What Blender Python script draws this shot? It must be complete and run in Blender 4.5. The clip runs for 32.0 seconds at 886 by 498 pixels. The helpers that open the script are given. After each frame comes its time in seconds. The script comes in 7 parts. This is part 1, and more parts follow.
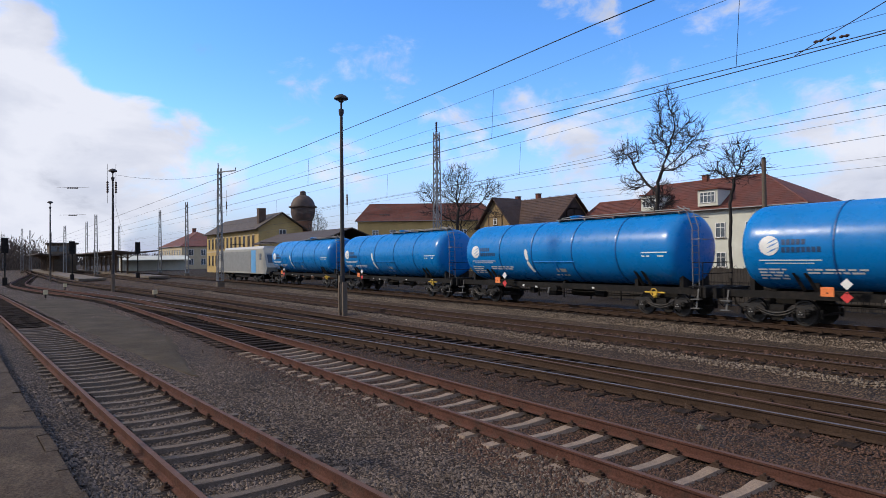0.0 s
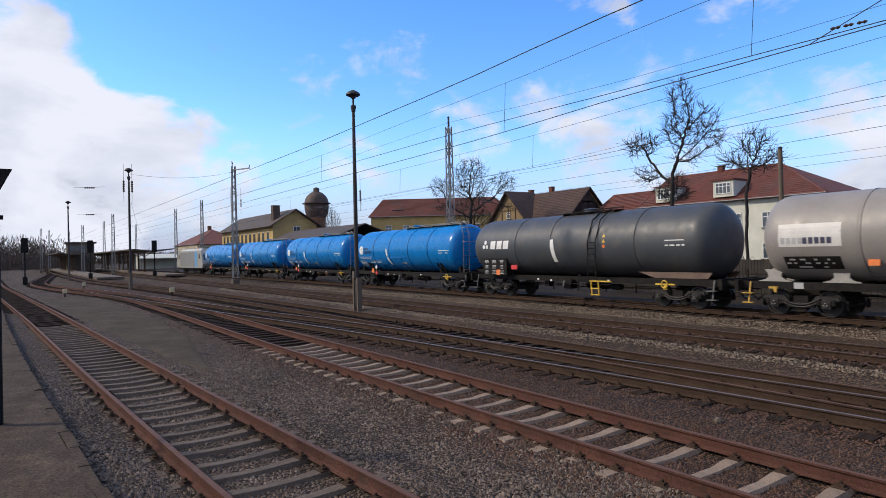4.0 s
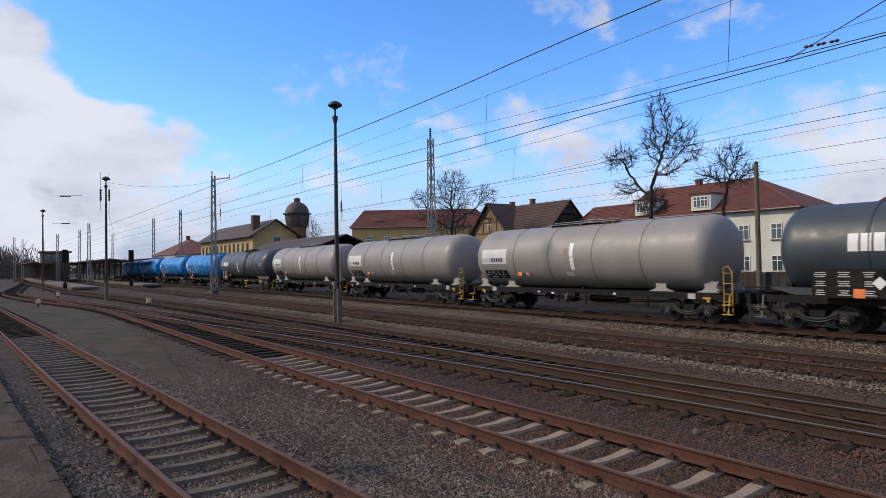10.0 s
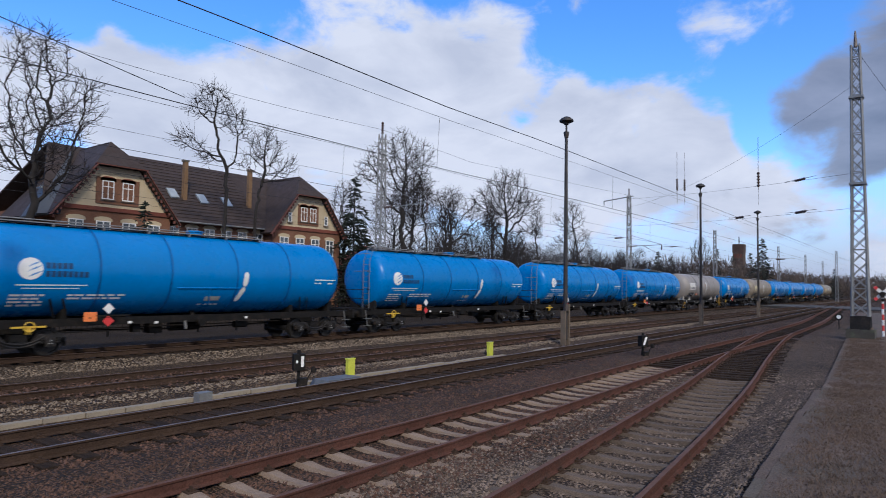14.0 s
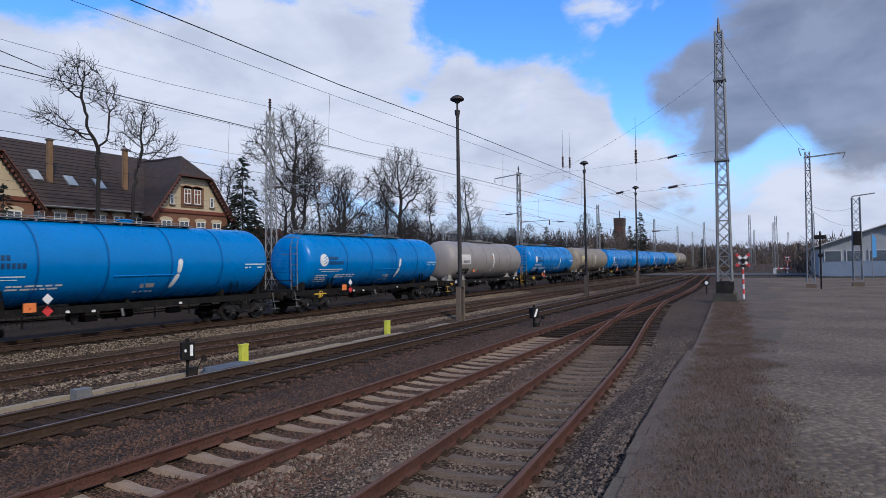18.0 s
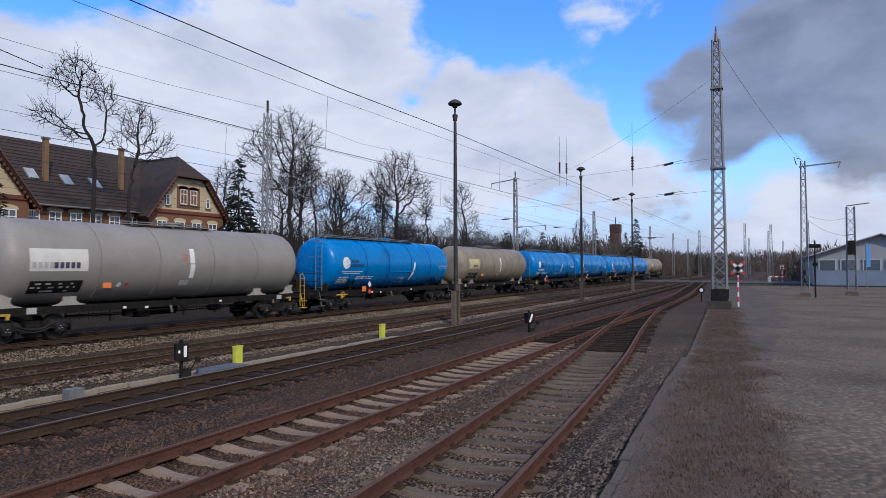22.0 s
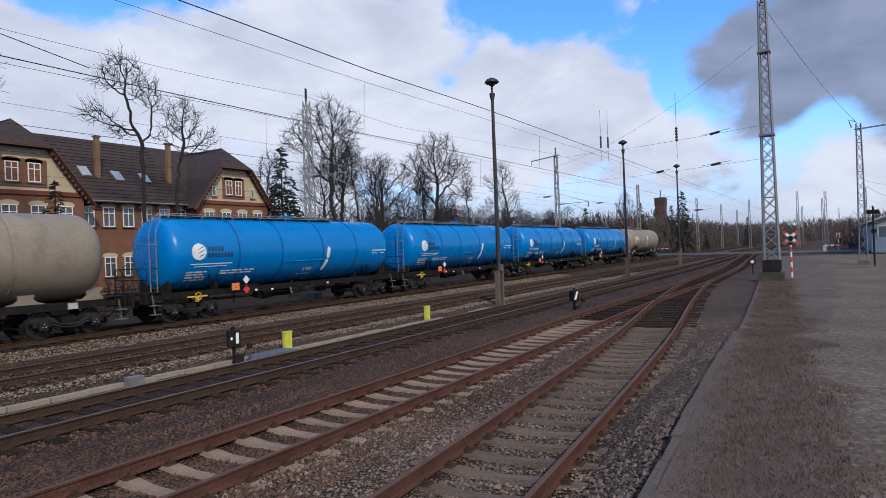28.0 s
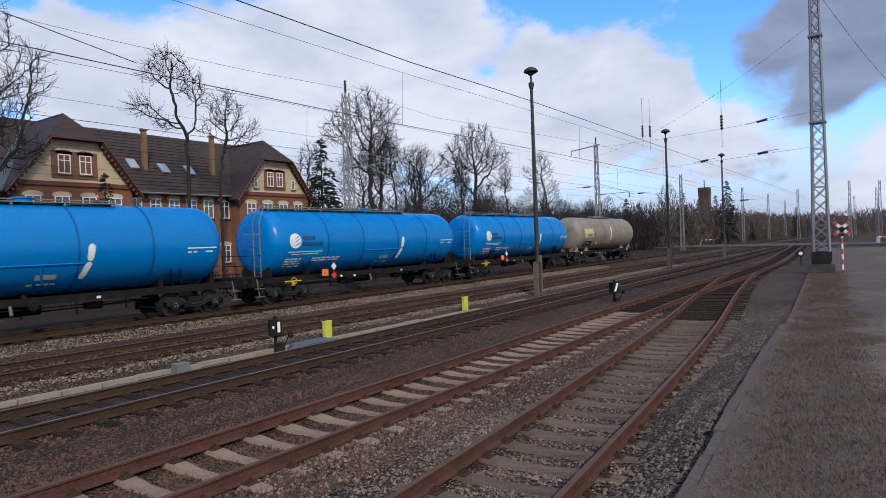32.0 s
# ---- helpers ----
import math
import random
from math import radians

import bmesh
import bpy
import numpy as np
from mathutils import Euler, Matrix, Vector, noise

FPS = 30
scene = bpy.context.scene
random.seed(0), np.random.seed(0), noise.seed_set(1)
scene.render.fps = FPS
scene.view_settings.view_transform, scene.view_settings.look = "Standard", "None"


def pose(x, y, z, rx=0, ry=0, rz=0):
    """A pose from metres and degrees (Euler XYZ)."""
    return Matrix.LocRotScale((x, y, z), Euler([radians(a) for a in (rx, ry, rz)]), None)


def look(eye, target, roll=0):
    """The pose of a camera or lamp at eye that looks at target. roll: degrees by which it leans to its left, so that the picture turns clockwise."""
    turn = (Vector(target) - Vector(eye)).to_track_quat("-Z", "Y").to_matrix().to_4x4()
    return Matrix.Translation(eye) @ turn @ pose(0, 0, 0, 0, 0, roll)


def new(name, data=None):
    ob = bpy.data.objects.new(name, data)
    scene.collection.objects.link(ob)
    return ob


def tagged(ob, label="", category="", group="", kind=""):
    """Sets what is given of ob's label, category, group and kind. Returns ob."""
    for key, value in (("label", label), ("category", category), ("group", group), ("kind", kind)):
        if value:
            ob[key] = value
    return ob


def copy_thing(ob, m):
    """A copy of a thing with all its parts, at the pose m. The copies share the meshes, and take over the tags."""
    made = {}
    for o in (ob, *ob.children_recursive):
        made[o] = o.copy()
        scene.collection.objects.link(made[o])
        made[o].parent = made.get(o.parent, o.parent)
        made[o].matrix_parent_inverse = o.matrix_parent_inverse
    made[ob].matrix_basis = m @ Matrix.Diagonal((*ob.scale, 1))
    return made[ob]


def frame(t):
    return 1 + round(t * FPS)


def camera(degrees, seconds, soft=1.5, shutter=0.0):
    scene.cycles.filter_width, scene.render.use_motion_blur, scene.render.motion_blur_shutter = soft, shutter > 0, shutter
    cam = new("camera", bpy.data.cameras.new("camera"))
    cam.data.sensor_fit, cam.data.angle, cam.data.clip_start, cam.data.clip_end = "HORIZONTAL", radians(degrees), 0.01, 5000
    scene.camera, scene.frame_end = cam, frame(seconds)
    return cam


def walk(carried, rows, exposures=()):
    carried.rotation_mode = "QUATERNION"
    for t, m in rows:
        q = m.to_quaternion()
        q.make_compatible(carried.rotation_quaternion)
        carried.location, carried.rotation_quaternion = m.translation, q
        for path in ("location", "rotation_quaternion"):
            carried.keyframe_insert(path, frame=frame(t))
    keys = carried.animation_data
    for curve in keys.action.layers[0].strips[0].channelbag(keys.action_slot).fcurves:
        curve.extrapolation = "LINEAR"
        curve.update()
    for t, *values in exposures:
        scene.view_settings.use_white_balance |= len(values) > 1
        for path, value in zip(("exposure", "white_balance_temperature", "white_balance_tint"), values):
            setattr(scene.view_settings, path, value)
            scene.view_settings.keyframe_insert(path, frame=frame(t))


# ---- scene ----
import itertools

cam = camera(69.5, 32.0, soft=0.75, shutter=0.2)
EYE = (0.0, 0.0, 2.72)
PATH = """
0 54.80 0.78 0.59
0.5 54.60 0.31 0.34
1 54.23 -0.07 0.51
1.5 54.94 -0.37 0.75
2 55.20 -0.47 0.88
2.5 55.63 -0.30 1.01
3 55.65 -0.11 1.13
3.5 55.90 0.12 1.21
5.5 56.05 0.74 1.50
6 56.18 0.84 1.65
6.5 56.08 0.91 1.67
7 56.03 0.99 1.66
7.5 56.14 1.03 1.58
8 55.88 1.03 1.57
8.5 56.02 1.02 1.75
9 56.04 1.01 1.34
9.5 55.34 1.09 1.21
10 54.33 1.31 0.98
10.5 53.59 1.45 1.00
10.6 52.88 1.31 1.15
11 42.44 1.31 0.74
11.3 28.45 1.17 0.75
11.5 19.78 1.15 0.63
12 -2.51 0.98 0.41
12.5 -21.45 1.50 -0.74
13 -36.24 2.26 0.22
13.5 -45.09 2.75 -0.41
14 -52.67 3.23 -0.94
14.5 -56.07 3.49 -0.68
15 -57.93 3.52 -0.64
15.5 -59.77 2.69 -0.12
17.5 -62.14 1.40 0.89
18 -62.00 1.33 0.93
18.5 -61.57 1.35 0.96
19 -61.77 1.27 1.13
19.5 -61.85 1.30 1.07
20 -61.83 1.35 0.81
20.5 -62.31 1.55 0.84
21 -62.43 1.68 0.26
21.5 -62.06 1.76 -0.15
22 -62.38 1.69 0.20
22.5 -61.66 0.96 0.78
23 -61.39 0.41 1.40
23.5 -60.83 0.12 2.00
24 -60.40 0.16 1.86
24.5 -60.29 0.26 1.63
25 -60.18 0.32 1.62
25.5 -60.06 0.35 1.70
27.5 -59.04 0.13 2.17
28 -58.58 0.07 2.21
28.5 -58.16 0.04 2.06
29 -57.59 0.03 2.05
29.5 -57.08 0.06 2.09
30 -56.79 0.01 2.23
30.5 -56.55 -0.02 2.17
31 -56.33 -0.12 1.99
31.5 -56.00 -0.36 2.09
32 -55.16 -0.62 2.12
"""
rows = []
for line in PATH.split("\n"):
    if line.strip():
        t, yaw, pitch, roll = (float(v) for v in line.split())
        rows.append((t, pose(*EYE, 90 + pitch, roll, yaw)))
walk(cam, rows, exposures=((0.0, -0.14, 6400, 10), (3.0, -0.12, 6400, 10), (6.0, -0.03, 6450, 10), (9.0, -0.22, 6400, 10), (10.5, -0.21, 6400, 10), (12.0, -0.1, 6400, 10), (13.0, -0.14, 6200, 10),
                           (14.0, -0.32, 5900, 10), (20.0, -0.32, 5900, 10), (25.0, -0.28, 6000, 10), (32.0, -0.2, 6100, 10)))

# ---- sky, sun ----
SUN_AZ, SUN_EL = radians(-142), radians(35)
world = bpy.data.worlds.new("sky")
scene.world = world
world.use_nodes = True


def build_sky():
    nt = world.node_tree
    N, Lk = nt.nodes, nt.links
    N.clear()
    out = N.new("ShaderNodeOutputWorld")
    sky = N.new("ShaderNodeTexSky")
    sky.sky_type = "NISHITA"
    sky.sun_disc = False
    sky.sun_elevation = SUN_EL
    sky.sun_rotation = SUN_ROT
    sky.air_density, sky.dust_density, sky.ozone_density = 1.0, 0.1, 3.0
    bg = N.new("ShaderNodeBackground")
    bg.inputs["Strength"].default_value = 0.13
    tc = N.new("ShaderNodeTexCoord")

    def math_node(op, a, b=None, clamp=False):
        n = N.new("ShaderNodeMath")
        n.operation, n.use_clamp = op, clamp
        for i, v in enumerate((a, b)):
            if v is None:
                continue
            if isinstance(v, (int, float)):
                n.inputs[i].default_value = v
            else:
                Lk.new(v, n.inputs[i])
        return n.outputs[0]

    def noise_tex(scale, detail, rough, stretch=(1, 1, 1), dist=0.0, offset=(0, 0, 0)):
        m = N.new("ShaderNodeMapping")
        m.inputs["Scale"].default_value = stretch
        m.inputs["Location"].default_value = offset
        Lk.new(tc.outputs["Generated"], m.inputs["Vector"])
        n = N.new("ShaderNodeTexNoise")
        n.inputs["Scale"].default_value, n.inputs["Detail"].default_value = scale, detail
        n.inputs["Roughness"].default_value, n.inputs["Distortion"].default_value = rough, dist
        Lk.new(m.outputs[0], n.inputs["Vector"])
        return n.outputs["Fac"]

    def bank(az, el, spread, gain):
        """A cloud bank round one direction of the sky: 1 in its middle, 0 outside."""
        a, e = radians(az), radians(el)
        d = N.new("ShaderNodeVectorMath")
        d.operation = "DOT_PRODUCT"
        d.inputs[1].default_value = (math.sin(a) * math.cos(e), math.cos(a) * math.cos(e), math.sin(e))
        Lk.new(tc.outputs["Generated"], d.inputs[0])
        n = N.new("ShaderNodeMapRange")
        n.interpolation_type = "SMOOTHSTEP"
        n.inputs["From Min"].default_value = math.cos(radians(spread))
        n.inputs["From Max"].default_value = 1.0
        n.inputs["To Max"].default_value = gain
        Lk.new(d.outputs["Value"], n.inputs["Value"])
        return n.outputs[0]

    def total(terms):
        acc = terms[0]
        for x in terms[1:]:
            acc = math_node("ADD", acc, x)
        return acc

    big = noise_tex(2.6, 6, 0.5, (1, 1, 2.4), 0.25)
    fine = noise_tex(11, 9, 0.6, (1, 1, 1.7), 0.3, (3, 1, 0))
    grain = math_node("MULTIPLY", math_node("SUBTRACT", math_node("ADD", math_node("MULTIPLY", big, 0.52), math_node("MULTIPLY", fine, 0.48)), 0.5), 2.9)
    white = total([bank(*b) for b in WHITE_BANKS])
    dark = total([bank(*b) for b in DARK_BANKS])
    # haze low over the horizon
    sep = N.new("ShaderNodeSeparateXYZ")
    Lk.new(tc.outputs["Generated"], sep.inputs[0])
    low = N.new("ShaderNodeMapRange")
    low.interpolation_type = "SMOOTHSTEP"
    low.inputs["From Min"].default_value, low.inputs["From Max"].default_value = 0.2, 0.0
    low.inputs["To Max"].default_value = 0.95
    Lk.new(sep.outputs["Z"], low.inputs["Value"])

    def cover(amount, lo, hi):
        n = N.new("ShaderNodeMapRange")
        n.interpolation_type = "SMOOTHSTEP"
        n.inputs["From Min"].default_value, n.inputs["From Max"].default_value = lo, hi
        Lk.new(math_node("ADD", amount, grain), n.inputs["Value"])
        return n.outputs[0]

    white_cover = cover(white, 0.16, 0.62)
    dark_cover = cover(dark, 0.22, 0.8)
    shade = N.new("ShaderNodeMix")
    shade.data_type = "RGBA"
    shade.inputs["A"].default_value = (5.2, 5.5, 6.5, 1)
    shade.inputs["B"].default_value = (7.0, 7.15, 7.9, 1)
    rr = N.new("ShaderNodeMapRange")
    rr.inputs["From Min"].default_value, rr.inputs["From Max"].default_value = 0.33, 0.58
    Lk.new(noise_tex(5.2, 8, 0.55, (1, 1, 2.2), 0.3, (0.4, 0.2, 0.12)), rr.inputs["Value"])
    Lk.new(rr.outputs[0], shade.inputs["Factor"])

    def mix(f, a, b):
        n = N.new("ShaderNodeMix")
        n.data_type = "RGBA"
        Lk.new(f, n.inputs["Factor"])
        for k, v in (("A", a), ("B", b)):
            if isinstance(v, tuple):
                n.inputs[k].default_value = v
            else:
                Lk.new(v, n.inputs[k])
        return n.outputs["Result"]

    deep = N.new("ShaderNodeHueSaturation")
    deep.inputs["Saturation"].default_value, deep.inputs["Value"].default_value = 1.2, 1.93
    tint = N.new("ShaderNodeVectorMath")
    tint.operation = "MULTIPLY"
    tint.inputs[1].default_value = (0.96, 0.97, 1.1)
    Lk.new(sky.outputs[0], tint.inputs[0])
    Lk.new(tint.outputs[0], deep.inputs["Color"])
    hazy = mix(low.outputs[0], deep.outputs[0], (3.7, 4.1, 5.6, 1))
    c1 = mix(white_cover, hazy, shade.outputs["Result"])
    grey = mix(rr.outputs[0], (1.7, 1.9, 2.5, 1), (2.9, 3.1, 3.9, 1))
    c2 = mix(math_node("MULTIPLY", dark_cover, 0.92), c1, grey)
    Lk.new(c2, bg.inputs["Color"])
    Lk.new(bg.outputs[0], out.inputs["Surface"])


# azimuth to the right of straight across the tracks, height, spread, weight
WEST_CLOUDS = ((-87.4, 17.6, 8, 0.45), (-85.2, 11.8, 8, 0.75), (-88.8, 8.5, 8, 0.7), (-78.4, 11.3, 4, 0.4), (-86.0, 5.3, 9, 0.55), (-75.8, 6.2, 6, 0.4), (-62.0, 6.4, 6, 0.35), (-54.1, 10.2, 5, 0.45),
               (-45.8, 10.4, 7, 0.25), (-29, 12.8, 8, 0.28), (-65.9, 16.0, 6, 0.12), (-59.4, 17.0, 5, 0.25), (-39.1, 7.4, 8, 0.35), (-22.3, 5.9, 8, 0.2), (-79.2, 17.6, 7, -0.6), (-84.1, 15.6, 3.5, -0.5))
NORTH_CLOUDS = ((8.5, 12.7, 7, 0.7), (15.9, 14.9, 7, 0.7), (22.9, 15.5, 6, 0.6), (33.2, 14.8, 9, 0.8), (-20.7, 8.6, 7, 0.25), (-3.7, 10.4, 6, 0.35), (19.3, 20.0, 5, -0.35), (14, 7, 10, 0.7), (30, 7, 10, 0.5))
EAST_CLOUDS = ((29.2, 13.1, 9, 0.6), (45.6, 19.5, 9, 0.8), (54.8, 19.4, 7, 0.7), (57.8, 12.9, 10, 0.8), (46, 10, 12, 0.75), (67.9, 13.0, 8, 0.95), (74.4, 12.3, 5, 0.6), (75.2, 8.4, 7, 0.5), (81.3, 8.0, 5, 0.5), (64, 6, 9, 0.4),
               (77.0, 19.7, 5, 0.22), (83.9, 19.9, 4, 0.25), (30.0, 19.2, 6, -0.5), (68.5, 20.6, 5, -0.5), (78.9, 12.9, 2.6, -0.45), (83.0, 5.3, 4, -0.3), (94, 5.0, 7, 0.6), (88, 3, 6, 0.35))
# unseen banks overhead and behind, added to whiten the ambient light
UNSEEN_CLOUDS = ((0, 80, 50, 0.45), (180, 40, 70, 0.5), (140, 20, 50, 0.35), (-130, 25, 50, 0.3))
WHITE_BANKS = WEST_CLOUDS + NORTH_CLOUDS + EAST_CLOUDS + UNSEEN_CLOUDS
DARK_BANKS = ((84.5, 12.3, 6, 0.8), (82.4, 15.3, 4, 0.35), (90.1, 16.8, 8, 0.9), (95.2, 13.4, 8, 0.9), (96.0, 8.4, 5, 0.6), (86.6, 9.2, 3.5, 0.4), (87.7, 5.7, 5, -0.4), (104, 20, 14, 0.7), (120, 25, 25, 0.5))
SUN_ROT = radians(218)
build_sky()

sun = new("sun", bpy.data.lights.new("sun", "SUN"))
sun.data.energy, sun.data.angle, sun.data.color = 3.1, radians(3.0), (1.0, 0.86, 0.67)
sun_way = Vector((math.sin(SUN_AZ) * math.cos(SUN_EL), math.cos(SUN_AZ) * math.cos(SUN_EL), math.sin(SUN_EL)))
sun.matrix_world = look(sun_way * 100, (0, 0, 0))
tagged(sun, "low winter sun", "sun")

# ---- materials ----
def material(name, color, rough=0.8, metal=0.0, vary=0.25, scale=3.0, fine=0.2, fine_scale=60.0, bump=0.0, bump_scale=80.0, second=None,
             second_at=(0.5, 0.7), second_scale=1.5, island=0.0, stretch=(1, 1, 1), spec=0.5, coat=0.0):
    """One plain surface: its base colour, variation at two scales, an optional second colour in patches (rust, moss, dirt) and fine relief."""
    m = bpy.data.materials.new(name)
    m.use_nodes = True
    nt = m.node_tree
    N, Lk = nt.nodes, nt.links
    b = N["Principled BSDF"]
    tc = N.new("ShaderNodeTexCoord")
    mp = N.new("ShaderNodeMapping")
    mp.inputs["Scale"].default_value = stretch
    Lk.new(tc.outputs["Object"], mp.inputs["Vector"])

    def tex(s, detail=5):
        n = N.new("ShaderNodeTexNoise")
        n.inputs["Scale"].default_value, n.inputs["Detail"].default_value = s, detail
        n.inputs["Roughness"].default_value = 0.6
        Lk.new(mp.outputs[0], n.inputs["Vector"])
        return n.outputs["Fac"]

    def scaled(value, lo, hi, a=0.3, z=0.7):
        n = N.new("ShaderNodeMapRange")
        n.inputs["From Min"].default_value, n.inputs["From Max"].default_value = a, z
        n.inputs["To Min"].default_value, n.inputs["To Max"].default_value = lo, hi
        Lk.new(value, n.inputs["Value"])
        return n.outputs[0]

    def times(a, c):
        n = N.new("ShaderNodeMath")
        n.operation = "MULTIPLY"
        Lk.new(a, n.inputs[0])
        Lk.new(c, n.inputs[1])
        return n.outputs[0]

    k = times(scaled(tex(scale), 1 - vary, 1 + vary), scaled(tex(fine_scale, 3), 1 - fine, 1 + fine))
    if island:
        g = N.new("ShaderNodeNewGeometry")
        k = times(k, scaled(g.outputs["Random Per Island"], 1 - island, 1 + island, 0, 1))
        o = N.new("ShaderNodeObjectInfo")
        k = times(k, scaled(o.outputs["Random"], 1 - island * 0.6, 1 + island * 0.6, 0, 1))
    base = N.new("ShaderNodeRGB")
    base.outputs[0].default_value = (*color, 1)
    source = base.outputs[0]
    if second:
        mx = N.new("ShaderNodeMix")
        mx.data_type = "RGBA"
        mx.inputs["B"].default_value = (*second, 1)
        Lk.new(source, mx.inputs["A"])
        Lk.new(scaled(tex(second_scale, 7), 0, 1, *second_at), mx.inputs["Factor"])
        source = mx.outputs["Result"]
    vm = N.new("ShaderNodeVectorMath")
    vm.operation = "SCALE"
    Lk.new(source, vm.inputs[0])
    Lk.new(k, vm.inputs["Scale"])
    Lk.new(vm.outputs[0], b.inputs["Base Color"])
    Lk.new(scaled(tex(scale * 3), max(0.02, rough - 0.1), min(1, rough + 0.1)), b.inputs["Roughness"])
    b.inputs["Metallic"].default_value = metal
    b.inputs["Specular IOR Level"].default_value = spec
    b.inputs["Coat Weight"].default_value = coat
    b.inputs["Coat Roughness"].default_value = 0.12
    if bump:
        bp = N.new("ShaderNodeBump")
        bp.inputs["Strength"].default_value, bp.inputs["Distance"].default_value = bump, 0.02
        Lk.new(tex(bump_scale, 6), bp.inputs["Height"])
        Lk.new(bp.outputs[0], b.inputs["Normal"])
    return m


def glass_material(name, tint=(0.06, 0.075, 0.09)):
    m = material(name, tint, 0.08, 0.0, 0.2, 0.8, 0.05, 5.0)
    m.node_tree.nodes["Principled BSDF"].inputs["Specular IOR Level"].default_value = 0.9
    return m



def gravel_material(name, zones, size=24.0, soil=(0.034, 0.026, 0.021), spread=(0.25, 1.95), relief=0.05):
    """Trampled ballast: single stones bedded in soil, their colour changing across the tracks."""
    m = material(name, (0.05, 0.04, 0.03), 0.95, spec=0.2)
    nt = m.node_tree
    N, Lk = nt.nodes, nt.links
    b = N["Principled BSDF"]
    tc = N.new("ShaderNodeTexCoord")
    wob = N.new("ShaderNodeTexNoise")
    wob.inputs["Scale"].default_value, wob.inputs["Detail"].default_value = 0.5, 6
    Lk.new(tc.outputs["Object"], wob.inputs["Vector"])
    sep = N.new("ShaderNodeSeparateXYZ")
    Lk.new(tc.outputs["Object"], sep.inputs[0])
    shift = N.new("ShaderNodeMath")
    shift.operation = "MULTIPLY_ADD"
    Lk.new(wob.outputs["Fac"], shift.inputs[0])
    shift.inputs[1].default_value = 4.0
    Lk.new(sep.outputs["Y"], shift.inputs[2])
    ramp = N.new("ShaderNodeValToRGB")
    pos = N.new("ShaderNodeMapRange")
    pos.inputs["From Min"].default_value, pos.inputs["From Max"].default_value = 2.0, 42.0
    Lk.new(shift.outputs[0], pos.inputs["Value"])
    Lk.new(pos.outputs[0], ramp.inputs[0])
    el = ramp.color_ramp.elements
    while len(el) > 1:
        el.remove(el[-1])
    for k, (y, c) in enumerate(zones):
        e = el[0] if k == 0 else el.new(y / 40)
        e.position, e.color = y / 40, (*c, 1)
    jit = N.new("ShaderNodeTexNoise")
    jit.inputs["Scale"].default_value = 30
    Lk.new(tc.outputs["Object"], jit.inputs["Vector"])
    warp = N.new("ShaderNodeVectorMath")
    warp.operation = "MULTIPLY_ADD"
    Lk.new(jit.outputs["Color"], warp.inputs[0])
    warp.inputs[1].default_value = (0.03, 0.03, 0.03)
    Lk.new(tc.outputs["Object"], warp.inputs[2])
    cells = N.new("ShaderNodeTexVoronoi")
    cells.inputs["Scale"].default_value = size
    Lk.new(warp.outputs[0], cells.inputs["Vector"])
    tone = N.new("ShaderNodeSeparateColor")
    Lk.new(cells.outputs["Color"], tone.inputs[0])
    lum = N.new("ShaderNodeMapRange")
    lum.inputs["To Min"].default_value, lum.inputs["To Max"].default_value = spread
    Lk.new(tone.outputs[0], lum.inputs["Value"])
    stone = N.new("ShaderNodeVectorMath")
    stone.operation = "SCALE"
    Lk.new(ramp.outputs["Color"], stone.inputs[0])
    Lk.new(lum.outputs[0], stone.inputs["Scale"])
    bed = N.new("ShaderNodeMapRange")
    bed.inputs["From Min"].default_value, bed.inputs["From Max"].default_value = 0.42, 0.62
    Lk.new(cells.outputs["Distance"], bed.inputs["Value"])
    mx = N.new("ShaderNodeMix")
    mx.data_type = "RGBA"
    mx.inputs["B"].default_value = (*soil, 1)
    Lk.new(bed.outputs[0], mx.inputs["Factor"])
    Lk.new(stone.outputs[0], mx.inputs["A"])
    patch = N.new("ShaderNodeTexNoise")
    patch.inputs["Scale"].default_value, patch.inputs["Detail"].default_value = 0.28, 5
    Lk.new(tc.outputs["Object"], patch.inputs["Vector"])
    pr = N.new("ShaderNodeMapRange")
    pr.inputs["To Min"].default_value, pr.inputs["To Max"].default_value = 0.72, 1.3
    pr.inputs["From Min"].default_value, pr.inputs["From Max"].default_value = 0.3, 0.7
    Lk.new(patch.outputs["Fac"], pr.inputs["Value"])
    fin = N.new("ShaderNodeVectorMath")
    fin.operation = "SCALE"
    Lk.new(mx.outputs["Result"], fin.inputs[0])
    Lk.new(pr.outputs[0], fin.inputs["Scale"])
    Lk.new(fin.outputs[0], b.inputs["Base Color"])
    bp = N.new("ShaderNodeBump")
    bp.invert = True
    bp.inputs["Strength"].default_value, bp.inputs["Distance"].default_value = 1.0, relief
    Lk.new(cells.outputs["Distance"], bp.inputs["Height"])
    Lk.new(bp.outputs[0], b.inputs["Normal"])
    return m


M = {}
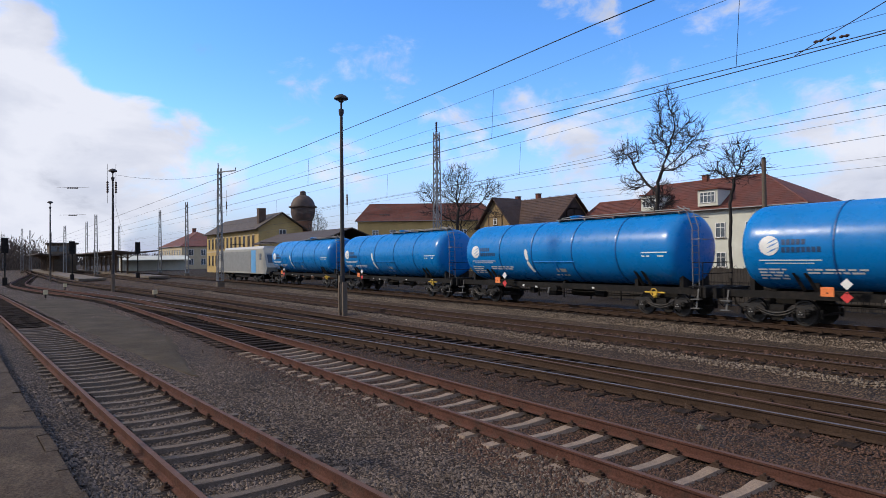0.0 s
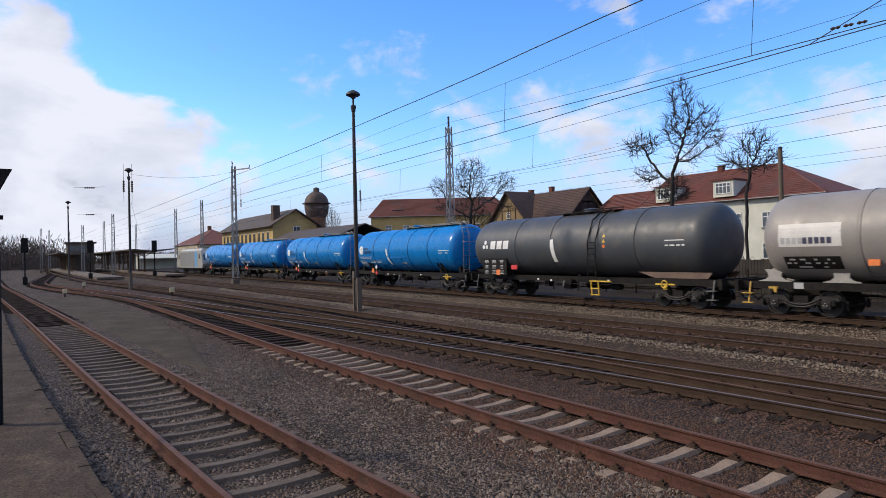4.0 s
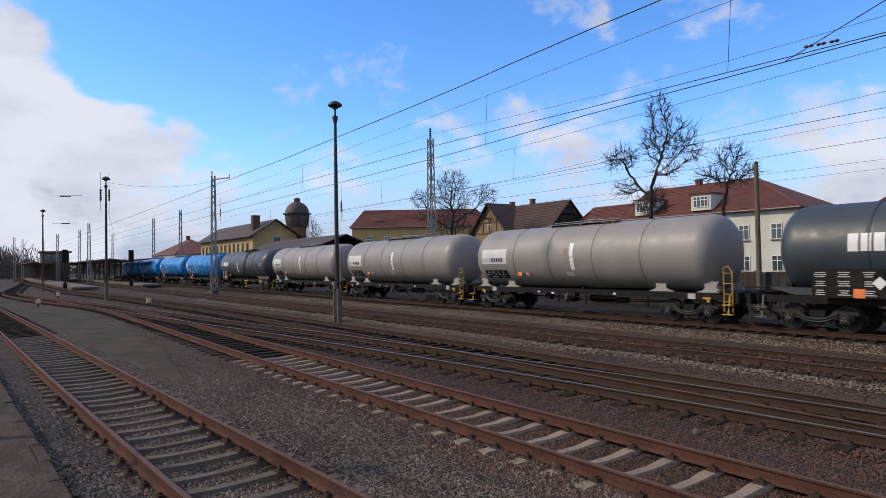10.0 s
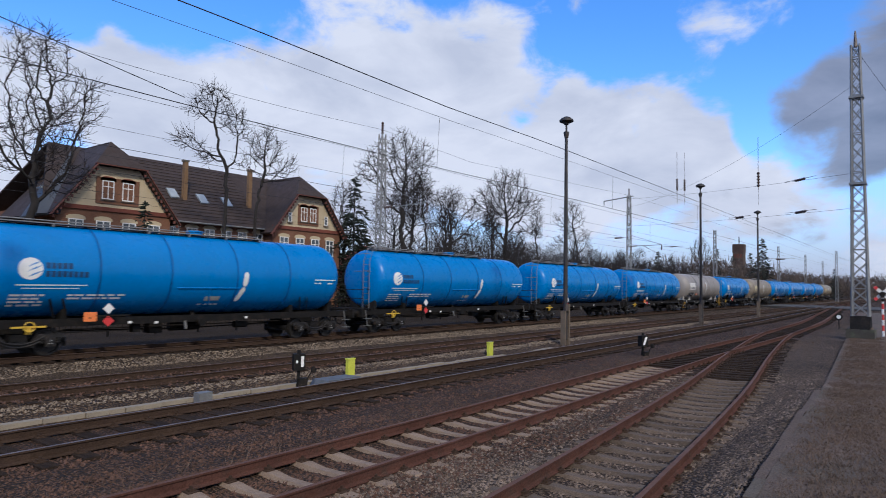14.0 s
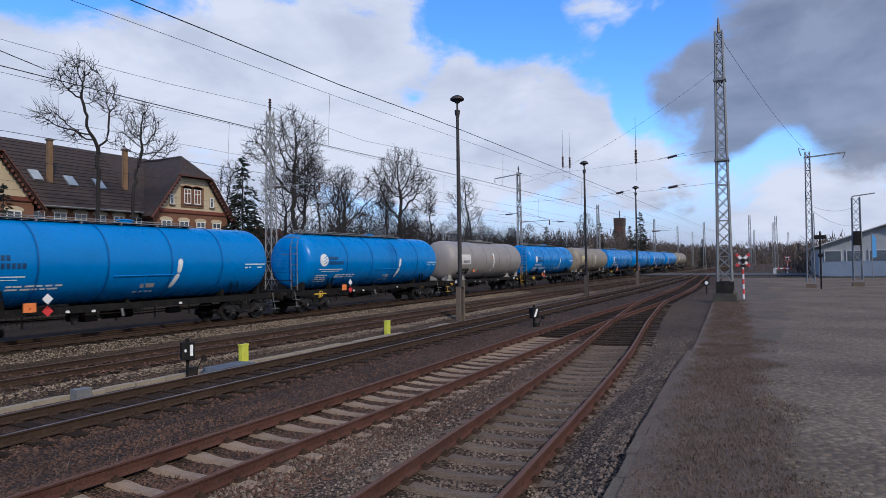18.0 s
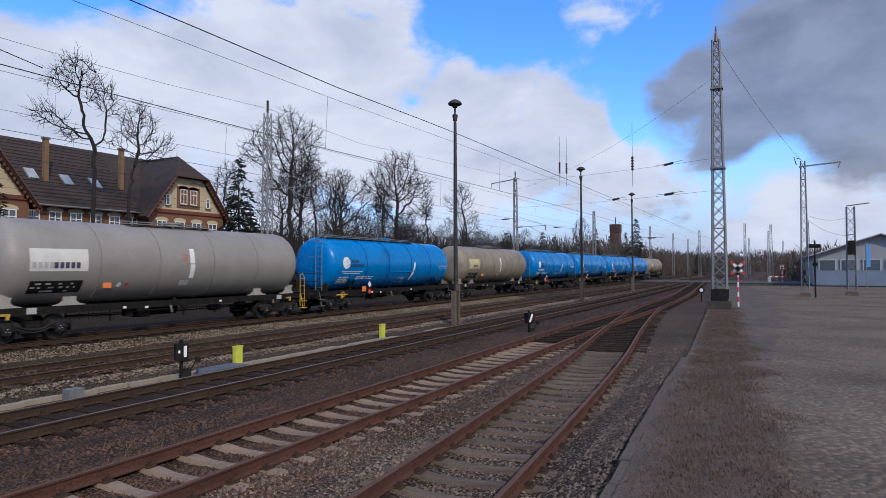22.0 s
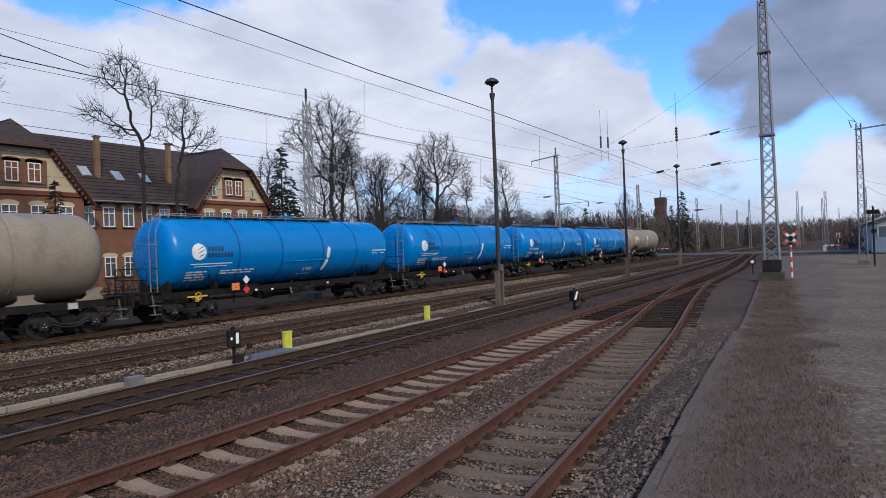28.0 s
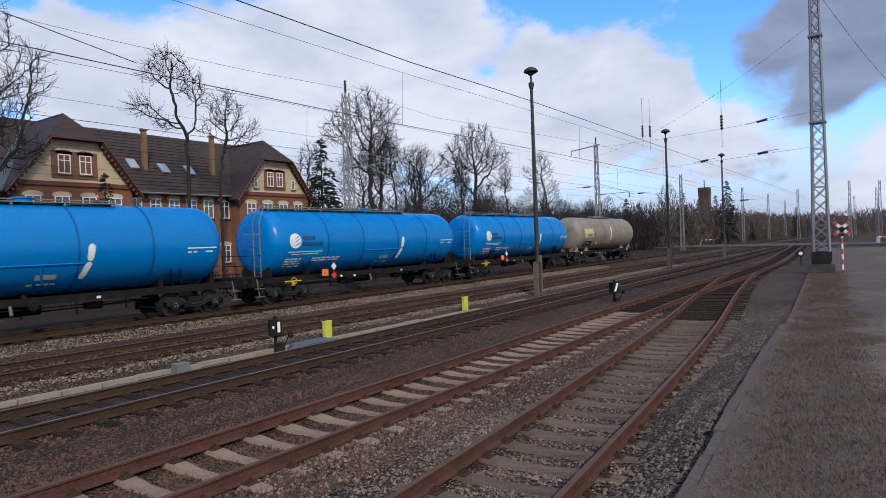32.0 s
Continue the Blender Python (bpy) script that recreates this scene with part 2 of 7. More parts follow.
# stops 23.2 to 30 are darkened to paint shade under and behind the train
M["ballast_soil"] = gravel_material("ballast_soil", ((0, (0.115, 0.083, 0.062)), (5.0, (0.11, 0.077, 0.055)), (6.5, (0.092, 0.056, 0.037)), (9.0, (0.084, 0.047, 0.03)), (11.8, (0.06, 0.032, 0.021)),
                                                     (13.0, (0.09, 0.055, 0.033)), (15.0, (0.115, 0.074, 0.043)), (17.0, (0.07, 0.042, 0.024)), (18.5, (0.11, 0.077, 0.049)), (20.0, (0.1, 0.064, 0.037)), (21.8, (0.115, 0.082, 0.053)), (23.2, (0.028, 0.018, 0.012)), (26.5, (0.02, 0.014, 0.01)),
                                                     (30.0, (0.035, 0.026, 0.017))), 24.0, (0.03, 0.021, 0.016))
M["brown_stone"] = material("brown_stone", (0.074, 0.038, 0.025), 0.95, vary=0.3, scale=0.6, fine=0.3, fine_scale=60, island=0.45)
M["grey_stone"] = material("grey_stone", (0.2, 0.15, 0.117), 0.95, vary=0.25, scale=0.6, fine=0.3, fine_scale=60, island=0.7)
M["light_stone"] = material("light_stone", (0.175, 0.134, 0.096), 0.95, vary=0.2, scale=0.6, fine=0.3, fine_scale=60, island=0.4)
M["rust_rail"] = material("rust_rail", (0.086, 0.039, 0.029), 0.9, vary=0.25, scale=2, fine=0.35, fine_scale=40, bump=0.3, bump_scale=90,
                          second=(0.055, 0.033, 0.026), second_scale=4, spec=0.15)
M["dark_rail"] = material("dark_rail", (0.052, 0.033, 0.023), 0.9, vary=0.25, scale=2, fine=0.35, fine_scale=40, second=(0.035, 0.022, 0.017), second_scale=4, spec=0.12)
M["worn_head"] = material("worn_head", (0.115, 0.06, 0.042), 0.75, 0.0, vary=0.2, scale=3, second=(0.085, 0.048, 0.036), second_scale=3, spec=0.2)
M["bright_head"] = material("bright_head", (0.12, 0.075, 0.058), 0.6, 0.1, vary=0.25, scale=3, second=(0.07, 0.045, 0.034), second_scale=2, spec=0.3)
M["wood_sleeper"] = material("wood_sleeper", (0.03, 0.021, 0.016), 0.95, vary=0.35, scale=2, fine=0.4, fine_scale=30, bump=0.6, bump_scale=40,
                             island=0.3, stretch=(6, 1, 1), spec=0.08)
M["weathered_sleeper"] = material("weathered_sleeper", (0.105, 0.076, 0.055), 0.9, vary=0.3, scale=2, fine=0.4, fine_scale=30, bump=0.6, bump_scale=40, island=0.3,
                                  stretch=(6, 1, 1))
M["concrete_sleeper"] = material("concrete_sleeper", (0.23, 0.165, 0.115), 0.9, vary=0.25, scale=3, fine=0.25, fine_scale=50, bump=0.4, island=0.2,
                                 second=(0.11, 0.078, 0.06), second_scale=3)
M["concrete"] = material("concrete", (0.12, 0.09, 0.065), 0.9, vary=0.2, scale=1.5, fine=0.25, fine_scale=40, bump=0.4, second=(0.11, 0.1, 0.08), second_scale=1.2)
M["dry_grass"] = material("dry_grass", (0.098, 0.068, 0.052), 0.95, vary=0.3, scale=0.6, fine=0.5, fine_scale=30, bump=1.0, bump_scale=30,
                          second=(0.075, 0.06, 0.045), second_at=(0.45, 0.6), second_scale=0.35)
M["yard_gravel"] = gravel_material("yard_gravel", ((0, (0.142, 0.112, 0.086)), (40, (0.142, 0.112, 0.086))), 11.0, (0.112, 0.088, 0.067), (0.62, 1.38), 0.025)
M["tank_blue"] = material("tank_blue", (0.003, 0.172, 0.5), 0.3, vary=0.06, scale=0.7, fine=0.05, fine_scale=12, second=(0.004, 0.163, 0.46), second_scale=0.8, spec=0.3)
M["tank_grey"] = material("tank_grey", (0.25, 0.23, 0.215), 0.5, vary=0.1, scale=0.7, fine=0.06, fine_scale=14, second=(0.235, 0.213, 0.195), second_scale=0.8)
M["tank_silver"] = material("tank_silver", (0.225, 0.217, 0.208), 0.5, vary=0.08, scale=0.7, fine=0.05, fine_scale=14)
M["tank_dark"] = material("tank_dark", (0.05, 0.056, 0.065), 0.5, vary=0.15, scale=0.7, fine=0.08, fine_scale=14, second=(0.075, 0.07, 0.068), second_scale=1.5)
M["tank_beige"] = material("tank_beige", (0.23, 0.195, 0.15), 0.5, vary=0.14, scale=0.8, fine=0.1, fine_scale=12, second=(0.16, 0.13, 0.095), second_scale=1.1)
M["tank_rust"] = material("tank_rust", (0.1, 0.084, 0.073), 0.65, vary=0.2, scale=0.8, fine=0.15, fine_scale=10, second=(0.14, 0.064, 0.036), second_scale=0.7,
                          second_at=(0.4, 0.62))
M["dark_steel"] = material("dark_steel", (0.0095, 0.0088, 0.0085), 0.75, vary=0.3, scale=3, fine=0.3, fine_scale=30, second=(0.02, 0.015, 0.012), second_scale=3, spec=0.2)
M["wheel_steel"] = material("wheel_steel", (0.026, 0.024, 0.023), 0.55, 0.3, vary=0.3, scale=4, spec=0.3)
M["bogie_steel"] = material("bogie_steel", (0.018, 0.0165, 0.016), 0.55, 0.1, vary=0.35, scale=4, fine=0.3, fine_scale=30, second=(0.045, 0.034, 0.027), second_scale=5, spec=0.35)
M["white_paint"] = material("white_paint", (0.72, 0.72, 0.71), 0.5, vary=0.08, scale=3, fine=0.06)
M["yellow_paint"] = material("yellow_paint", (0.62, 0.4, 0.04), 0.5, vary=0.15, scale=5)
M["neon_yellow"] = material("neon_yellow", (0.52, 0.54, 0.06), 0.5, vary=0.1, scale=5)
M["orange_paint"] = material("orange_paint", (0.75, 0.2, 0.05), 0.5, vary=0.1, scale=5)
M["red_paint"] = material("red_paint", (0.6, 0.04, 0.04), 0.5, vary=0.1, scale=5)
M["light_grey_paint"] = material("light_grey_paint", (0.4, 0.4, 0.4), 0.5, vary=0.1, scale=3)
M["mast_steel"] = material("mast_steel", (0.022, 0.019, 0.019), 0.6, vary=0.2, scale=2, second=(0.05, 0.034, 0.027), second_scale=3)
M["galvanised"] = material("galvanised", (0.1951, 0.1987, 0.2023), 0.55, 0.3, vary=0.15, scale=3)
M["wire"] = material("wire", (0.035, 0.035, 0.038), 0.6, 0.3)
M["loco_silver"] = material("loco_silver", (0.36, 0.34, 0.29), 0.4, 0.2, vary=0.08, scale=1)
M["loco_blue"] = material("loco_blue", (0.1, 0.32, 0.62), 0.4, vary=0.05, scale=1)
M["glass_dark"] = glass_material("glass_dark")
M["red_tile"] = material("red_tile", (0.13, 0.04, 0.028), 0.85, vary=0.22, scale=0.6, fine=0.3, fine_scale=14, bump=0.5, bump_scale=12, second=(0.11, 0.05, 0.042), second_scale=0.5)
M["dark_tile"] = material("dark_tile", (0.036, 0.023, 0.019), 0.75, vary=0.2, scale=0.6, fine=0.25, fine_scale=14, bump=0.5, bump_scale=12)
M["brown_tile"] = material("brown_tile", (0.062, 0.034, 0.025), 0.8, vary=0.2, scale=0.6, fine=0.25, fine_scale=14, bump=0.5, bump_scale=12)
M["tar_roof"] = material("tar_roof", (0.06, 0.043, 0.033), 0.8, vary=0.2, scale=0.5)
M["yellow_plaster"] = material("yellow_plaster", (0.44, 0.31, 0.125), 0.9, vary=0.12, scale=0.6, fine=0.08)
M["ochre_plaster"] = material("ochre_plaster", (0.25, 0.175, 0.09), 0.9, vary=0.15, scale=0.6, fine=0.1)
M["cream_plaster"] = material("cream_plaster", (0.4743, 0.389, 0.2601), 0.9, vary=0.1, scale=0.6, fine=0.08)
M["pink_plaster"] = material("pink_plaster", (0.54, 0.35, 0.245), 0.9, vary=0.1, scale=0.6, fine=0.08)
M["white_plaster"] = material("white_plaster", (0.56, 0.56, 0.49), 0.9, vary=0.1, scale=0.6, fine=0.08)
M["brick"] = material("brick", (0.1636, 0.0775, 0.0453), 0.9, vary=0.18, scale=0.7, fine=0.3, fine_scale=18, bump=0.4, bump_scale=18)
M["red_brick"] = material("red_brick", (0.15, 0.045, 0.03), 0.9, vary=0.18, scale=0.7, fine=0.3, fine_scale=18)
M["bark"] = material("bark", (0.018, 0.015, 0.014), 0.95, vary=0.25, scale=2, fine=0.3, fine_scale=20)
M["twig"] = material("twig", (0.023, 0.018, 0.017), 0.95, vary=0.2, scale=0.5)
M["dead_leaf"] = material("dead_leaf", (0.16, 0.075, 0.03), 0.9, vary=0.2, scale=2, island=0.4)
M["conifer"] = material("conifer", (0.017, 0.025, 0.016), 0.9, vary=0.3, scale=1, island=0.4)
M["far_wood"] = material("far_wood", (0.075, 0.056, 0.045), 0.95, vary=0.3, scale=0.1, fine=0.3, fine_scale=1.0, island=0.3)
M["asphalt"] = material("asphalt", (0.06, 0.058, 0.056), 0.9, vary=0.2, scale=0.5)
M["shed_wall"] = material("shed_wall", (0.27, 0.28, 0.29), 0.7, vary=0.12, scale=0.5)
M["shed_blue"] = material("shed_blue", (0.16, 0.2, 0.26), 0.6, vary=0.1, scale=0.5)
M["rust_dark"] = material("rust_dark", (0.0562, 0.039, 0.0338), 0.7, vary=0.2, scale=0.4, second=(0.11, 0.06, 0.045), second_scale=0.6)
M["brown_brick"] = material("brown_brick", (0.08, 0.052, 0.04), 0.9, vary=0.2, scale=0.8)
M["yellow_brick"] = material("yellow_brick", (0.19, 0.115, 0.06), 0.9, vary=0.2, scale=1.5)
M["brown_board"] = material("brown_board", (0.13, 0.045, 0.032), 0.7, vary=0.15, scale=2)
M["slate_blue"] = material("slate_blue", (0.049, 0.056, 0.07), 0.55, vary=0.2, scale=1, fine=0.2, fine_scale=12)
M["skylight"] = glass_material("skylight", (0.3, 0.34, 0.38))
M["polished_head"] = material("polished_head", (0.15, 0.115, 0.1), 0.5, 0.25, vary=0.2, scale=3, second=(0.09, 0.06, 0.048), second_scale=1.2)
M["concrete_dark"] = material("concrete_dark", (0.05, 0.045, 0.036), 0.9, vary=0.25, scale=1.5, second=(0.07, 0.08, 0.05), second_scale=2)
M["kerb_stone"] = material("kerb_stone", (0.098, 0.079, 0.062), 0.95, vary=0.3, scale=2, fine=0.35, fine_scale=40, bump=0.6, second=(0.06, 0.05, 0.035), second_scale=2.5)
M["dark_soil"] = material("dark_soil", (0.058, 0.041, 0.029), 0.95, vary=0.3, scale=1.3, fine=0.5, fine_scale=28, bump=1.0, bump_scale=26, second=(0.095, 0.072, 0.05), second_at=(0.5, 0.72), second_scale=2.5, spec=0.15)
M["panel_lamp"] = material("panel_lamp", (0.5, 0.42, 0.25), 0.5)
# dark brown that paints shade on the half-timbered house's end gable
M["shade_brown"] = material("shade_brown", (0.04, 0.026, 0.02), 0.85, vary=0.25, scale=2)
M["ladder_yellow"] = material("ladder_yellow", (0.42, 0.25, 0.04), 0.6, vary=0.2)
M["mud"] = material("mud", (0.056, 0.043, 0.029), 0.95, spec=0.1, vary=0.22, scale=0.7, fine=0.3, fine_scale=25, bump=0.5, bump_scale=16, second=(0.074, 0.058, 0.041), second_scale=0.5, second_at=(0.48, 0.66))
M["straw"] = material("straw", (0.12, 0.08, 0.056), 0.9, vary=0.2, scale=1.0, island=0.35)
M["pale_concrete"] = material("pale_concrete", (0.26, 0.22, 0.165), 0.9, vary=0.15, scale=2, fine=0.15, fine_scale=40)
M["grey_plank"] = material("grey_plank", (0.035, 0.029, 0.025), 0.9, vary=0.25, scale=3, island=0.25)
M["timber"] = material("timber", (0.0975, 0.0638, 0.0413), 0.85, vary=0.25, scale=2)
M["machine_grey"] = material("machine_grey", (0.09, 0.1, 0.115), 0.6, vary=0.2, scale=3)
M["insulator"] = material("insulator", (0.06, 0.035, 0.028), 0.3, vary=0.1)


# ---- mesh helpers ----
class Shape:
    """Vertices and faces of one part."""

    def __init__(self):
        self.v, self.f = [], []

    def add(self, verts, faces):
        n = len(self.v)
        self.v += [tuple(p) for p in verts]
        self.f += [tuple(i + n for i in q) for q in faces]
        return self

    def box(self, c, s, turn=None):
        x, y, z = (k / 2 for k in s)
        pts = [Vector(p) for p in itertools.product((-x, x), (-y, y), (-z, z))]
        if turn:
            pts = [turn @ p for p in pts]
        return self.add([p + Vector(c) for p in pts],
                        [(0, 1, 3, 2), (4, 6, 7, 5), (0, 4, 5, 1), (2, 3, 7, 6), (0, 2, 6, 4), (1, 5, 7, 3)])

    def bar(self, a, b, w, h=None, up=(0, 0, 1)):
        """A straight square bar from a to b."""
        a, b = Vector(a), Vector(b)
        d = b - a
        side = d.cross(Vector(up))
        if side.length < 1e-6:
            side = d.cross(Vector((1, 0, 0)))
        side.normalize()
        top = side.cross(d).normalized()
        s, u = side * w / 2, top * (h or w) / 2
        return self.add([a - s - u, a + s - u, a + s + u, a - s + u, b - s - u, b + s - u, b + s + u, b - s + u],
                        [(0, 3, 2, 1), (4, 5, 6, 7), (0, 1, 5, 4), (1, 2, 6, 5), (2, 3, 7, 6), (3, 0, 4, 7)])

    def tube(self, pts, r, n=8, caps=True):
        """A round tube along pts; r: one radius or one for each point."""
        pts = [Vector(p) for p in pts]
        rs = r if isinstance(r, (list, tuple)) else [r] * len(pts)
        verts, faces = [], []
        for i, p in enumerate(pts):
            d = (pts[min(i + 1, len(pts) - 1)] - pts[max(i - 1, 0)]).normalized()
            ref = Vector((0, 0, 1)) if abs(d.z) < 0.9 else Vector((1, 0, 0))
            s = d.cross(ref).normalized()
            u = s.cross(d)
            verts += [p + (s * math.cos(a) + u * math.sin(a)) * rs[i] for a in (2 * math.pi * k / n for k in range(n))]
        for i in range(len(pts) - 1):
            faces += [(i * n + k, i * n + (k + 1) % n, (i + 1) * n + (k + 1) % n, (i + 1) * n + k) for k in range(n)]
        if caps:
            faces += [tuple(reversed(range(n))), tuple(range((len(pts) - 1) * n, len(pts) * n))]
        return self.add(verts, faces)

    def lathe(self, profile, n=40, axis="x", centre=(0, 0, 0)):
        """Turns a profile of (along, radius) round an axis."""
        verts, faces = [], []
        for a, r in profile:
            for k in range(n):
                c, s = math.cos(2 * math.pi * k / n) * r, math.sin(2 * math.pi * k / n) * r
                p = {"x": (a, c, s), "y": (s, a, c), "z": (c, s, a)}[axis]
                verts.append(Vector(p) + Vector(centre))
        for i in range(len(profile) - 1):
            faces += [(i * n + k, i * n + (k + 1) % n, (i + 1) * n + (k + 1) % n, (i + 1) * n + k) for k in range(n)]
        faces += [tuple(reversed(range(n))), tuple(range((len(profile) - 1) * n, len(profile) * n))]
        return self.add(verts, faces)

    def prism(self, outline, a, b, axis="y"):
        """An outline in the plane across an axis, drawn out from a to b. For y the outline is (x, z), for x (y, z), for z (x, y)."""
        def put(p, t):
            return {"y": (p[0], t, p[1]), "x": (t, p[0], p[1]), "z": (p[0], p[1], t)}[axis]
        n = len(outline)
        return self.add([put(p, a) for p in outline] + [put(p, b) for p in outline],
                        [tuple(range(n)), tuple(reversed(range(n, 2 * n)))] + [(i, i + n, (i + 1) % n + n, (i + 1) % n) for i in range(n)])

    def mesh(self, name, mat, smooth=None):
        me = bpy.data.meshes.new(name)
        me.from_pydata(self.v, [], self.f)
        bm = bmesh.new()
        bm.from_mesh(me)
        bmesh.ops.recalc_face_normals(bm, faces=bm.faces)
        bm.to_mesh(me)
        bm.free()
        me.materials.append(mat)
        if smooth:
            me.shade_smooth()
            me.set_sharp_from_angle(angle=radians(smooth))
        return me


def part(name, shape, mat, parent=None, label="", at=None, smooth=None):
    """One mesh object, under a thing or a part, or of its own."""
    data = shape if isinstance(shape, bpy.types.Mesh) else shape.mesh(name, mat, smooth)
    ob = new(name, data)
    ob.parent = parent
    if at is not None:
        ob.matrix_basis = at if isinstance(at, Matrix) else Matrix.Translation(at)
    if label:
        ob["label"] = label
    return ob


def thing(name, label, category, at=None, group="", kind=""):
    ob = new(name)
    ob.empty_display_size = 0.2
    if at is not None:
        ob.matrix_basis = at if isinstance(at, Matrix) else Matrix.Translation(at)
    return tagged(ob, label, category, group, kind)

# ---- ground and platform ----
def sheet(name, xs, ys, height, mat, kind="structure", label="", category="ground"):
    s = Shape()
    nx, ny = len(xs), len(ys)
    s.v = [(x, y, height(x, y)) for x in xs for y in ys]
    s.f = [(i * ny + j, (i + 1) * ny + j, (i + 1) * ny + j + 1, i * ny + j + 1) for i in range(nx - 1) for j in range(ny - 1)]
    return tagged(part(name, s, mat, smooth=60), label, category, kind=kind)


def kerb_y(x):
    if x < -40:
        return -0.44 + 0.06 * (x + 40)
    return 1.24 + 0.066 * x + (0.0006 * x * x if x < 0 else 0.0)


def steps(*spans):
    out = []
    for a, b, d in spans:
        n = max(1, round((b - a) / d))
        out += [a + (b - a) * k / n for k in range(n)]
    return out + [spans[-1][1]]


THIRD = ((-60, 5.6), (-48, 6.85), (-38, 7.95), (-29, 8.85), (-24, 9.5), (-19, 9.98), (-13, 10.45), (-8, 10.8), (-4, 11.0), (0, 11.2), (4, 11.36), (10, 11.45), (18, 11.6), (30, 11.75), (54, 11.95), (100, 13.1), (330, 13.4))
OLD_LINE = ((-260, 9.2), (-120, 8.0), (-88, 8.5), (-74, 9.5), (-58, 10.75), (-48, 11.25), (-40, 11.6), (-30, 11.8), (-20, 11.85), (-12, 11.75), (-6, 11.6), (-2, 11.47), (2, 11.38))
LINE_X = ((-60, -45, -32.6, -17.8, -7, 6.5, 12.4, 17, 29, 43, 60), (-58, -48, -36, -20, 0, 10, 20, 29, 42, 60), tuple(p[0] for p in THIRD))
LINE_Y = ((-0.2, 0.62, 1.3, 2.03, 2.62, 3.55, 4.05, 4.5, 6.0, 7.4, 7.9), (5.6, 6.85, 7.1, 7.0, 7.0, 7.08, 7.35, 7.5, 7.45, 8.05), tuple(p[1] for p in THIRD))


def platform_z(x):
    """The loading platform is level, then ramps down to the crossing road."""
    u = min(1.0, max(0.0, (x - 9) / 15))
    return 0.4 - 0.37 * u * u * (3 - 2 * u)


def ground_z(x, y):
    rough = 0.035 * noise.noise(Vector((x * 0.3, y * 0.45, 0))) + 0.03 * noise.noise(Vector((x * 1.3, y * 1.3, 5)))
    bed = 0.0
    if -60 < x < 60 and 1 < y < 14:
        off = min(abs(y - np.interp(x, LINE_X[k], LINE_Y[k])) for k in range(3))
        if off < 1.6:
            rough = rough * 0.4 + (0.055 if y > 9 else 0.034 if off > 0.75 else -0.016) * min(1.0, (1.6 - off) / 0.3)
    if abs(y - 16.9) < 1.3:
        rough = rough * 0.5 + 0.04
    for yc in (16.9, 24.2):
        bed = max(bed, min(1.0, (2.6 - abs(y - yc)) / 0.9))
    toe = y - kerb_y(x) if -40 < x < 24 else 9
    if -0.5 < toe < 1.0:
        bed_up = max(0.0, 1 - max(0.0, toe) / 0.8) * (0.31 if x < 4 else max(0.0, 0.31 + 0.03 * (x - 4) if x < 7 else min(0.4, platform_z(x) + 0.03)))
        rough += bed_up
    return -0.055 + rough - 0.14 * (1 - bed) * (1.0 if 13.2 < y < 60 else 0.0)


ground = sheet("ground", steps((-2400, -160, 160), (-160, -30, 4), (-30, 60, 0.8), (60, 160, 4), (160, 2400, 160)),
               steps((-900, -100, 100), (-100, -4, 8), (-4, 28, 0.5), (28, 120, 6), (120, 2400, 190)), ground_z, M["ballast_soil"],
               label="dark brown trackbed soil with gravel, dry weeds, painted shade under train")


def verge_edge(x):
    return 1.65 + 0.09 * max(0.0, min(x, 45) - 14) + 0.6 * noise.noise(Vector((x * 0.55, 1, 7))) + 0.3 * noise.noise(Vector((x * 1.9, 4, 7)))


XS = steps((-120, -20, 5), (-20, 60, 0.8), (60, 100, 5))
s = Shape()
ts = (0.0, 0.3, 0.6, 0.85, 2.2)
s.v = [(x, kerb_y(x) - 0.16 - (t if t < 2 else verge_edge(x)), platform_z(x) + (0.03 * noise.noise(Vector((x * 0.9, t * 2, 3))) if t < 2 else 0.0)) for x in XS for t in ts]
s.f = [(i * 5 + j, i * 5 + j + 1, (i + 1) * 5 + j + 1, (i + 1) * 5 + j) for i in range(len(XS) - 1) for j in range(4)]
verge = part("platform_verge", s, M["dry_grass"], smooth=60)
verge.data.materials.append(M["dark_soil"])
for poly in verge.data.polygons:
    poly.material_index = int(poly.center.x < -3.5)
tagged(verge, "brown dry grass and bare soil verge behind the platform kerb", "verge", kind="structure")
s = Shape()
ts = (2.2, 4, 7, 12, 25, 60)
s.v = [(x, kerb_y(x) - 0.16 - (t if t > 3 else verge_edge(x)), platform_z(x) + (0.025 * noise.noise(Vector((x * 0.5, t * 0.5, 3))) if t > 3 else 0.0)) for x in XS for t in ts]
s.f = [(i * 6 + j, i * 6 + j + 1, (i + 1) * 6 + j + 1, (i + 1) * 6 + j) for i in range(len(XS) - 1) for j in range(5)]
tagged(part("yard", s, M["yard_gravel"], smooth=60), "grey worn cobbled loading yard", "yard", kind="structure")
kerb = thing("platform_kerb", "weathered concrete kerb along the loading platform", "kerb", kind="structure")
for k in range(64):
    x = -38 + k * 0.9
    top = platform_z(x + 0.45)
    s = Shape().box((0, 0, top / 2 - 0.1 + random.gauss(0, 0.006)), (0.885, 0.13, top + 0.2))
    part("kerb_stone", s, M["dark_soil" if x < -3.5 else "kerb_stone" if x < 8.5 else "dry_grass"], kerb, at=Matrix.Translation((x + 0.45, kerb_y(x + 0.45) - 0.1 + random.gauss(0, 0.008), 0)) @ Matrix.Rotation(0.058 + random.gauss(0, 0.006), 4, "Z"))


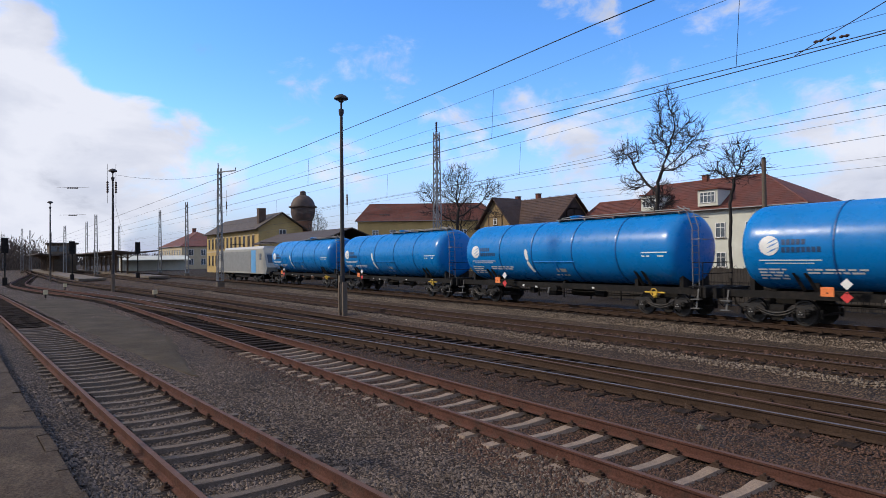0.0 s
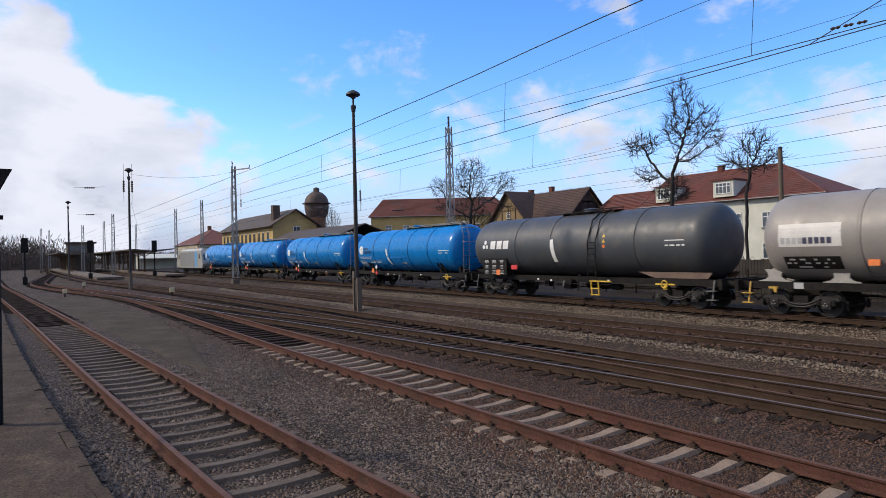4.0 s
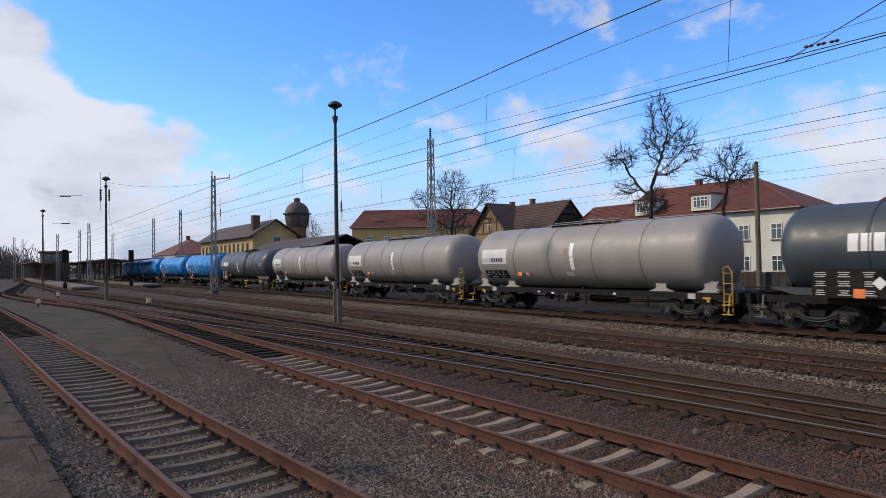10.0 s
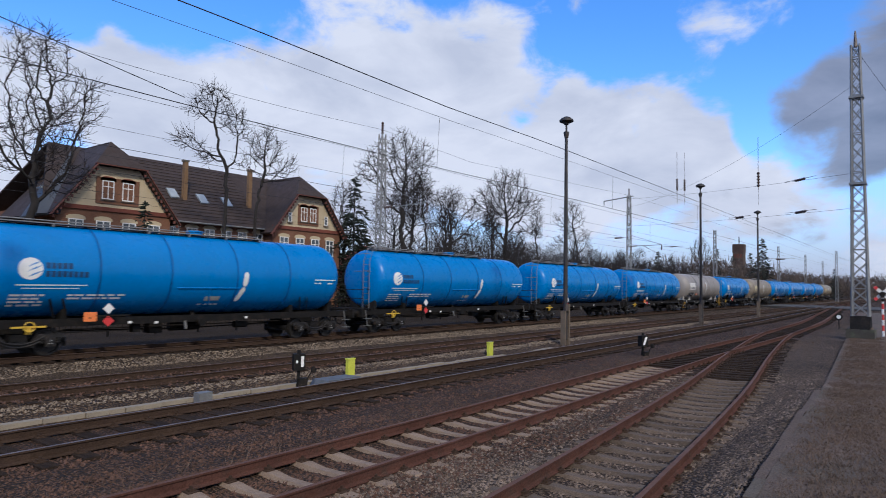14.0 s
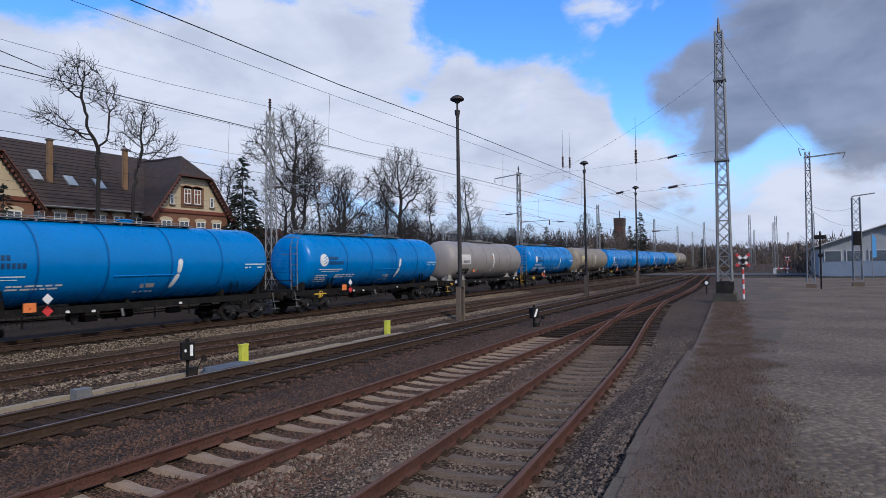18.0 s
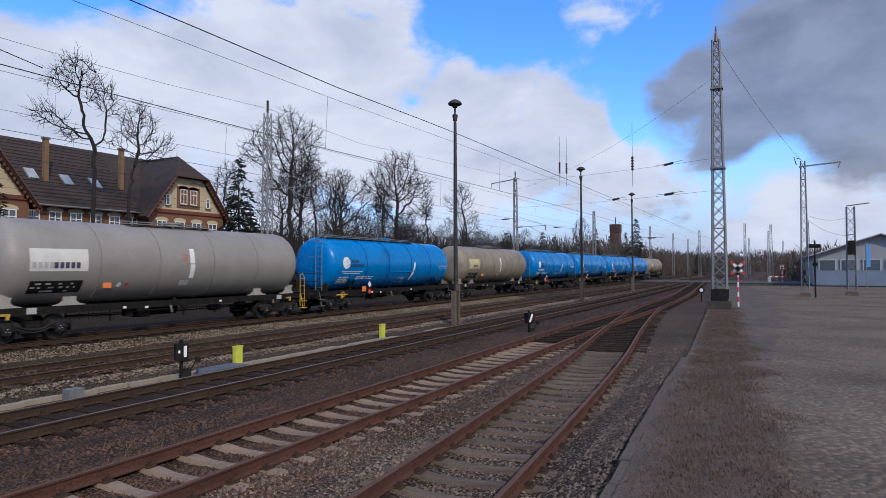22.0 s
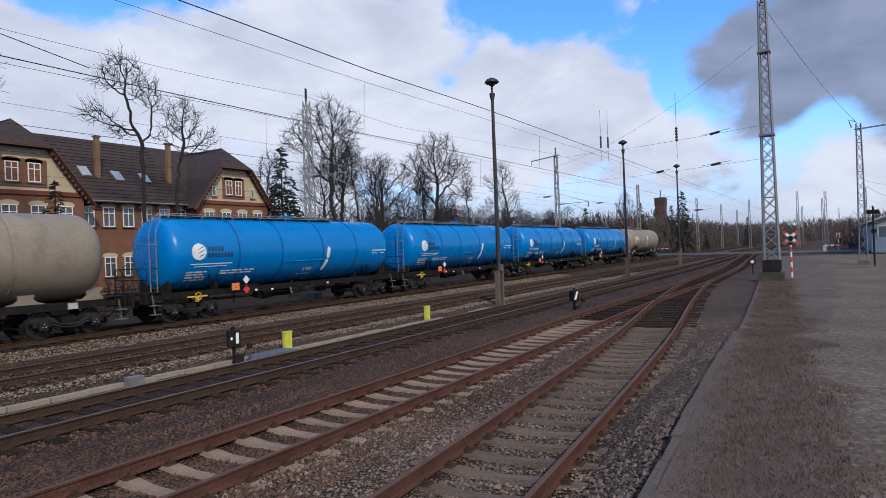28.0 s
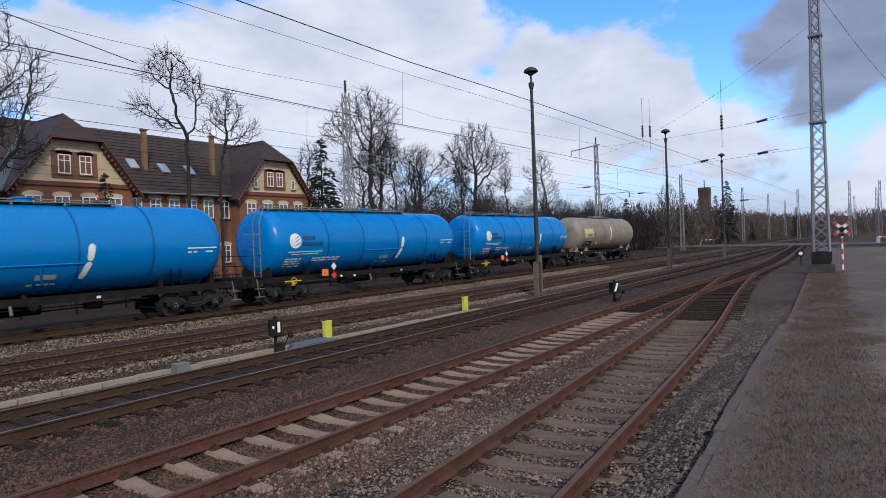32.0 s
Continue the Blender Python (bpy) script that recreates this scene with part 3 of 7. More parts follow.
# ---- tracks ----
def smooth_line(points, step=1.0):
    """A smooth line through (x, y) points, one point a step along x."""
    px, py = [p[0] for p in points], [p[1] for p in points]
    xs = np.arange(px[0], px[-1] + 1e-6, step)
    tang = np.gradient(np.array(py, float), np.array(px, float))
    out = []
    for x in xs:
        i = min(max(int(np.searchsorted(px, x, side="right")) - 1, 0), len(px) - 2)
        h = px[i + 1] - px[i]
        t = (x - px[i]) / h
        y = ((2 * t**3 - 3 * t**2 + 1) * py[i] + (t**3 - 2 * t**2 + t) * h * tang[i] + (-2 * t**3 + 3 * t**2) * py[i + 1] + (t**3 - t**2) * h * tang[i + 1])
        out.append(Vector((x, y, 0)))
    return out


RAIL = [(-0.075, 0), (0.075, 0), (0.075, 0.012), (0.012, 0.035), (0.012, 0.13), (0.036, 0.142), (0.036, 0.168), (-0.036, 0.168), (-0.036, 0.142),
        (-0.012, 0.13), (-0.012, 0.035), (-0.075, 0.012)]


def rail_mesh(line, offset, name, mat, head):
    s = Shape()
    n = len(RAIL)
    verts = []
    for i, p in enumerate(line):
        d = (line[min(i + 1, len(line) - 1)] - line[max(i - 1, 0)]).normalized()
        side = Vector((-d.y, d.x, 0))
        verts += [p + side * (offset + a) + Vector((0, 0, z)) for a, z in RAIL]
    faces = [(i * n + k, (i + 1) * n + k, (i + 1) * n + (k + 1) % n, i * n + (k + 1) % n) for i in range(len(line) - 1) for k in range(n)]
    s.add(verts, faces + [tuple(range(n)), tuple(range((len(line) - 1) * n, len(line) * n))])
    me = s.mesh(name, mat)
    me.materials.append(head)
    for k in range(len(line) - 1):
        me.polygons[k * n + 6].material_index = 1
    return me


def wooden_sleeper():
    s = Shape()
    s.box((0, 0, -0.075), (0.25, 2.5, 0.15))
    return s.mesh("sleeper", M["wood_sleeper"])


def bar_sleeper(top, foot, half, dip):
    """A concrete sleeper: sloping flanks, bevelled ends and a lower waist."""
    s = Shape()
    for y, z, k in ((-half, -0.06, 0.8), (-half + 0.06, 0.0, 1.0), (-0.95, 0.006, 1.05), (-0.5, 0.0, 1.0), (-0.2, -dip, 0.8), (0.2, -dip, 0.8), (0.5, 0.0, 1.0), (0.95, 0.006, 1.05), (half - 0.06, 0.0, 1.0), (half, -0.06, 0.8)):
        s.v += [(-foot, y, -0.16), (-top * k, y, z), (top * k, y, z), (foot, y, -0.16)]
    n = len(s.v) // 4
    for i in range(n - 1):
        s.f += [(4 * i + j, 4 * i + j + 1, 4 * i + j + 5, 4 * i + j + 4) for j in range(3)]
    s.f += [(0, 1, 2, 3), (4 * n - 4, 4 * n - 3, 4 * n - 2, 4 * n - 1)]
    return s


def old_sleeper():
    return bar_sleeper(0.085, 0.14, 1.22, 0.02).mesh("sleeper", M["weathered_sleeper"])


def concrete_sleeper():
    return bar_sleeper(0.085, 0.15, 1.2, 0.03).mesh("sleeper", M["concrete_sleeper"])


def fastener():
    s = Shape()
    s.box((0, 0, 0.008), (0.16, 0.36, 0.016))
    for y in (-0.11, 0.11):
        s.box((0, y, 0.028), (0.09, 0.07, 0.04)).tube([(0, y, 0.045), (0, y, 0.08)], 0.02, 6)
    return s.mesh("fastening", M["dark_rail"])


SLEEPER = {"wood": wooden_sleeper(), "old": old_sleeper(), "concrete": concrete_sleeper()}
FASTENING = fastener()


def track(points, sleeper, label, head, near=(-30, 45), gap=0.63, lift=0.0, pale=(-1000, 1000)):
    """A railway track: two rails, each sleeper with its fastenings near the camera, the rest joined."""
    line = smooth_line(points)
    tr = thing("railway_track", label, "track", at=(0, 0, lift), kind="structure")
    for off in (-0.755, 0.755):
        part("rail", rail_mesh(line, off, "rail", M["dark_rail" if sleeper == "wood" else "rust_rail"], head), None, tr)
    far = Shape()
    travelled, nxt, count = 0.0, 0.0, 0
    for a, b in zip(line, line[1:]):
        d = (b - a)
        while nxt <= travelled + d.length:
            p = a + d * ((nxt - travelled) / d.length)
            ang = math.atan2(d.y, d.x) + random.gauss(0, 0.012)
            m = Matrix.Translation(p + Vector((0, random.gauss(0, 0.02), random.gauss(-0.004, 0.006)))) @ Matrix.Rotation(ang, 4, "Z")
            if near[0] < p.x < near[1] and count < 290:
                sl = part("sleeper", SLEEPER[sleeper if pale[0] < p.x < pale[1] else "wood"], None, tr, at=m)
                count += 1
                if near[0] * 0.5 < p.x < near[1] * 0.5:
                    for off in (-0.755, 0.755):
                        part("fastening", FASTENING, None, sl, at=(0, off, 0))
            else:
                far.box(m @ Vector((0, 0, -0.06)), (0.25, 2.5, 0.12), Matrix.Rotation(ang, 3, "Z"))
            nxt += gap
        travelled += d.length
    if far.v:
        tagged(part("far_sleepers", far, M["wood_sleeper"], tr), kind="stuff")
    return tr


TRACKS = {
    "siding": [(-260, -7), (-107, -2.3), (-82, -1.5), (-63, -0.4), (-45, 0.62), (-32.6, 1.3), (-17.8, 2.03), (-7, 2.62), (6.5, 3.55), (12.4, 4.05), (17, 4.5), (29, 6.0), (43, 7.4), (60, 7.9), (75, 8.8)],
    "second": [(-260, 11), (-152, 6.6), (-110, 3.6), (-86, 2.5), (-70, 3.9), (-58, 5.6), (-48, 6.85), (-36, 7.1), (-20, 7.0), (0, 7.0), (10, 7.08), (20, 7.35), (29, 7.5), (42, 7.45), (60, 8.05), (90, 10), (120, 12), (330, 13)],
    "third": THIRD,
    "old_line": OLD_LINE,
    "fourth": [(-260, 16.9), (-100, 16.9), (100, 16.9), (330, 16.9)],
    "main": [(-260, 25.4), (-100, 25.35), (-64, 25.25), (-48, 24.95), (-30, 24.5), (-14, 24.28), (0, 24.2), (100, 24.2), (330, 24.2)],
}
track(TRACKS["siding"], "old", "rusty siding track on weathered wooden sleepers beside the platform", M["worn_head"], (-32, 78), pale=(-60, 21))
track(TRACKS["second"], "concrete", "rusty track on pale concrete sleepers in brown gravel", M["worn_head"], (-34, 62), pale=(-19, 22.5))
track(TRACKS["third"], "wood", "brown track on dark wooden sleepers", M["polished_head"], (-40, 45), lift=0.03)
track(TRACKS["old_line"], "wood", "rusty track branching off over dark sleepers", M["worn_head"], (-44, -14), lift=0.027)
track(TRACKS["fourth"], "wood", "main line track on a gravel bed", M["bright_head"], (-50, 60))
track(TRACKS["main"], "wood", "main line track carrying the goods train", M["bright_head"], (-50, 60))

# ---- lamp masts ----
def lamp_mast(x, y, h=11.0):
    lm = thing("lamp_mast", "dark steel yard lamp mast with a mushroom head on concrete feet", "lamp mast", at=(x, y, -0.2), group="yard lamp masts")
    h += 0.2
    part("pole", Shape().tube([(0, 0, 0.3), (0, 0, 6.5), (0, 0, h - 1.0)], [0.115, 0.1, 0.075], 10), M["mast_steel"], lm, smooth=40)
    for dx in (-0.22, 0.22):
        part("concrete_foot", Shape().prism([(dx - 0.065, 0), (dx + 0.065, 0), (dx + 0.055, 1.75), (dx - 0.055, 1.75)], -0.12, 0.12), M["concrete"], lm)
    for z in (0.9, 1.55):
        part("clamp", Shape().box((0, 0, z), (0.5, 0.16, 0.1)), M["mast_steel"], lm)
    part("fuse_box", Shape().box((0, -0.14, 1.9), (0.2, 0.14, 0.34)), M["concrete"], lm)
    s = Shape().lathe([(h - 1.0, 0.1), (h - 0.8, 0.14), (h - 0.7, 0.14), (h - 0.66, 0.05), (h - 0.35, 0.05), (h - 0.3, 0.14), (h - 0.22, 0.14)], 14, "z")
    part("neck", s, M["mast_steel"], lm, smooth=30)
    s = Shape().lathe([(h - 0.24, 0.1), (h - 0.2, 0.3), (h - 0.16, 0.36), (h - 0.1, 0.36), (h, 0.26), (h + 0.08, 0.1), (h + 0.1, 0.02)], 20, "z")
    part("lamp_head", s, M["mast_steel"], lm, smooth=50)
    return lm


for x, y, h in ((-29.4, 14.5, 11.0), (1.0, 14.2, 11.2), (29.1, 14.5, 11.25), (53.5, 14.7, 11.2), (74, 14.5, 11.1), (-64.3, 8.9, 11.0), (-103, 6.5, 11.0)):
    lamp_mast(x, y, h)


# ---- lattice masts and overhead line ----
def lattice_mast(x, y, h, w0=0.55, w1=0.3, bays=14, label="grey steel lattice mast of the overhead line", base=0.0, mat="galvanised", turn=0.0):
    lt = thing("lattice_mast", label, "mast", at=Matrix.Translation((x, y, base)) @ Matrix.Rotation(turn, 4, "Z"), group="overhead line masts")
    part("footing", Shape().box((0, 0, 0.1), (w0 * 1.35, w0 * 1.35, 0.5 if h < 14 else 0.9)), M["concrete"], lt)

    def corner(z, i):
        w = w0 + (w1 - w0) * z / h
        return Vector(((w / 2) * (1 if i in (1, 2) else -1), (w / 2) * (1 if i in (2, 3) else -1), z + 0.5))
    for i in range(4):
        s = Shape().bar(corner(0, i), corner(h - 0.5, i), 0.09 if h > 14 else 0.075)
        part("leg", s, M[mat], lt)
    s = Shape()
    for i in range(4):
        for k in range(bays):
            z0, z1 = (h - 0.5) * k / bays, (h - 0.5) * (k + 1) / bays
            a, b = (i, (i + 1) % 4) if k % 2 else ((i + 1) % 4, i)
            bars = [(corner(z0, a), corner(z1, b), 0.045)]
            if h > 14:
                bars.append((corner(z0, b), corner(z1, a), 0.045))
            if k % 3 == 0:
                bars.append((corner(z0, a), corner(z0, b), 0.05))
            for p, q, w in bars:
                if h > 14:
                    part("brace", Shape().bar(p, q, w), M[mat], lt)
                else:
                    s.bar(p, q, w)
    if h < 14:
        tagged(part("bracing", s, M[mat], lt), kind="stuff")
    return lt


def insulator(s, a, b, r=0.09, n=5):
    """A string of insulator sheds between two points, added to a shape."""
    a, b = Vector(a), Vector(b)
    pts, rs = [], []
    for k in range(n * 2 + 1):
        pts.append(a + (b - a) * k / (n * 2))
        rs.append(r if k % 2 else r * 0.45)
    s.tube(pts, rs, 8)


def arm(lt, reach, z, drop):
    """A tube cantilever from a mast towards a track, with its insulators."""
    s = Shape()
    s.tube([(0, -0.2, z), (0, -reach, z + 0.1)], 0.035, 6)
    s.tube([(0, -0.2, z + 1.3), (0, -reach, z + 0.1)], 0.02, 6)
    s.tube([(0, -reach * 0.45, z), (0.2, -reach - 0.4, z - drop), (0.4, -reach + 0.8, z - drop - 0.1)], 0.025, 6)
    part("cantilever", s, M["galvanised"], lt)
    for a, b in (((0, -0.3, z), (0, -1.0, z + 0.03)), ((0, -reach, z + 0.1), (0, -reach, z - 0.5))):
        s = Shape()
        insulator(s, a, b)
        part("insulator", s, M["insulator"], lt)


for x in (-40.4, 0.0, 30.0, 72.5):
    m = lattice_mast(x, 28, 13.6 if x > 60 else 12.4)
    if x > 20:
        arm(m, 3.8, 7.6, 1.3)
    if x > 60:
        part("crossarm", Shape().bar((0, -0.5, 13.5), (0, 3.1, 13.1), 0.1).tube([(0, 3.1, 13.1), (0, 3.1, 12.6)], 0.05, 6), M["galvanised"], m)
    s = Shape()
    insulator(s, (0, 0, 12.4 if x < 60 else 13.6), (0, 0, 13.2 if x < 60 else 14.4), 0.1)
    part("top_insulator", s, M["insulator"], m)
    for k, (dz, dx) in enumerate(((11.4, -0.9), (9.6, -0.9)) if x == 0 else ()):
        s = Shape()
        s.tube([(0, 0, dz + 0.6), (dx, -0.5, dz)], 0.02, 5)
        insulator(s, (dx, -0.5, dz), (dx - 0.35, -0.6, dz + 1.0), 0.08)
        part("strain_insulator", s, M["insulator"], m)
cross = lattice_mast(-70, 20, 12.6, label="grey lattice mast with a crossarm beside the main line")
part("crossarm", Shape().bar((-0.2, 0, 12.2), (4.2, 0.4, 11.9), 0.12).tube([(4.2, 0.4, 11.9), (4.4, 0.4, 12.2)], 0.04, 6), M["galvanised"], cross)
part("spike", Shape().tube([(-0.4, 0, 12.4), (-0.5, 0, 13.2), (-0.2, 0, 12.9)], 0.05, 6), M["insulator"], cross)
for x, y, h in ((-118, 28, 13), (-140, 28, 13), (-205, 30, 13), (-150, 12, 10), (-190, 6, 11), (-235, 15, 12), (-255, 3, 12), (110, 28, 12.5), (165, 28, 13), (205, 28, 13), (250, 29, 13), (140, 1, 11), (150, 6, 12),
                (185, 2, 12), (230, 8, 12), (300, 12, 12), (260, -2, 12), (-170, 18, 12), (-222, 9, 12), (-128, 15, 11), (120, -4.5, 10), (210, 14, 12), (170, 17, 12)):
    lattice_mast(x, y, h, bays=10)
big = lattice_mast(44.8, 3.3, 17.4, 0.86, 0.4, 22, "tall grey lattice mast on a concrete block beside the crossing", base=0.1)
part("concrete_block", Shape().box((0, 0, -0.15), (1.5, 1.4, 1.2)), M["concrete_dark"] if "concrete_dark" in M else M["concrete"], big)
for dx in (-0.45, 0.45):
    part("black_foot", Shape().prism([(dx - 0.22, 0.4), (dx + 0.22, 0.4), (dx + 0.05, 1.2), (dx - 0.05, 1.2)], -0.5, 0.5), M["dark_steel"], big)
part("spike", Shape().tube([(0, 0, 17.3), (0, 0, 18.3)], [0.12, 0.04], 8), M["insulator"], big)
for z in (9.0, 14.2):
    part("collar", Shape().box((0, 0, z), (1.1 - z * 0.025, 1.1 - z * 0.025, 0.12)), M["galvanised"], big)
gm = lattice_mast(66, -2.2, 12.2, 0.6, 0.32, 14, "grey lattice mast with a crossarm by the level crossing", base=0.05)
part("crossarm", Shape().bar((0, 0.3, 11.7), (0, -2.9, 11.9), 0.12).tube([(0, -2.9, 11.9), (0, -2.7, 11.4)], 0.04, 6), M["galvanised"], gm)
part("spike", Shape().tube([(0, 0.5, 11.9), (0, 0.7, 12.6), (0, 0.2, 12.4)], 0.05, 6), M["galvanised"], gm)
gm2 = lattice_mast(70, -6.1, 8.2, 0.7, 0.6, 9, "stout grey lattice mast with a switch cabinet", base=0.05)
part("switch_box", Shape().box((-0.5, 0, 4.4), (0.4, 0.6, 1.3)), M["dark_steel"], gm2)
part("crossarm", Shape().bar((0, 0.3, 8.3), (0, -1.5, 8.5), 0.1), M["galvanised"], gm2)

# each wire: its distance across the tracks, radius, and its rise per metre of distance by bearing
WIRES = (
    (11.35, 0.021, ((-85, 0.44), (-68, 0.441), (-54, 0.455), (-44, 0.469), (-36, 0.473), (36, 0.473), (53, 0.467), (62, 0.476), (80, 0.476))),
    (11.2, 0.0085, ((-80, 0.38), (-65, 0.389), (-59, 0.402), (-50, 0.408), (-39, 0.421), (-31, 0.425), (32, 0.434), (52, 0.433), (62, 0.441), (76, 0.455))),
    (28.0, 0.016, ((-72, 0.33), (-55.3, 0.358), (-49, 0.342), (-40, 0.33), (-30, 0.327), (-20, 0.328), (-12, 0.336), (0, 0.353), (13, 0.342), (27, 0.338), (38, 0.342), (47, 0.356), (55, 0.339), (69, 0.39))),
    (11.2, 0.0155, ((-78, 0.28), (-59, 0.287), (-50, 0.29), (-44, 0.298), (-34, 0.3), (0, 0.303), (36, 0.298), (51, 0.299), (62, 0.309), (74, 0.322))),
    (11.3, 0.014, ((-74, 0.33), (-55, 0.323), (-49, 0.318), (-39, 0.311), (-30, 0.309), (-20, 0.305), (2.6, 0.303))),
    (16.9, 0.01, ((-75, 0.25), (-49, 0.264), (-37, 0.274), (-26, 0.281), (-16, 0.287), (2.6, 0.296), (27, 0.289), (43, 0.296), (70, 0.3))),
    (24.2, 0.011, ((-70, 0.19), (-51, 0.192), (-44, 0.198), (-34, 0.211), (-26, 0.219), (-16, 0.228), (0, 0.236), (25, 0.233), (41, 0.235), (70, 0.24))),
    (16.9, 0.012, ((-75, 0.18), (-44, 0.192), (-32, 0.2), (0, 0.206), (37, 0.204), (70, 0.21))),
    (24.2, 0.009, ((-60, 0.18), (-27, 0.187), (-20, 0.19), (20, 0.19), (60, 0.185))),
    (24.2, 0.013, ((-75, 0.15), (-49, 0.154), (-34, 0.156), (-20, 0.162), (0, 0.165), (60, 0.165))),
    (31.0, 0.011, ((-60, 0.131), (0, 0.133), (60, 0.131))),
    (31.2, 0.011, ((-60, 0.12), (0, 0.12), (60, 0.12))))


def wire_z(wire, x):
    y, r, marks = wire
    return 2.72 + y * float(np.interp(x, [y * math.tan(radians(a)) for a, k in marks], [k for a, k in marks]))


line_wires = thing("overhead_line", "dark overhead contact and carrier wires along the tracks", "overhead line")
for wire in WIRES:
    end = wire[0] * math.tan(radians(wire[2][-1][0]))
    xs = [-280.0, *(float(x) for x in np.arange(-100, min(end, 100), 2.5)), end if end < 20 else 330.0]
    part("wire", Shape().tube([(x, wire[0], wire_z(wire, x)) for x in xs], wire[1] * 0.62, 5), M["wire"], line_wires)
for low, high, at in ((WIRES[3], WIRES[1], (-13.5, -26.0, -40.0, -3.0, 14.3, 27.0, 40.0)), (WIRES[4], WIRES[0], (-6.5,)), (WIRES[7], WIRES[5], (-29.0, -18.7, -45.0, 16.0, 32.0, 48.0)),
                      (WIRES[9], WIRES[6], (-17.4, -32.0, -48.0, 20.0, 36.0, 52.0))):
    for x in at:
        part("dropper", Shape().tube([(x, low[0], wire_z(low, x)), (x + 0.1, high[0], wire_z(high, x + 0.1))], 0.006, 4), M["wire"], line_wires)
# section insulators and the pulley drop above the siding
s = Shape()
for k in range(3):
    insulator(s, (-5.15 + k * 0.2, 11.35, 6.3 - k * 0.015), (-5.0 + k * 0.2, 11.35, 6.29 - k * 0.015), 0.03, 2)
part("section_insulator", s, M["insulator"], line_wires)
s = Shape()
s.tube([(1.5, 11.2, 6.08), (1.48, 11.2, 6.5), (1.56, 11.2, 6.75)], 0.009, 5)
s.tube([(2.05, 11.2, 6.08), (2.1, 11.2, 6.7), (1.95, 11.2, 7.3)], 0.009, 5)
s.tube([(-5.4, 11.2, 6.1), (-1.4, 11.2, 7.5), (0.2, 11.2, 7.9), (1.56, 11.2, 7.0), (6.5, 11.2, 6.2)], 0.008, 5)
part("wire_loop", s, M["wire"], line_wires)

# cross spans between the tall masts, with strain insulators
span = thing("cross_span", "cross span wires with dark insulators over the tracks", "cross span")
for z0, z1, zm in ((15.2, 12.2, 12.6), (9.8, 13.2, 11.3), (7.7, 10.0, 8.7)):
    part("wire", Shape().tube([(44.8 + 27.7 * u, 3.3 + 24.7 * u, z0 + (z1 - z0) * u - 4 * (0.5 * (z0 + z1) - zm) * u * (1 - u)) for u in np.linspace(0, 1, 16)], 0.009, 5), M["wire"], span)
for p, q in (((44.8, 3.3, 17.3), (66, -2.2, 12.2)), ((-64, 9, 10.5), (-70, 20, 12.0)), ((-64, 9, 8.0), (-130, 20, 7.4)), ((66, -2.2, 7.5), (70, -6.1, 7.4)), ((66, -2.2, 7.2), (70, -6.1, 5.6))):
    part("wire", Shape().tube([Vector(p) + (Vector(q) - Vector(p)) * u - Vector((0, 0, 2.0 * u * (1 - u))) for u in np.linspace(0, 1, 10)], 0.012, 5), M["wire"], span)
for az, dist, z in ((72.8, 65, 13.3), (73.4, 65, 13.2), (79.0, 52, 11.4)):
    x, y = dist * math.sin(radians(az)), dist * math.cos(radians(az))
    s = Shape().tube([(x, y, z + 2.6), (x, y, z - 2.4)], 0.015, 5)
    insulator(s, (x, y, z), (x, y, z - 1.1), 0.12)
    part("strain_insulator", s, M["insulator"], span)
for az, dist, z in ((-82.5, 62, 9.3), (-81.9, 62, 9.3), (-63.3, 60, 8.4), (-73.5, 90, 10.2), (-55.5, 72, 8.3), (-54.6, 72, 8.3)):
    x, y = dist * math.sin(radians(az)), dist * math.cos(radians(az))
    s = Shape().tube([(x, y, z + 1.8), (x, y, z - 1.6)], 0.015, 5)
    insulator(s, (x, y, z + 0.3), (x, y, z - 0.7), 0.11)
    part("strain_insulator", s, M["insulator"], span)
for az, dist, z in ((81.95, 49.3, 10.25), (81.95, 49.3, 8.05), (77.6, 56, 8.5), (72.5, 90, 8.3), (68, 70, 8.0), (80.5, 80, 6.2), (-84.9, 80, 10.7), (-84.9, 100, 9.0), (-52, 60, 7.4), (-60, 66, 7.2)):
    x, y = dist * math.sin(radians(az)), dist * math.cos(radians(az))
    dx, dy = (0.41, 0.37) if 76 < az and dist < 60 else (0.22, 0.5)
    s = Shape().tube([(x - 3 * dx, y - 3 * dy, z), (x + 3 * dx, y + 3 * dy, z + 0.1)], 0.016, 5)
    insulator(s, (x - dx, y - dy, z), (x + dx, y + dy, z), 0.1)
    part("cross_insulator", s, M["insulator"], span)

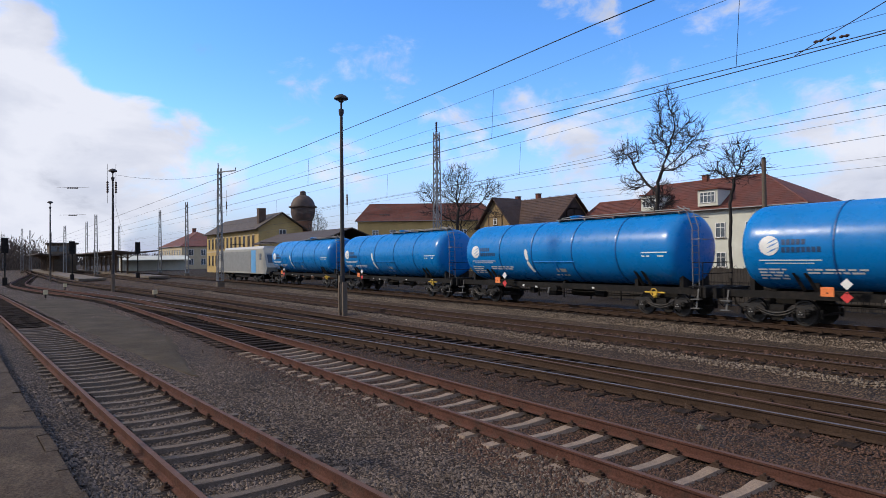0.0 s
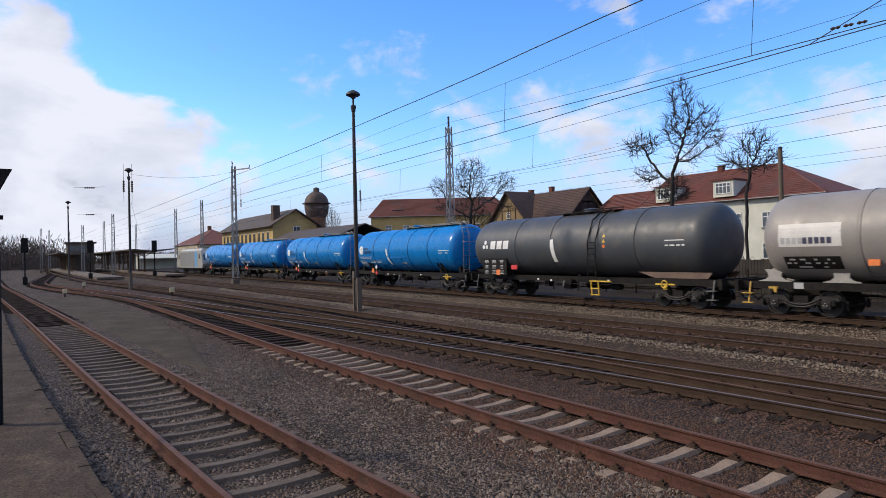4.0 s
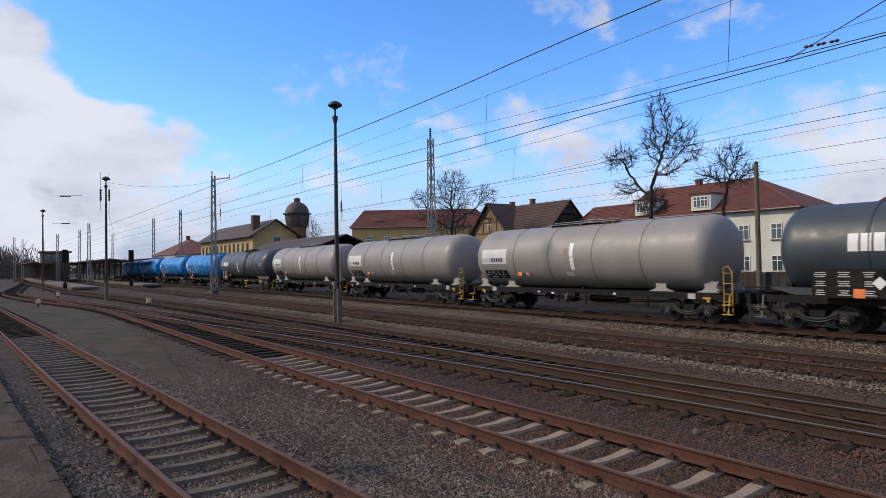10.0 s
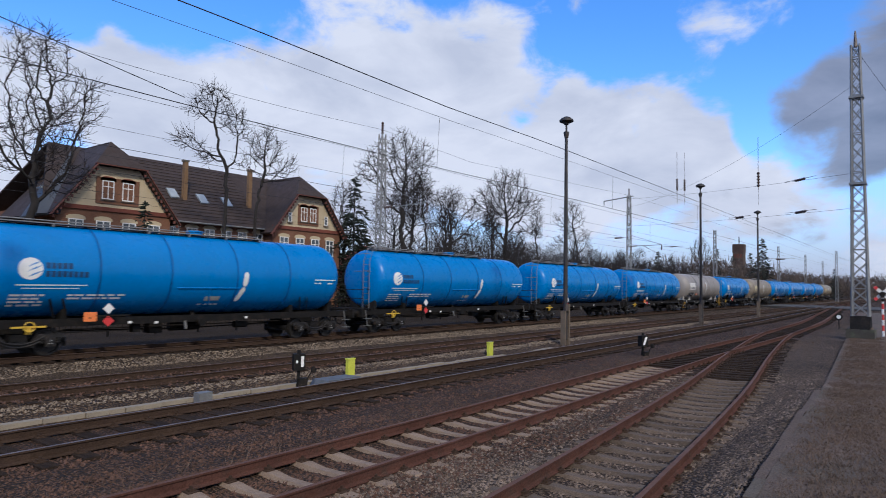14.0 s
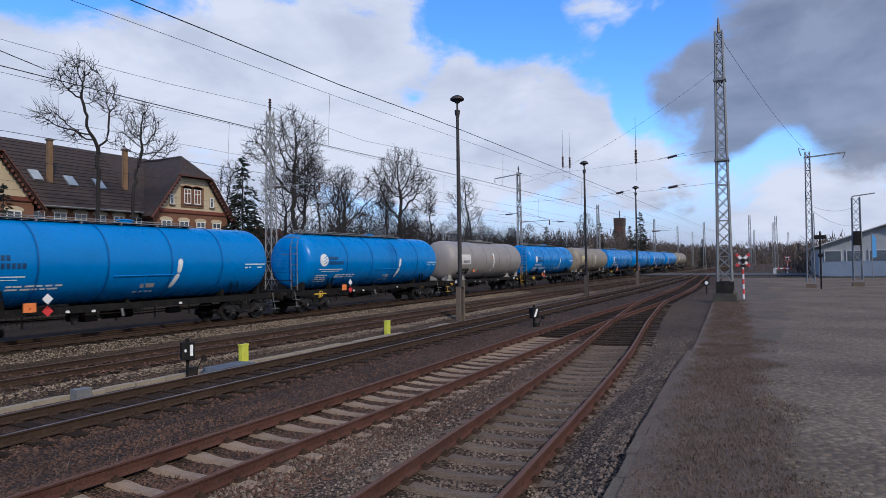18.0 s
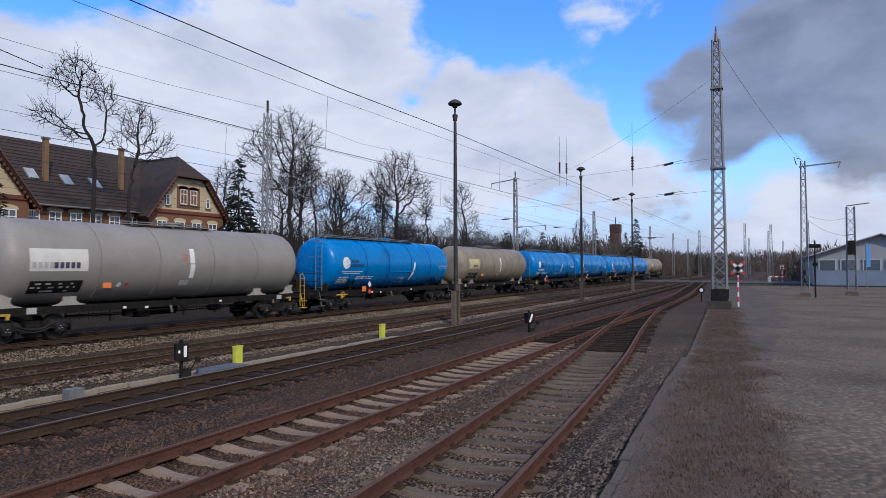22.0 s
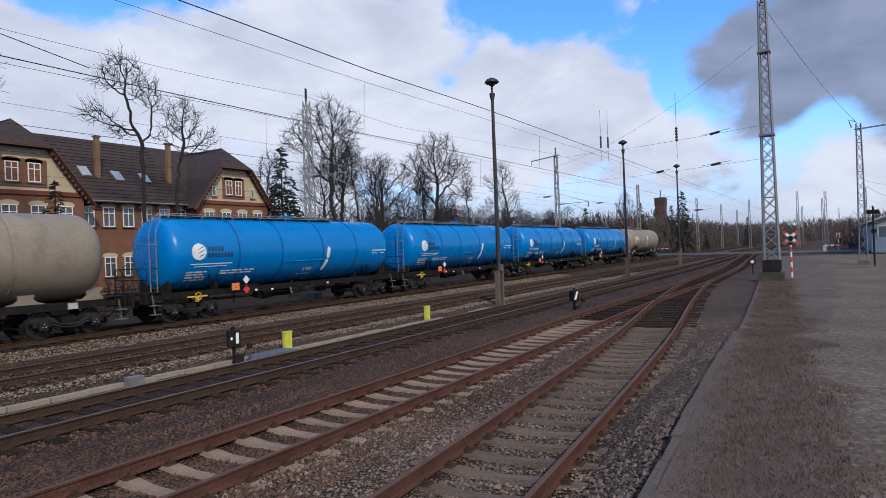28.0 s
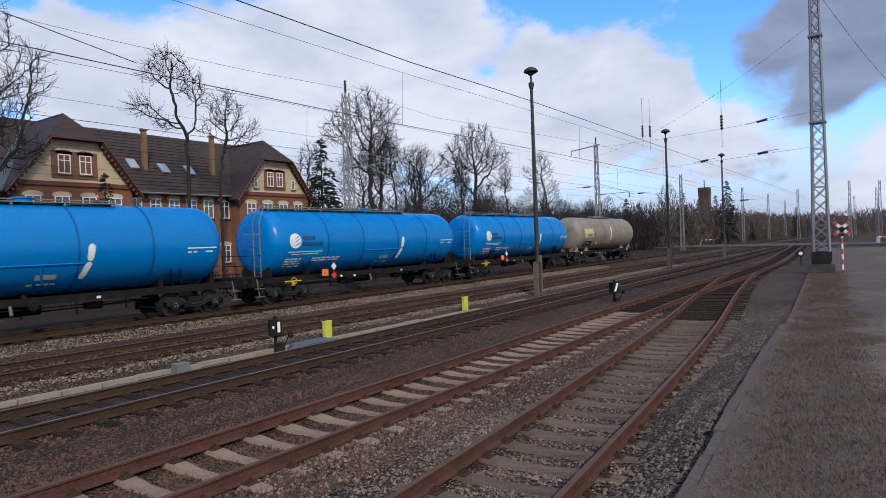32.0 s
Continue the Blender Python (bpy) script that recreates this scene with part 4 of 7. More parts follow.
# ---- houses ----
def window(parent, x, z, w, h, y, frame="white_paint", sill=True, bars=(1, 1), arch=None, face=-1):
    """A window on a wall that faces the tracks: glass, frame with bars, sill; its middle at (x, z)."""
    wd = part("window", Shape().box((x, y + face * 0.01, z), (w, 0.03, h)), M["glass_dark"], parent)
    s = Shape()
    t = 0.07
    yy = y + face * 0.045
    for dx in (-w / 2 + t / 2, w / 2 - t / 2):
        s.box((x + dx, yy, z), (t, 0.06, h))
    for dz in (-h / 2 + t / 2, h / 2 - t / 2):
        s.box((x, yy, z + dz), (w - 2 * t, 0.06, t))
    for k in range(bars[0]):
        s.box((x - w / 2 + w * (k + 1) / (bars[0] + 1), yy, z), (0.06, 0.045, h - 2 * t))
    for k in range(bars[1]):
        s.box((x, yy, z + h * 0.18), (w - 2 * t, 0.04, 0.06))
    part("window_frame", s, M[frame], wd)
    if sill:
        part("sill", Shape().box((x, y + face * 0.07, z - h / 2 - 0.05), (w + 0.16, 0.16, 0.08)), M["concrete"], wd)
    if arch:
        pts = [(x - w / 2 - 0.14, z + h / 2 - 0.02), (x - w / 2 - 0.14, z + h / 2 + 0.1)]
        pts += [(x + (w / 2 + 0.14) * math.cos(a), z + h / 2 + 0.1 + 0.22 * math.sin(a)) for a in np.linspace(math.pi * 0.9, math.pi * 0.1, 6)]
        pts += [(x + w / 2 + 0.14, z + h / 2 + 0.1), (x + w / 2 + 0.14, z + h / 2 - 0.02)]
        part("arch", Shape().prism(pts, y, y + face * 0.05), M[arch], wd)
    return wd


def side_window(parent, y, z, w, h, x, face=1):
    wd = part("window", Shape().box((x + face * 0.01, y, z), (0.03, w, h)), M["glass_dark"], parent)
    s = Shape()
    for dy in (-w / 2, 0, w / 2):
        s.box((x + face * 0.04, y + dy, z), (0.05, 0.07, h))
    for dz in (-h / 2, h / 2):
        s.box((x + face * 0.04, y, z + dz), (0.05, w + 0.07, 0.07))
    part("window_frame", s, M["white_paint"], wd)


def slab(s, corners, t=0.14):
    """A roof plane with thickness under its outer corners."""
    c = [Vector(p) for p in corners]
    n = (c[1] - c[0]).cross(c[2] - c[0]).normalized()
    if n.z < 0:
        n = -n
    k = len(c)
    s.add([p for p in c] + [p - n * t for p in c], [tuple(range(k)), tuple(reversed(range(k, 2 * k)))] + [(i, i + k, (i + 1) % k + k, (i + 1) % k) for i in range(k)])
    return s


def battens(parent, a, b, up, mat, rows_n):
    """Rows of roof tiles standing slightly proud along one roof plane: from a to b along the eave, up the slope."""
    a, b, up = Vector(a), Vector(b), Vector(up)
    n = (b - a).cross(up).normalized()
    if n.z < 0:
        n = -n
    s = Shape()
    for k in range(rows_n):
        p, q = a + up * (k / rows_n), b + up * (k / rows_n)
        e = up * (1 / rows_n)
        s.add([p + n * 0.05, q + n * 0.05, q + e + n * 0.012, p + e + n * 0.012, p + n * 0.005, q + n * 0.005], [(0, 1, 2, 3), (0, 4, 5, 1)])
    tagged(part("tile_course", s, mat, parent), kind="stuff")


def chimney(parent, x, y, z0, z1, mat="brick", w=0.6):
    c = part("chimney", Shape().box((x, y, (z0 + z1) / 2), (w, w, z1 - z0)), M[mat], parent)
    part("chimney_cap", Shape().box((x, y, z1 + 0.05), (w + 0.14, w + 0.14, 0.12)), M["concrete"], c)


def hip_house(name, label, x0, x1, y0, y1, eave, ridge, wall, roof, inset, over=0.45, rows_n=18):
    """A house with its long side to the tracks and a hipped roof."""
    hs = thing(name, label, "house")
    part("wall", Shape().box(((x0 + x1) / 2, (y0 + y1) / 2, eave / 2 - 0.1), (x1 - x0, y1 - y0, eave + 0.2)), M[wall], hs)
    ym = (y0 + y1) / 2
    e = eave - 0.12
    A, B, C, D = (x0 - over, y0 - over, e), (x1 + over, y0 - over, e), (x1 + over, y1 + over, e), (x0 - over, y1 + over, e)
    in0, in1 = inset if isinstance(inset, tuple) else (inset, inset)
    P, Q = (x0 + in0, ym, ridge), (x1 - in1, ym, ridge)
    s = Shape()
    for q in ((A, B, Q, P), (B, C, Q), (C, D, P, Q), (D, A, P)):
        slab(s, q)
    rf = part("roof", s, M[roof], hs)
    part("ridge_tile", Shape().tube([P, Q], 0.12, 8).tube([A, P], 0.09, 6).tube([B, Q], 0.09, 6), M[roof], rf)
    s = Shape()
    for k in range(rows_n):
        u, v = k / rows_n, (k + 1) / rows_n
        a, b = Vector(A).lerp(Vector(P), u), Vector(B).lerp(Vector(Q), u)
        c, d = Vector(B).lerp(Vector(Q), v), Vector(A).lerp(Vector(P), v)
        lift = Vector((0, -0.03, 0.05))
        s.add([a + lift, b + lift, c + lift * 0.25, d + lift * 0.25], [(0, 1, 2, 3)])
    tagged(part("tile_course", s, M[roof], rf), kind="stuff")
    part("gutter", Shape().tube([(x0 - over, y0 - over - 0.06, e - 0.02), (x1 + over, y0 - over - 0.06, e - 0.02)], 0.07, 6), M["galvanised"], hs)
    return hs


# long pink house with a red roof
pink = hip_house("long_house", "long pale pink house with a big red tiled hip roof", -21.3, 11.9, 60, 72, 7.2, 11.0, "pink_plaster", "red_tile", 3.6)
for k in range(10):
    for z in (2.3, 5.4):
        window(pink, -19.6 + k * 3.3, z, 1.05, 1.5, 60, bars=(1, 1))
part("plinth", Shape().box((-4.7, 59.97, 0.4), (33.3, 0.1, 1.0)), M["brick"], pink)
part("string_course", Shape().box((-4.7, 59.95, 3.7), (33.3, 0.1, 0.14)), M["white_plaster"], pink)
chimney(pink, -4.2, 66, 10.2, 11.7, "red_brick")
for x in (-8, 2.5):
    part("skylight", Shape().box((x, 63.2, 9.1), (0.7, 0.9, 0.12), Matrix.Rotation(radians(32), 3, "X")), M["glass_dark"], pink)

# white house with a dormer
white = hip_house("town_house", "pale two-storey house with a red tiled roof and white dormer", -49.4, -29.1, 62, 72, 7.6, 11.25, "white_plaster", "red_tile", (0.1, 6.4))
for k in range(6):
    for z in (2.2, 5.3):
        window(white, -47.4 + k * 3.25, z, 1.1, 1.55, 62)
for x in (-38.9, -46.2):
    dm = part("dormer", Shape().box((x, 62.9, 8.75), (2.3, 2.4, 1.7)), M["white_plaster"], white)
    window(dm, x, 8.8, 1.75, 1.15, 61.7, bars=(3, 1), sill=False)
    part("dormer_roof", Shape().box((x, 62.9, 9.68), (2.6, 2.8, 0.14)), M["red_tile"], dm)
chimney(white, -42.4, 67, 10.8, 11.8, "red_brick")
side_window(white, 65, 5.3, 1.0, 1.5, -29.1)
side_window(white, 65, 2.2, 1.0, 1.5, -29.1)
low = hip_house("red_roofed_house", "low house with a red roof between larger houses", -60, -50.6, 64, 72, 6.5, 9.95, "cream_plaster", "red_tile", (1.0, 1.6))
window(low, -54, 4.6, 1.1, 1.4, 64)


def gable_house(name, label, x0, x1, y0, y1, eave, ridge, wall, roof, gable, across=True, over=0.5):
    """A house whose gables stand at its two ends along x (across=True) with the eaves to the tracks."""
    hs = thing(name, label, "house")
    ym = (y0 + y1) / 2
    s = Shape().prism([(y0, -0.1), (y1, -0.1), (y1, eave), (ym, ridge - 0.15), (y0, eave)], x0, x1, "x")
    part("wall", s, M[wall], hs)
    s = Shape()
    e = eave - 0.25
    slab(s, [(x0 - over, y0 - over, e), (x1 + over, y0 - over, e), (x1 + over, ym, ridge), (x0 - over, ym, ridge)])
    slab(s, [(x0 - over, y1 + over, e), (x1 + over, y1 + over, e), (x1 + over, ym, ridge), (x0 - over, ym, ridge)])
    rf = part("roof", s, M[roof], hs)
    battens(rf, (x0 - over, y0 - over, e), (x1 + over, y0 - over, e), (0, ym - y0 + over, ridge - e), M[roof], 16)
    return hs


# dark-roofed half-timbered house, end on
half = gable_house("half_timbered_house", "ochre house with half-timbered gable and dark brown roof", -77, -60.9, 61.5, 68.5, 7.5, 11.2, "ochre_plaster", "brown_tile", "timber")
for z in (8.0, 9.2):
    part("timber_beam", Shape().box((-60.86, 65, z), (0.08, 5.0 - (z - 8) * 1.9, 0.16)), M["timber"], half)
for y in (63.4, 65, 66.6):
    part("timber_beam", Shape().box((-60.86, y, 8.4), (0.08, 0.18, 2.0)), M["timber"], half)
# dark sheet over the ochre end gable, standing in for its shade
part("gable_cladding", Shape().prism([(62.0, 7.6), (68.0, 7.6), (65, 10.75)], -60.88, -60.82, "x"), M["shade_brown"], half, "dark sheet painting shade on the ochre gable")
side_window(half, 65, 8.6, 1.6, 0.9, -60.9)
for k in range(5):
    window(half, -74 + k * 2.9, 5.2, 1.0, 1.4, 61.5)
chimney(half, -68.5, 65.6, 10.4, 11.9, "red_brick")
chimney(half, -73.4, 66, 10.4, 11.9, "red_brick")
wing = thing("side_wing", "projecting ochre gable wing with dark roof", "house")
s = Shape().prism([(-75.3, -0.1), (-68.1, -0.1), (-68.1, 7.4), (-71.7, 11.2), (-75.3, 7.4)], 60, 66)
part("wall", s, M["ochre_plaster"], wing)
s = Shape()
slab(s, [(-76.0, 59.4, 6.95), (-71.7, 59.4, 11.45), (-71.7, 65, 11.45), (-76.0, 65, 6.95)])
slab(s, [(-67.4, 59.4, 6.95), (-71.7, 59.4, 11.45), (-71.7, 65, 11.45), (-67.4, 65, 6.95)])
part("roof", s, M["brown_tile"], wing)
for z in (7.0, 8.6):
    part("timber_beam", Shape().box((-71.7, 59.96, z), (5.8 - (z - 7) * 1.7, 0.08, 0.16)), M["timber"], wing)
for x in (-73.2, -71.7, -70.2):
    part("timber_beam", Shape().box((x, 59.96, 7.9), (0.16, 0.08, 1.8)), M["timber"], wing)
window(wing, -71.7, 7.9, 0.8, 0.9, 60)

# orange-roofed yellow house beyond
yellow = hip_house("yellow_house", "yellow house with an orange-red hip roof", -1.6, 27, 0, 9, 10.4, 14.1, "yellow_plaster", "red_tile", (2.0, 3.0))
for k in range(7):
    window(yellow, 2 + k * 3.6, 7.6, 1.3, 1.8, 0, bars=(1, 1))
    window(yellow, 2 + k * 3.6, 3.6, 1.3, 1.8, 0, bars=(1, 1))
yellow.matrix_basis = Matrix.Translation((-115.5, 62.2, 0)) @ Matrix.Rotation(radians(54.6), 4, "Z")

# station building, annex, water tower
st = thing("station_building", "yellow brick station building with a flat-pitched grey roof", "station")
x0, x1, y0, y1, ev, rd = -150, -115.5, 40, 48.6, 8.6, 11.6
part("wall", Shape().prism([(y0, 0), (y1, 0), (y1, ev), (44.3, rd - 0.2), (y0, ev)], x0, x1, "x"), M["yellow_plaster"], st)
s = Shape()
slab(s, [(x0 - 0.8, y0 - 0.9, ev - 0.3), (x1 + 0.8, y0 - 0.9, ev - 0.3), (x1 + 0.8, 44.3, rd), (x0 - 0.8, 44.3, rd)])
slab(s, [(x0 - 0.8, y1 + 0.9, ev - 0.3), (x1 + 0.8, y1 + 0.9, ev - 0.3), (x1 + 0.8, 44.3, rd), (x0 - 0.8, 44.3, rd)])
part("roof", s, M["tar_roof"], st)
for k in range(12):
    window(st, -148 + k * 2.7, 6.2, 1.1, 2.2, y0, frame="timber", arch="cream_plaster")
    window(st, -148 + k * 2.7, 2.6, 1.1, 2.2, y0, frame="timber")
part("string_course", Shape().box(((x0 + x1) / 2, y0 - 0.05, 4.5), (x1 - x0, 0.14, 0.25)), M["cream_plaster"], st)
side_window(st, 44.6, 7.4, 1.3, 1.8, x1)
chimney(st, -118.5, 41.6, 7, 12.3, "brown_brick" if "brown_brick" in M else "brick", 1.3)
ax = thing("station_annex", "low annex with a flat-pitched dark roof", "annex")
part("wall", Shape().box((-96, 42, 2.3), (24, 7, 4.8)), M["brick"], ax)
s = Shape()
slab(s, [(-111, 37.2, 5.4), (-82, 37.2, 5.4), (-82, 42, 7.2), (-111, 42, 7.2)])
slab(s, [(-111, 46.8, 5.4), (-82, 46.8, 5.4), (-82, 42, 7.2), (-111, 42, 7.2)])
part("roof", s, M["tar_roof"], ax)
wt = thing("water_tower", "brown brick railway water tower with a domed iron tank", "water tower", at=Matrix.Translation((-166, 70, 0)) @ Matrix.Diagonal((0.76, 0.76, 1.0, 1.0)))
part("shaft", Shape().lathe([(0, 4.0), (9, 3.3), (11, 3.1), (13.2, 3.3)], 20, "z"), M["brick"], wt, smooth=40)
part("tank", Shape().lathe([(13.2, 3.4), (14.2, 4.0), (15.6, 4.35), (17.0, 4.4)], 24, "z"), M["rust_dark"], wt, smooth=40)
part("gallery", Shape().lathe([(16.9, 4.5), (16.95, 5.1), (17.2, 5.1), (17.2, 4.5)], 24, "z"), M["rust_dark"], wt)
part("dome", Shape().lathe([(17.2, 4.4), (18.2, 4.1), (19.2, 3.4), (20.0, 2.2), (20.3, 1.3), (20.3, 1.1), (21.2, 1.1), (21.4, 0.9), (21.6, 0.1)], 24, "z"), M["rust_dark"], wt, smooth=40)
left_house = hip_house("far_house", "far two-storey house with a red hip roof", -262, -226, 52, 70, 7.6, 13.0, "cream_plaster", "red_tile", 15, rows_n=6)
chimney(left_house, -250, 62, 11, 14.6, "red_brick", 1.2)
for k in range(9):
    for z in (2.2, 5.4):
        window(left_house, -259 + k * 3.8, z, 1.5, 2.0, 52)
for y in (55, 59, 63, 67):
    for z in (2.2, 5.4):
        side_window(left_house, y, z, 1.5, 2.0, -226)
awning = thing("awning", "pale striped awning over a station kiosk", "awning", at=(-196, 38, 0))
part("cover", Shape().prism([(-2.5, 4.2), (2.5, 3.0), (2.5, 2.85), (-2.5, 4.05)], -9, 9), M["white_plaster"], awning)
for dx in (-8.5, 0, 8.5):
    part("post", Shape().box((2.3, dx, 1.4), (0.15, 0.15, 3.0)), M["galvanised"], awning)
part("kiosk", Shape().box((-4.2, 0, 2.0), (3.4, 17, 4.2)), M["white_plaster"], awning)

# brick house with two half-hipped gables
vb = thing("brick_villa", "brown brick house with two cream half-hipped gables and dark roof", "house")
part("wall", Shape().box((31.5, 53.7, 3.9), (26.2, 11.0, 8.0)), M["brick"], vb)
RIDGE, EAVE = 13.0, 7.7
s = Shape()
slab(s, [(17.6, 47.6, EAVE - 0.2), (45.4, 47.6, EAVE - 0.2), (43.0, 53.6, 13.2), (20.0, 53.6, 13.2)])
slab(s, [(17.6, 60, EAVE - 0.2), (45.4, 60, EAVE - 0.2), (43.0, 53.6, 13.2), (20.0, 53.6, 13.2)])
rf = part("main_roof", s, M["dark_tile"], vb)
battens(rf, (26.8, 47.6, EAVE - 0.2), (35.8, 47.6, EAVE - 0.2), (0, 6.0, 5.7), M["dark_tile"], 18)
for xc in (22.35, 40.3):
    hw = 4.1
    g = part("gable_wall", Shape().prism([(xc - hw, -0.1), (xc + hw, -0.1), (xc + hw, EAVE), (xc - hw, EAVE)], 47, 54), M["brick"], vb)
    top = [(xc - hw, EAVE), (xc + hw, EAVE), (xc + 1.75, 10.85), (xc - 1.75, 10.85)]
    part("gable_panel", Shape().prism(top, 47.02, 53), M["cream_plaster"], g, "cream rendered gable")
    part("frieze", Shape().box((xc, 46.95, EAVE + 0.05), (2 * hw + 0.1, 0.14, 0.3)), M["red_brick"], g)
    s = Shape()
    o = 0.55
    for sgn in (-1, 1):
        slab(s, [(xc + sgn * (hw + o), 46.5, EAVE - 0.55), (xc + sgn * 1.75, 46.5, 11.0), (xc, 48.4, RIDGE), (xc, 56, RIDGE), (xc + sgn * (hw + o), 56, EAVE - 0.55)], 0.2)
    slab(s, [(xc - 1.85, 46.45, 10.95), (xc + 1.85, 46.45, 10.95), (xc, 48.4, RIDGE)], 0.2)
    gr = part("gable_roof", s, M["dark_tile"], vb)
    s = Shape()
    for sgn in (-1, 1):
        a, b = Vector((xc + sgn * (hw + o), 46.46, EAVE - 0.7)), Vector((xc + sgn * 1.75, 46.46, 10.85))
        s.bar(a, b, 0.06, 0.3, up=(0, 1, 0))
        for k in range(13):
            p = a.lerp(b, (k + 0.5) / 13)
            s.box((p.x - sgn * 0.12, 46.55, p.z - 0.22), (0.13, 0.14, 0.2))
    s.bar((xc - 1.9, 46.44, 10.88), (xc + 1.9, 46.44, 10.88), 0.06, 0.24, up=(0, 1, 0))
    part("bargeboard", s, M["brown_board"], gr, "red-brown carved bargeboard")
    for dx in (-0.72, 0.72) if xc < 30 else (-0.55, 0.55):
        window(g, xc + dx, 9.15, 0.85 if xc < 30 else 0.75, 1.35, 47, arch="red_brick")
    part("window_surround", Shape().box((xc, 46.98, 9.1), (3.1 if xc < 30 else 2.5, 0.06, 1.9)), M["brick"], g)
    if xc > 30:
        for dx in (-2.2, 2.2):
            window(g, xc + dx, 8.75, 0.42, 0.9, 47.0, bars=(0, 1))
    for dx in (-2.8, -0.95, 0.9, 2.75):
        for z in (6.1, 2.4):
            window(g, xc + dx, z, 1.0, 1.6, 47, arch="cream_plaster")
    part("string_course", Shape().box((xc, 46.96, 4.2), (2 * hw, 0.12, 0.3)), M["red_brick"], g)
for k in range(6):
    for z in (6.3, 2.4):
        window(vb, 27.4 + k * 1.62, z, 0.95, 1.55, 48.2, arch="cream_plaster")
part("door", Shape().box((31.4, 48.15, 1.2), (1.2, 0.1, 2.4)), M["timber"], vb)
part("gutter", Shape().tube([(26.9, 47.5, EAVE - 0.25), (35.7, 47.5, EAVE - 0.25)], 0.08, 6), M["galvanised"], vb)
for x, z in ((28.3, 9.9), (30.9, 9.7), (33.3, 9.7), (26.7, 9.6)):
    part("skylight", Shape().box((x, 47.6 + (z - 7.5) * 1.05 - 0.05, z + 0.1), (0.75, 1.2, 0.12), Matrix.Rotation(radians(43), 3, "X")), M["skylight"], vb)
for x in (29.2, 35.6):
    chimney(vb, x, 49.8, 9.2, 12.75 if x < 30 else 12.95, "yellow_brick", 0.34)
s = Shape()
slab(s, [(16.9, 47.0, 7.0), (18.4, 46.6, 7.2), (21.6, 53.0, 12.9), (19.0, 59, 7.2)])
part("side_roof", s, M["slate_blue"], vb)
for k in range(2):
    part("skylight", Shape().box((18.6 + k * 1.1, 50.4, 9.3 + k * 0.4), (0.5, 0.8, 0.12), Matrix.Rotation(radians(-35), 3, "Y")), M["skylight"], vb)

# right end: tower, shed, far house
tw = thing("brick_tower", "far red brick tower among trees", "tower", at=(190, 42, 0))
part("shaft", Shape().box((0, 0, 6.5), (2.7, 2.7, 13)), M["brown_brick"], tw)
part("parapet", Shape().box((0, 0, 14.1), (2.9, 2.9, 2.4)), M["brown_tile"], tw)
part("spike", Shape().tube([(0, 0, 15.2), (0, 0, 17.4)], 0.12, 6), M["dark_steel"], tw)
for dy in (-0.7, 0, 0.7):
    part("window", Shape().box((-1.37, dy, 12.1), (0.06, 0.4, 1.0)), M["red_brick"], tw)
shed = thing("industrial_shed", "pale blue and white industrial shed with a pitched roof", "shed")
part("wall", Shape().prism([(-4.6, 0), (-20, 0), (-20, 4.0), (-12.4, 7.0), (-4.6, 4.4)], 104, 140, "x"), M["shed_wall"], shed)
part("blue_band", Shape().box((103.95, -11, 1.2), (0.12, 13, 2.2)), M["shed_blue"], shed)
for k in range(4):
    part("window", Shape().box((103.9, -6.2 - k * 2.6, 2.9), (0.1, 1.9, 1.4)), M["glass_dark"], shed)
    part("window_frame", Shape().box((103.88, -6.2 - k * 2.6, 3.66), (0.12, 2.2, 0.14)).box((103.88, -5.2 - k * 2.6, 2.9), (0.12, 0.14, 1.5)).box((103.88, -7.2 - k * 2.6, 2.9), (0.12, 0.14, 1.5)), M["light_grey_paint"], shed)
s = Shape()
slab(s, [(103, -4.0, 4.3), (141, -4.0, 4.3), (141, -12.4, 7.2), (103, -12.4, 7.2)])
slab(s, [(103, -21, 4.0), (141, -21, 4.0), (141, -12.4, 7.2), (103, -12.4, 7.2)])
part("roof", s, M["light_grey_paint"], shed)
flag = thing("advertising_flag", "tall narrow blue flag on a pole", "flag", at=(88, -9.1, 0))
part("pole", Shape().tube([(0, 0, -0.1), (0, 0, 5.6)], 0.05, 6), M["galvanised"], flag)
part("cloth", Shape().prism([(-0.05, 2.6), (-0.45, 2.7), (-0.4, 5.0), (-0.05, 5.4)], -0.015, 0.015, "x"), M["loco_blue"], flag)
hip_house("far_brick_house", "far brick house with an orange roof behind bare trees", 70, 84, 68, 78, 5.5, 8.8, "red_brick", "red_tile", 4, rows_n=6)

# ---- station platforms, signals and far things to the west ----
for x0, x1, y0, y1 in ((-215, -104, 19.2, 22.2), (-240, -100, 9.6, 13.0)):
    tagged(part("platform", Shape().box(((x0 + x1) / 2, (y0 + y1) / 2, 0.2), (x1 - x0, y1 - y0, 0.3)), M["concrete"]), "pale station platform", "platform", kind="structure")
for x0, x1, y in ((-205, -122, 20.7), (-215, -160, 11.3)):
    cn = thing("platform_canopy", "dark platform canopy on timber posts", "canopy")
    part("roof", Shape().prism([(y - 3.4, 4.6), (y, 4.2), (y + 3.4, 4.6), (y + 3.4, 4.4), (y, 3.95), (y - 3.4, 4.4)], x0, x1, "x"), M["tar_roof"], cn)
    for k in range(int((x1 - x0) / 7)):
        part("post", Shape().box((x0 + 3 + k * 7, y, 2.2), (0.3, 0.3, 3.9)).bar((x0 + 3 + k * 7, y, 3.2), (x0 + 3 + k * 7, y - 1.6, 4.2), 0.14).bar((x0 + 3 + k * 7, y, 3.2), (x0 + 3 + k * 7, y + 1.6, 4.2), 0.14),
             M["timber"], cn)
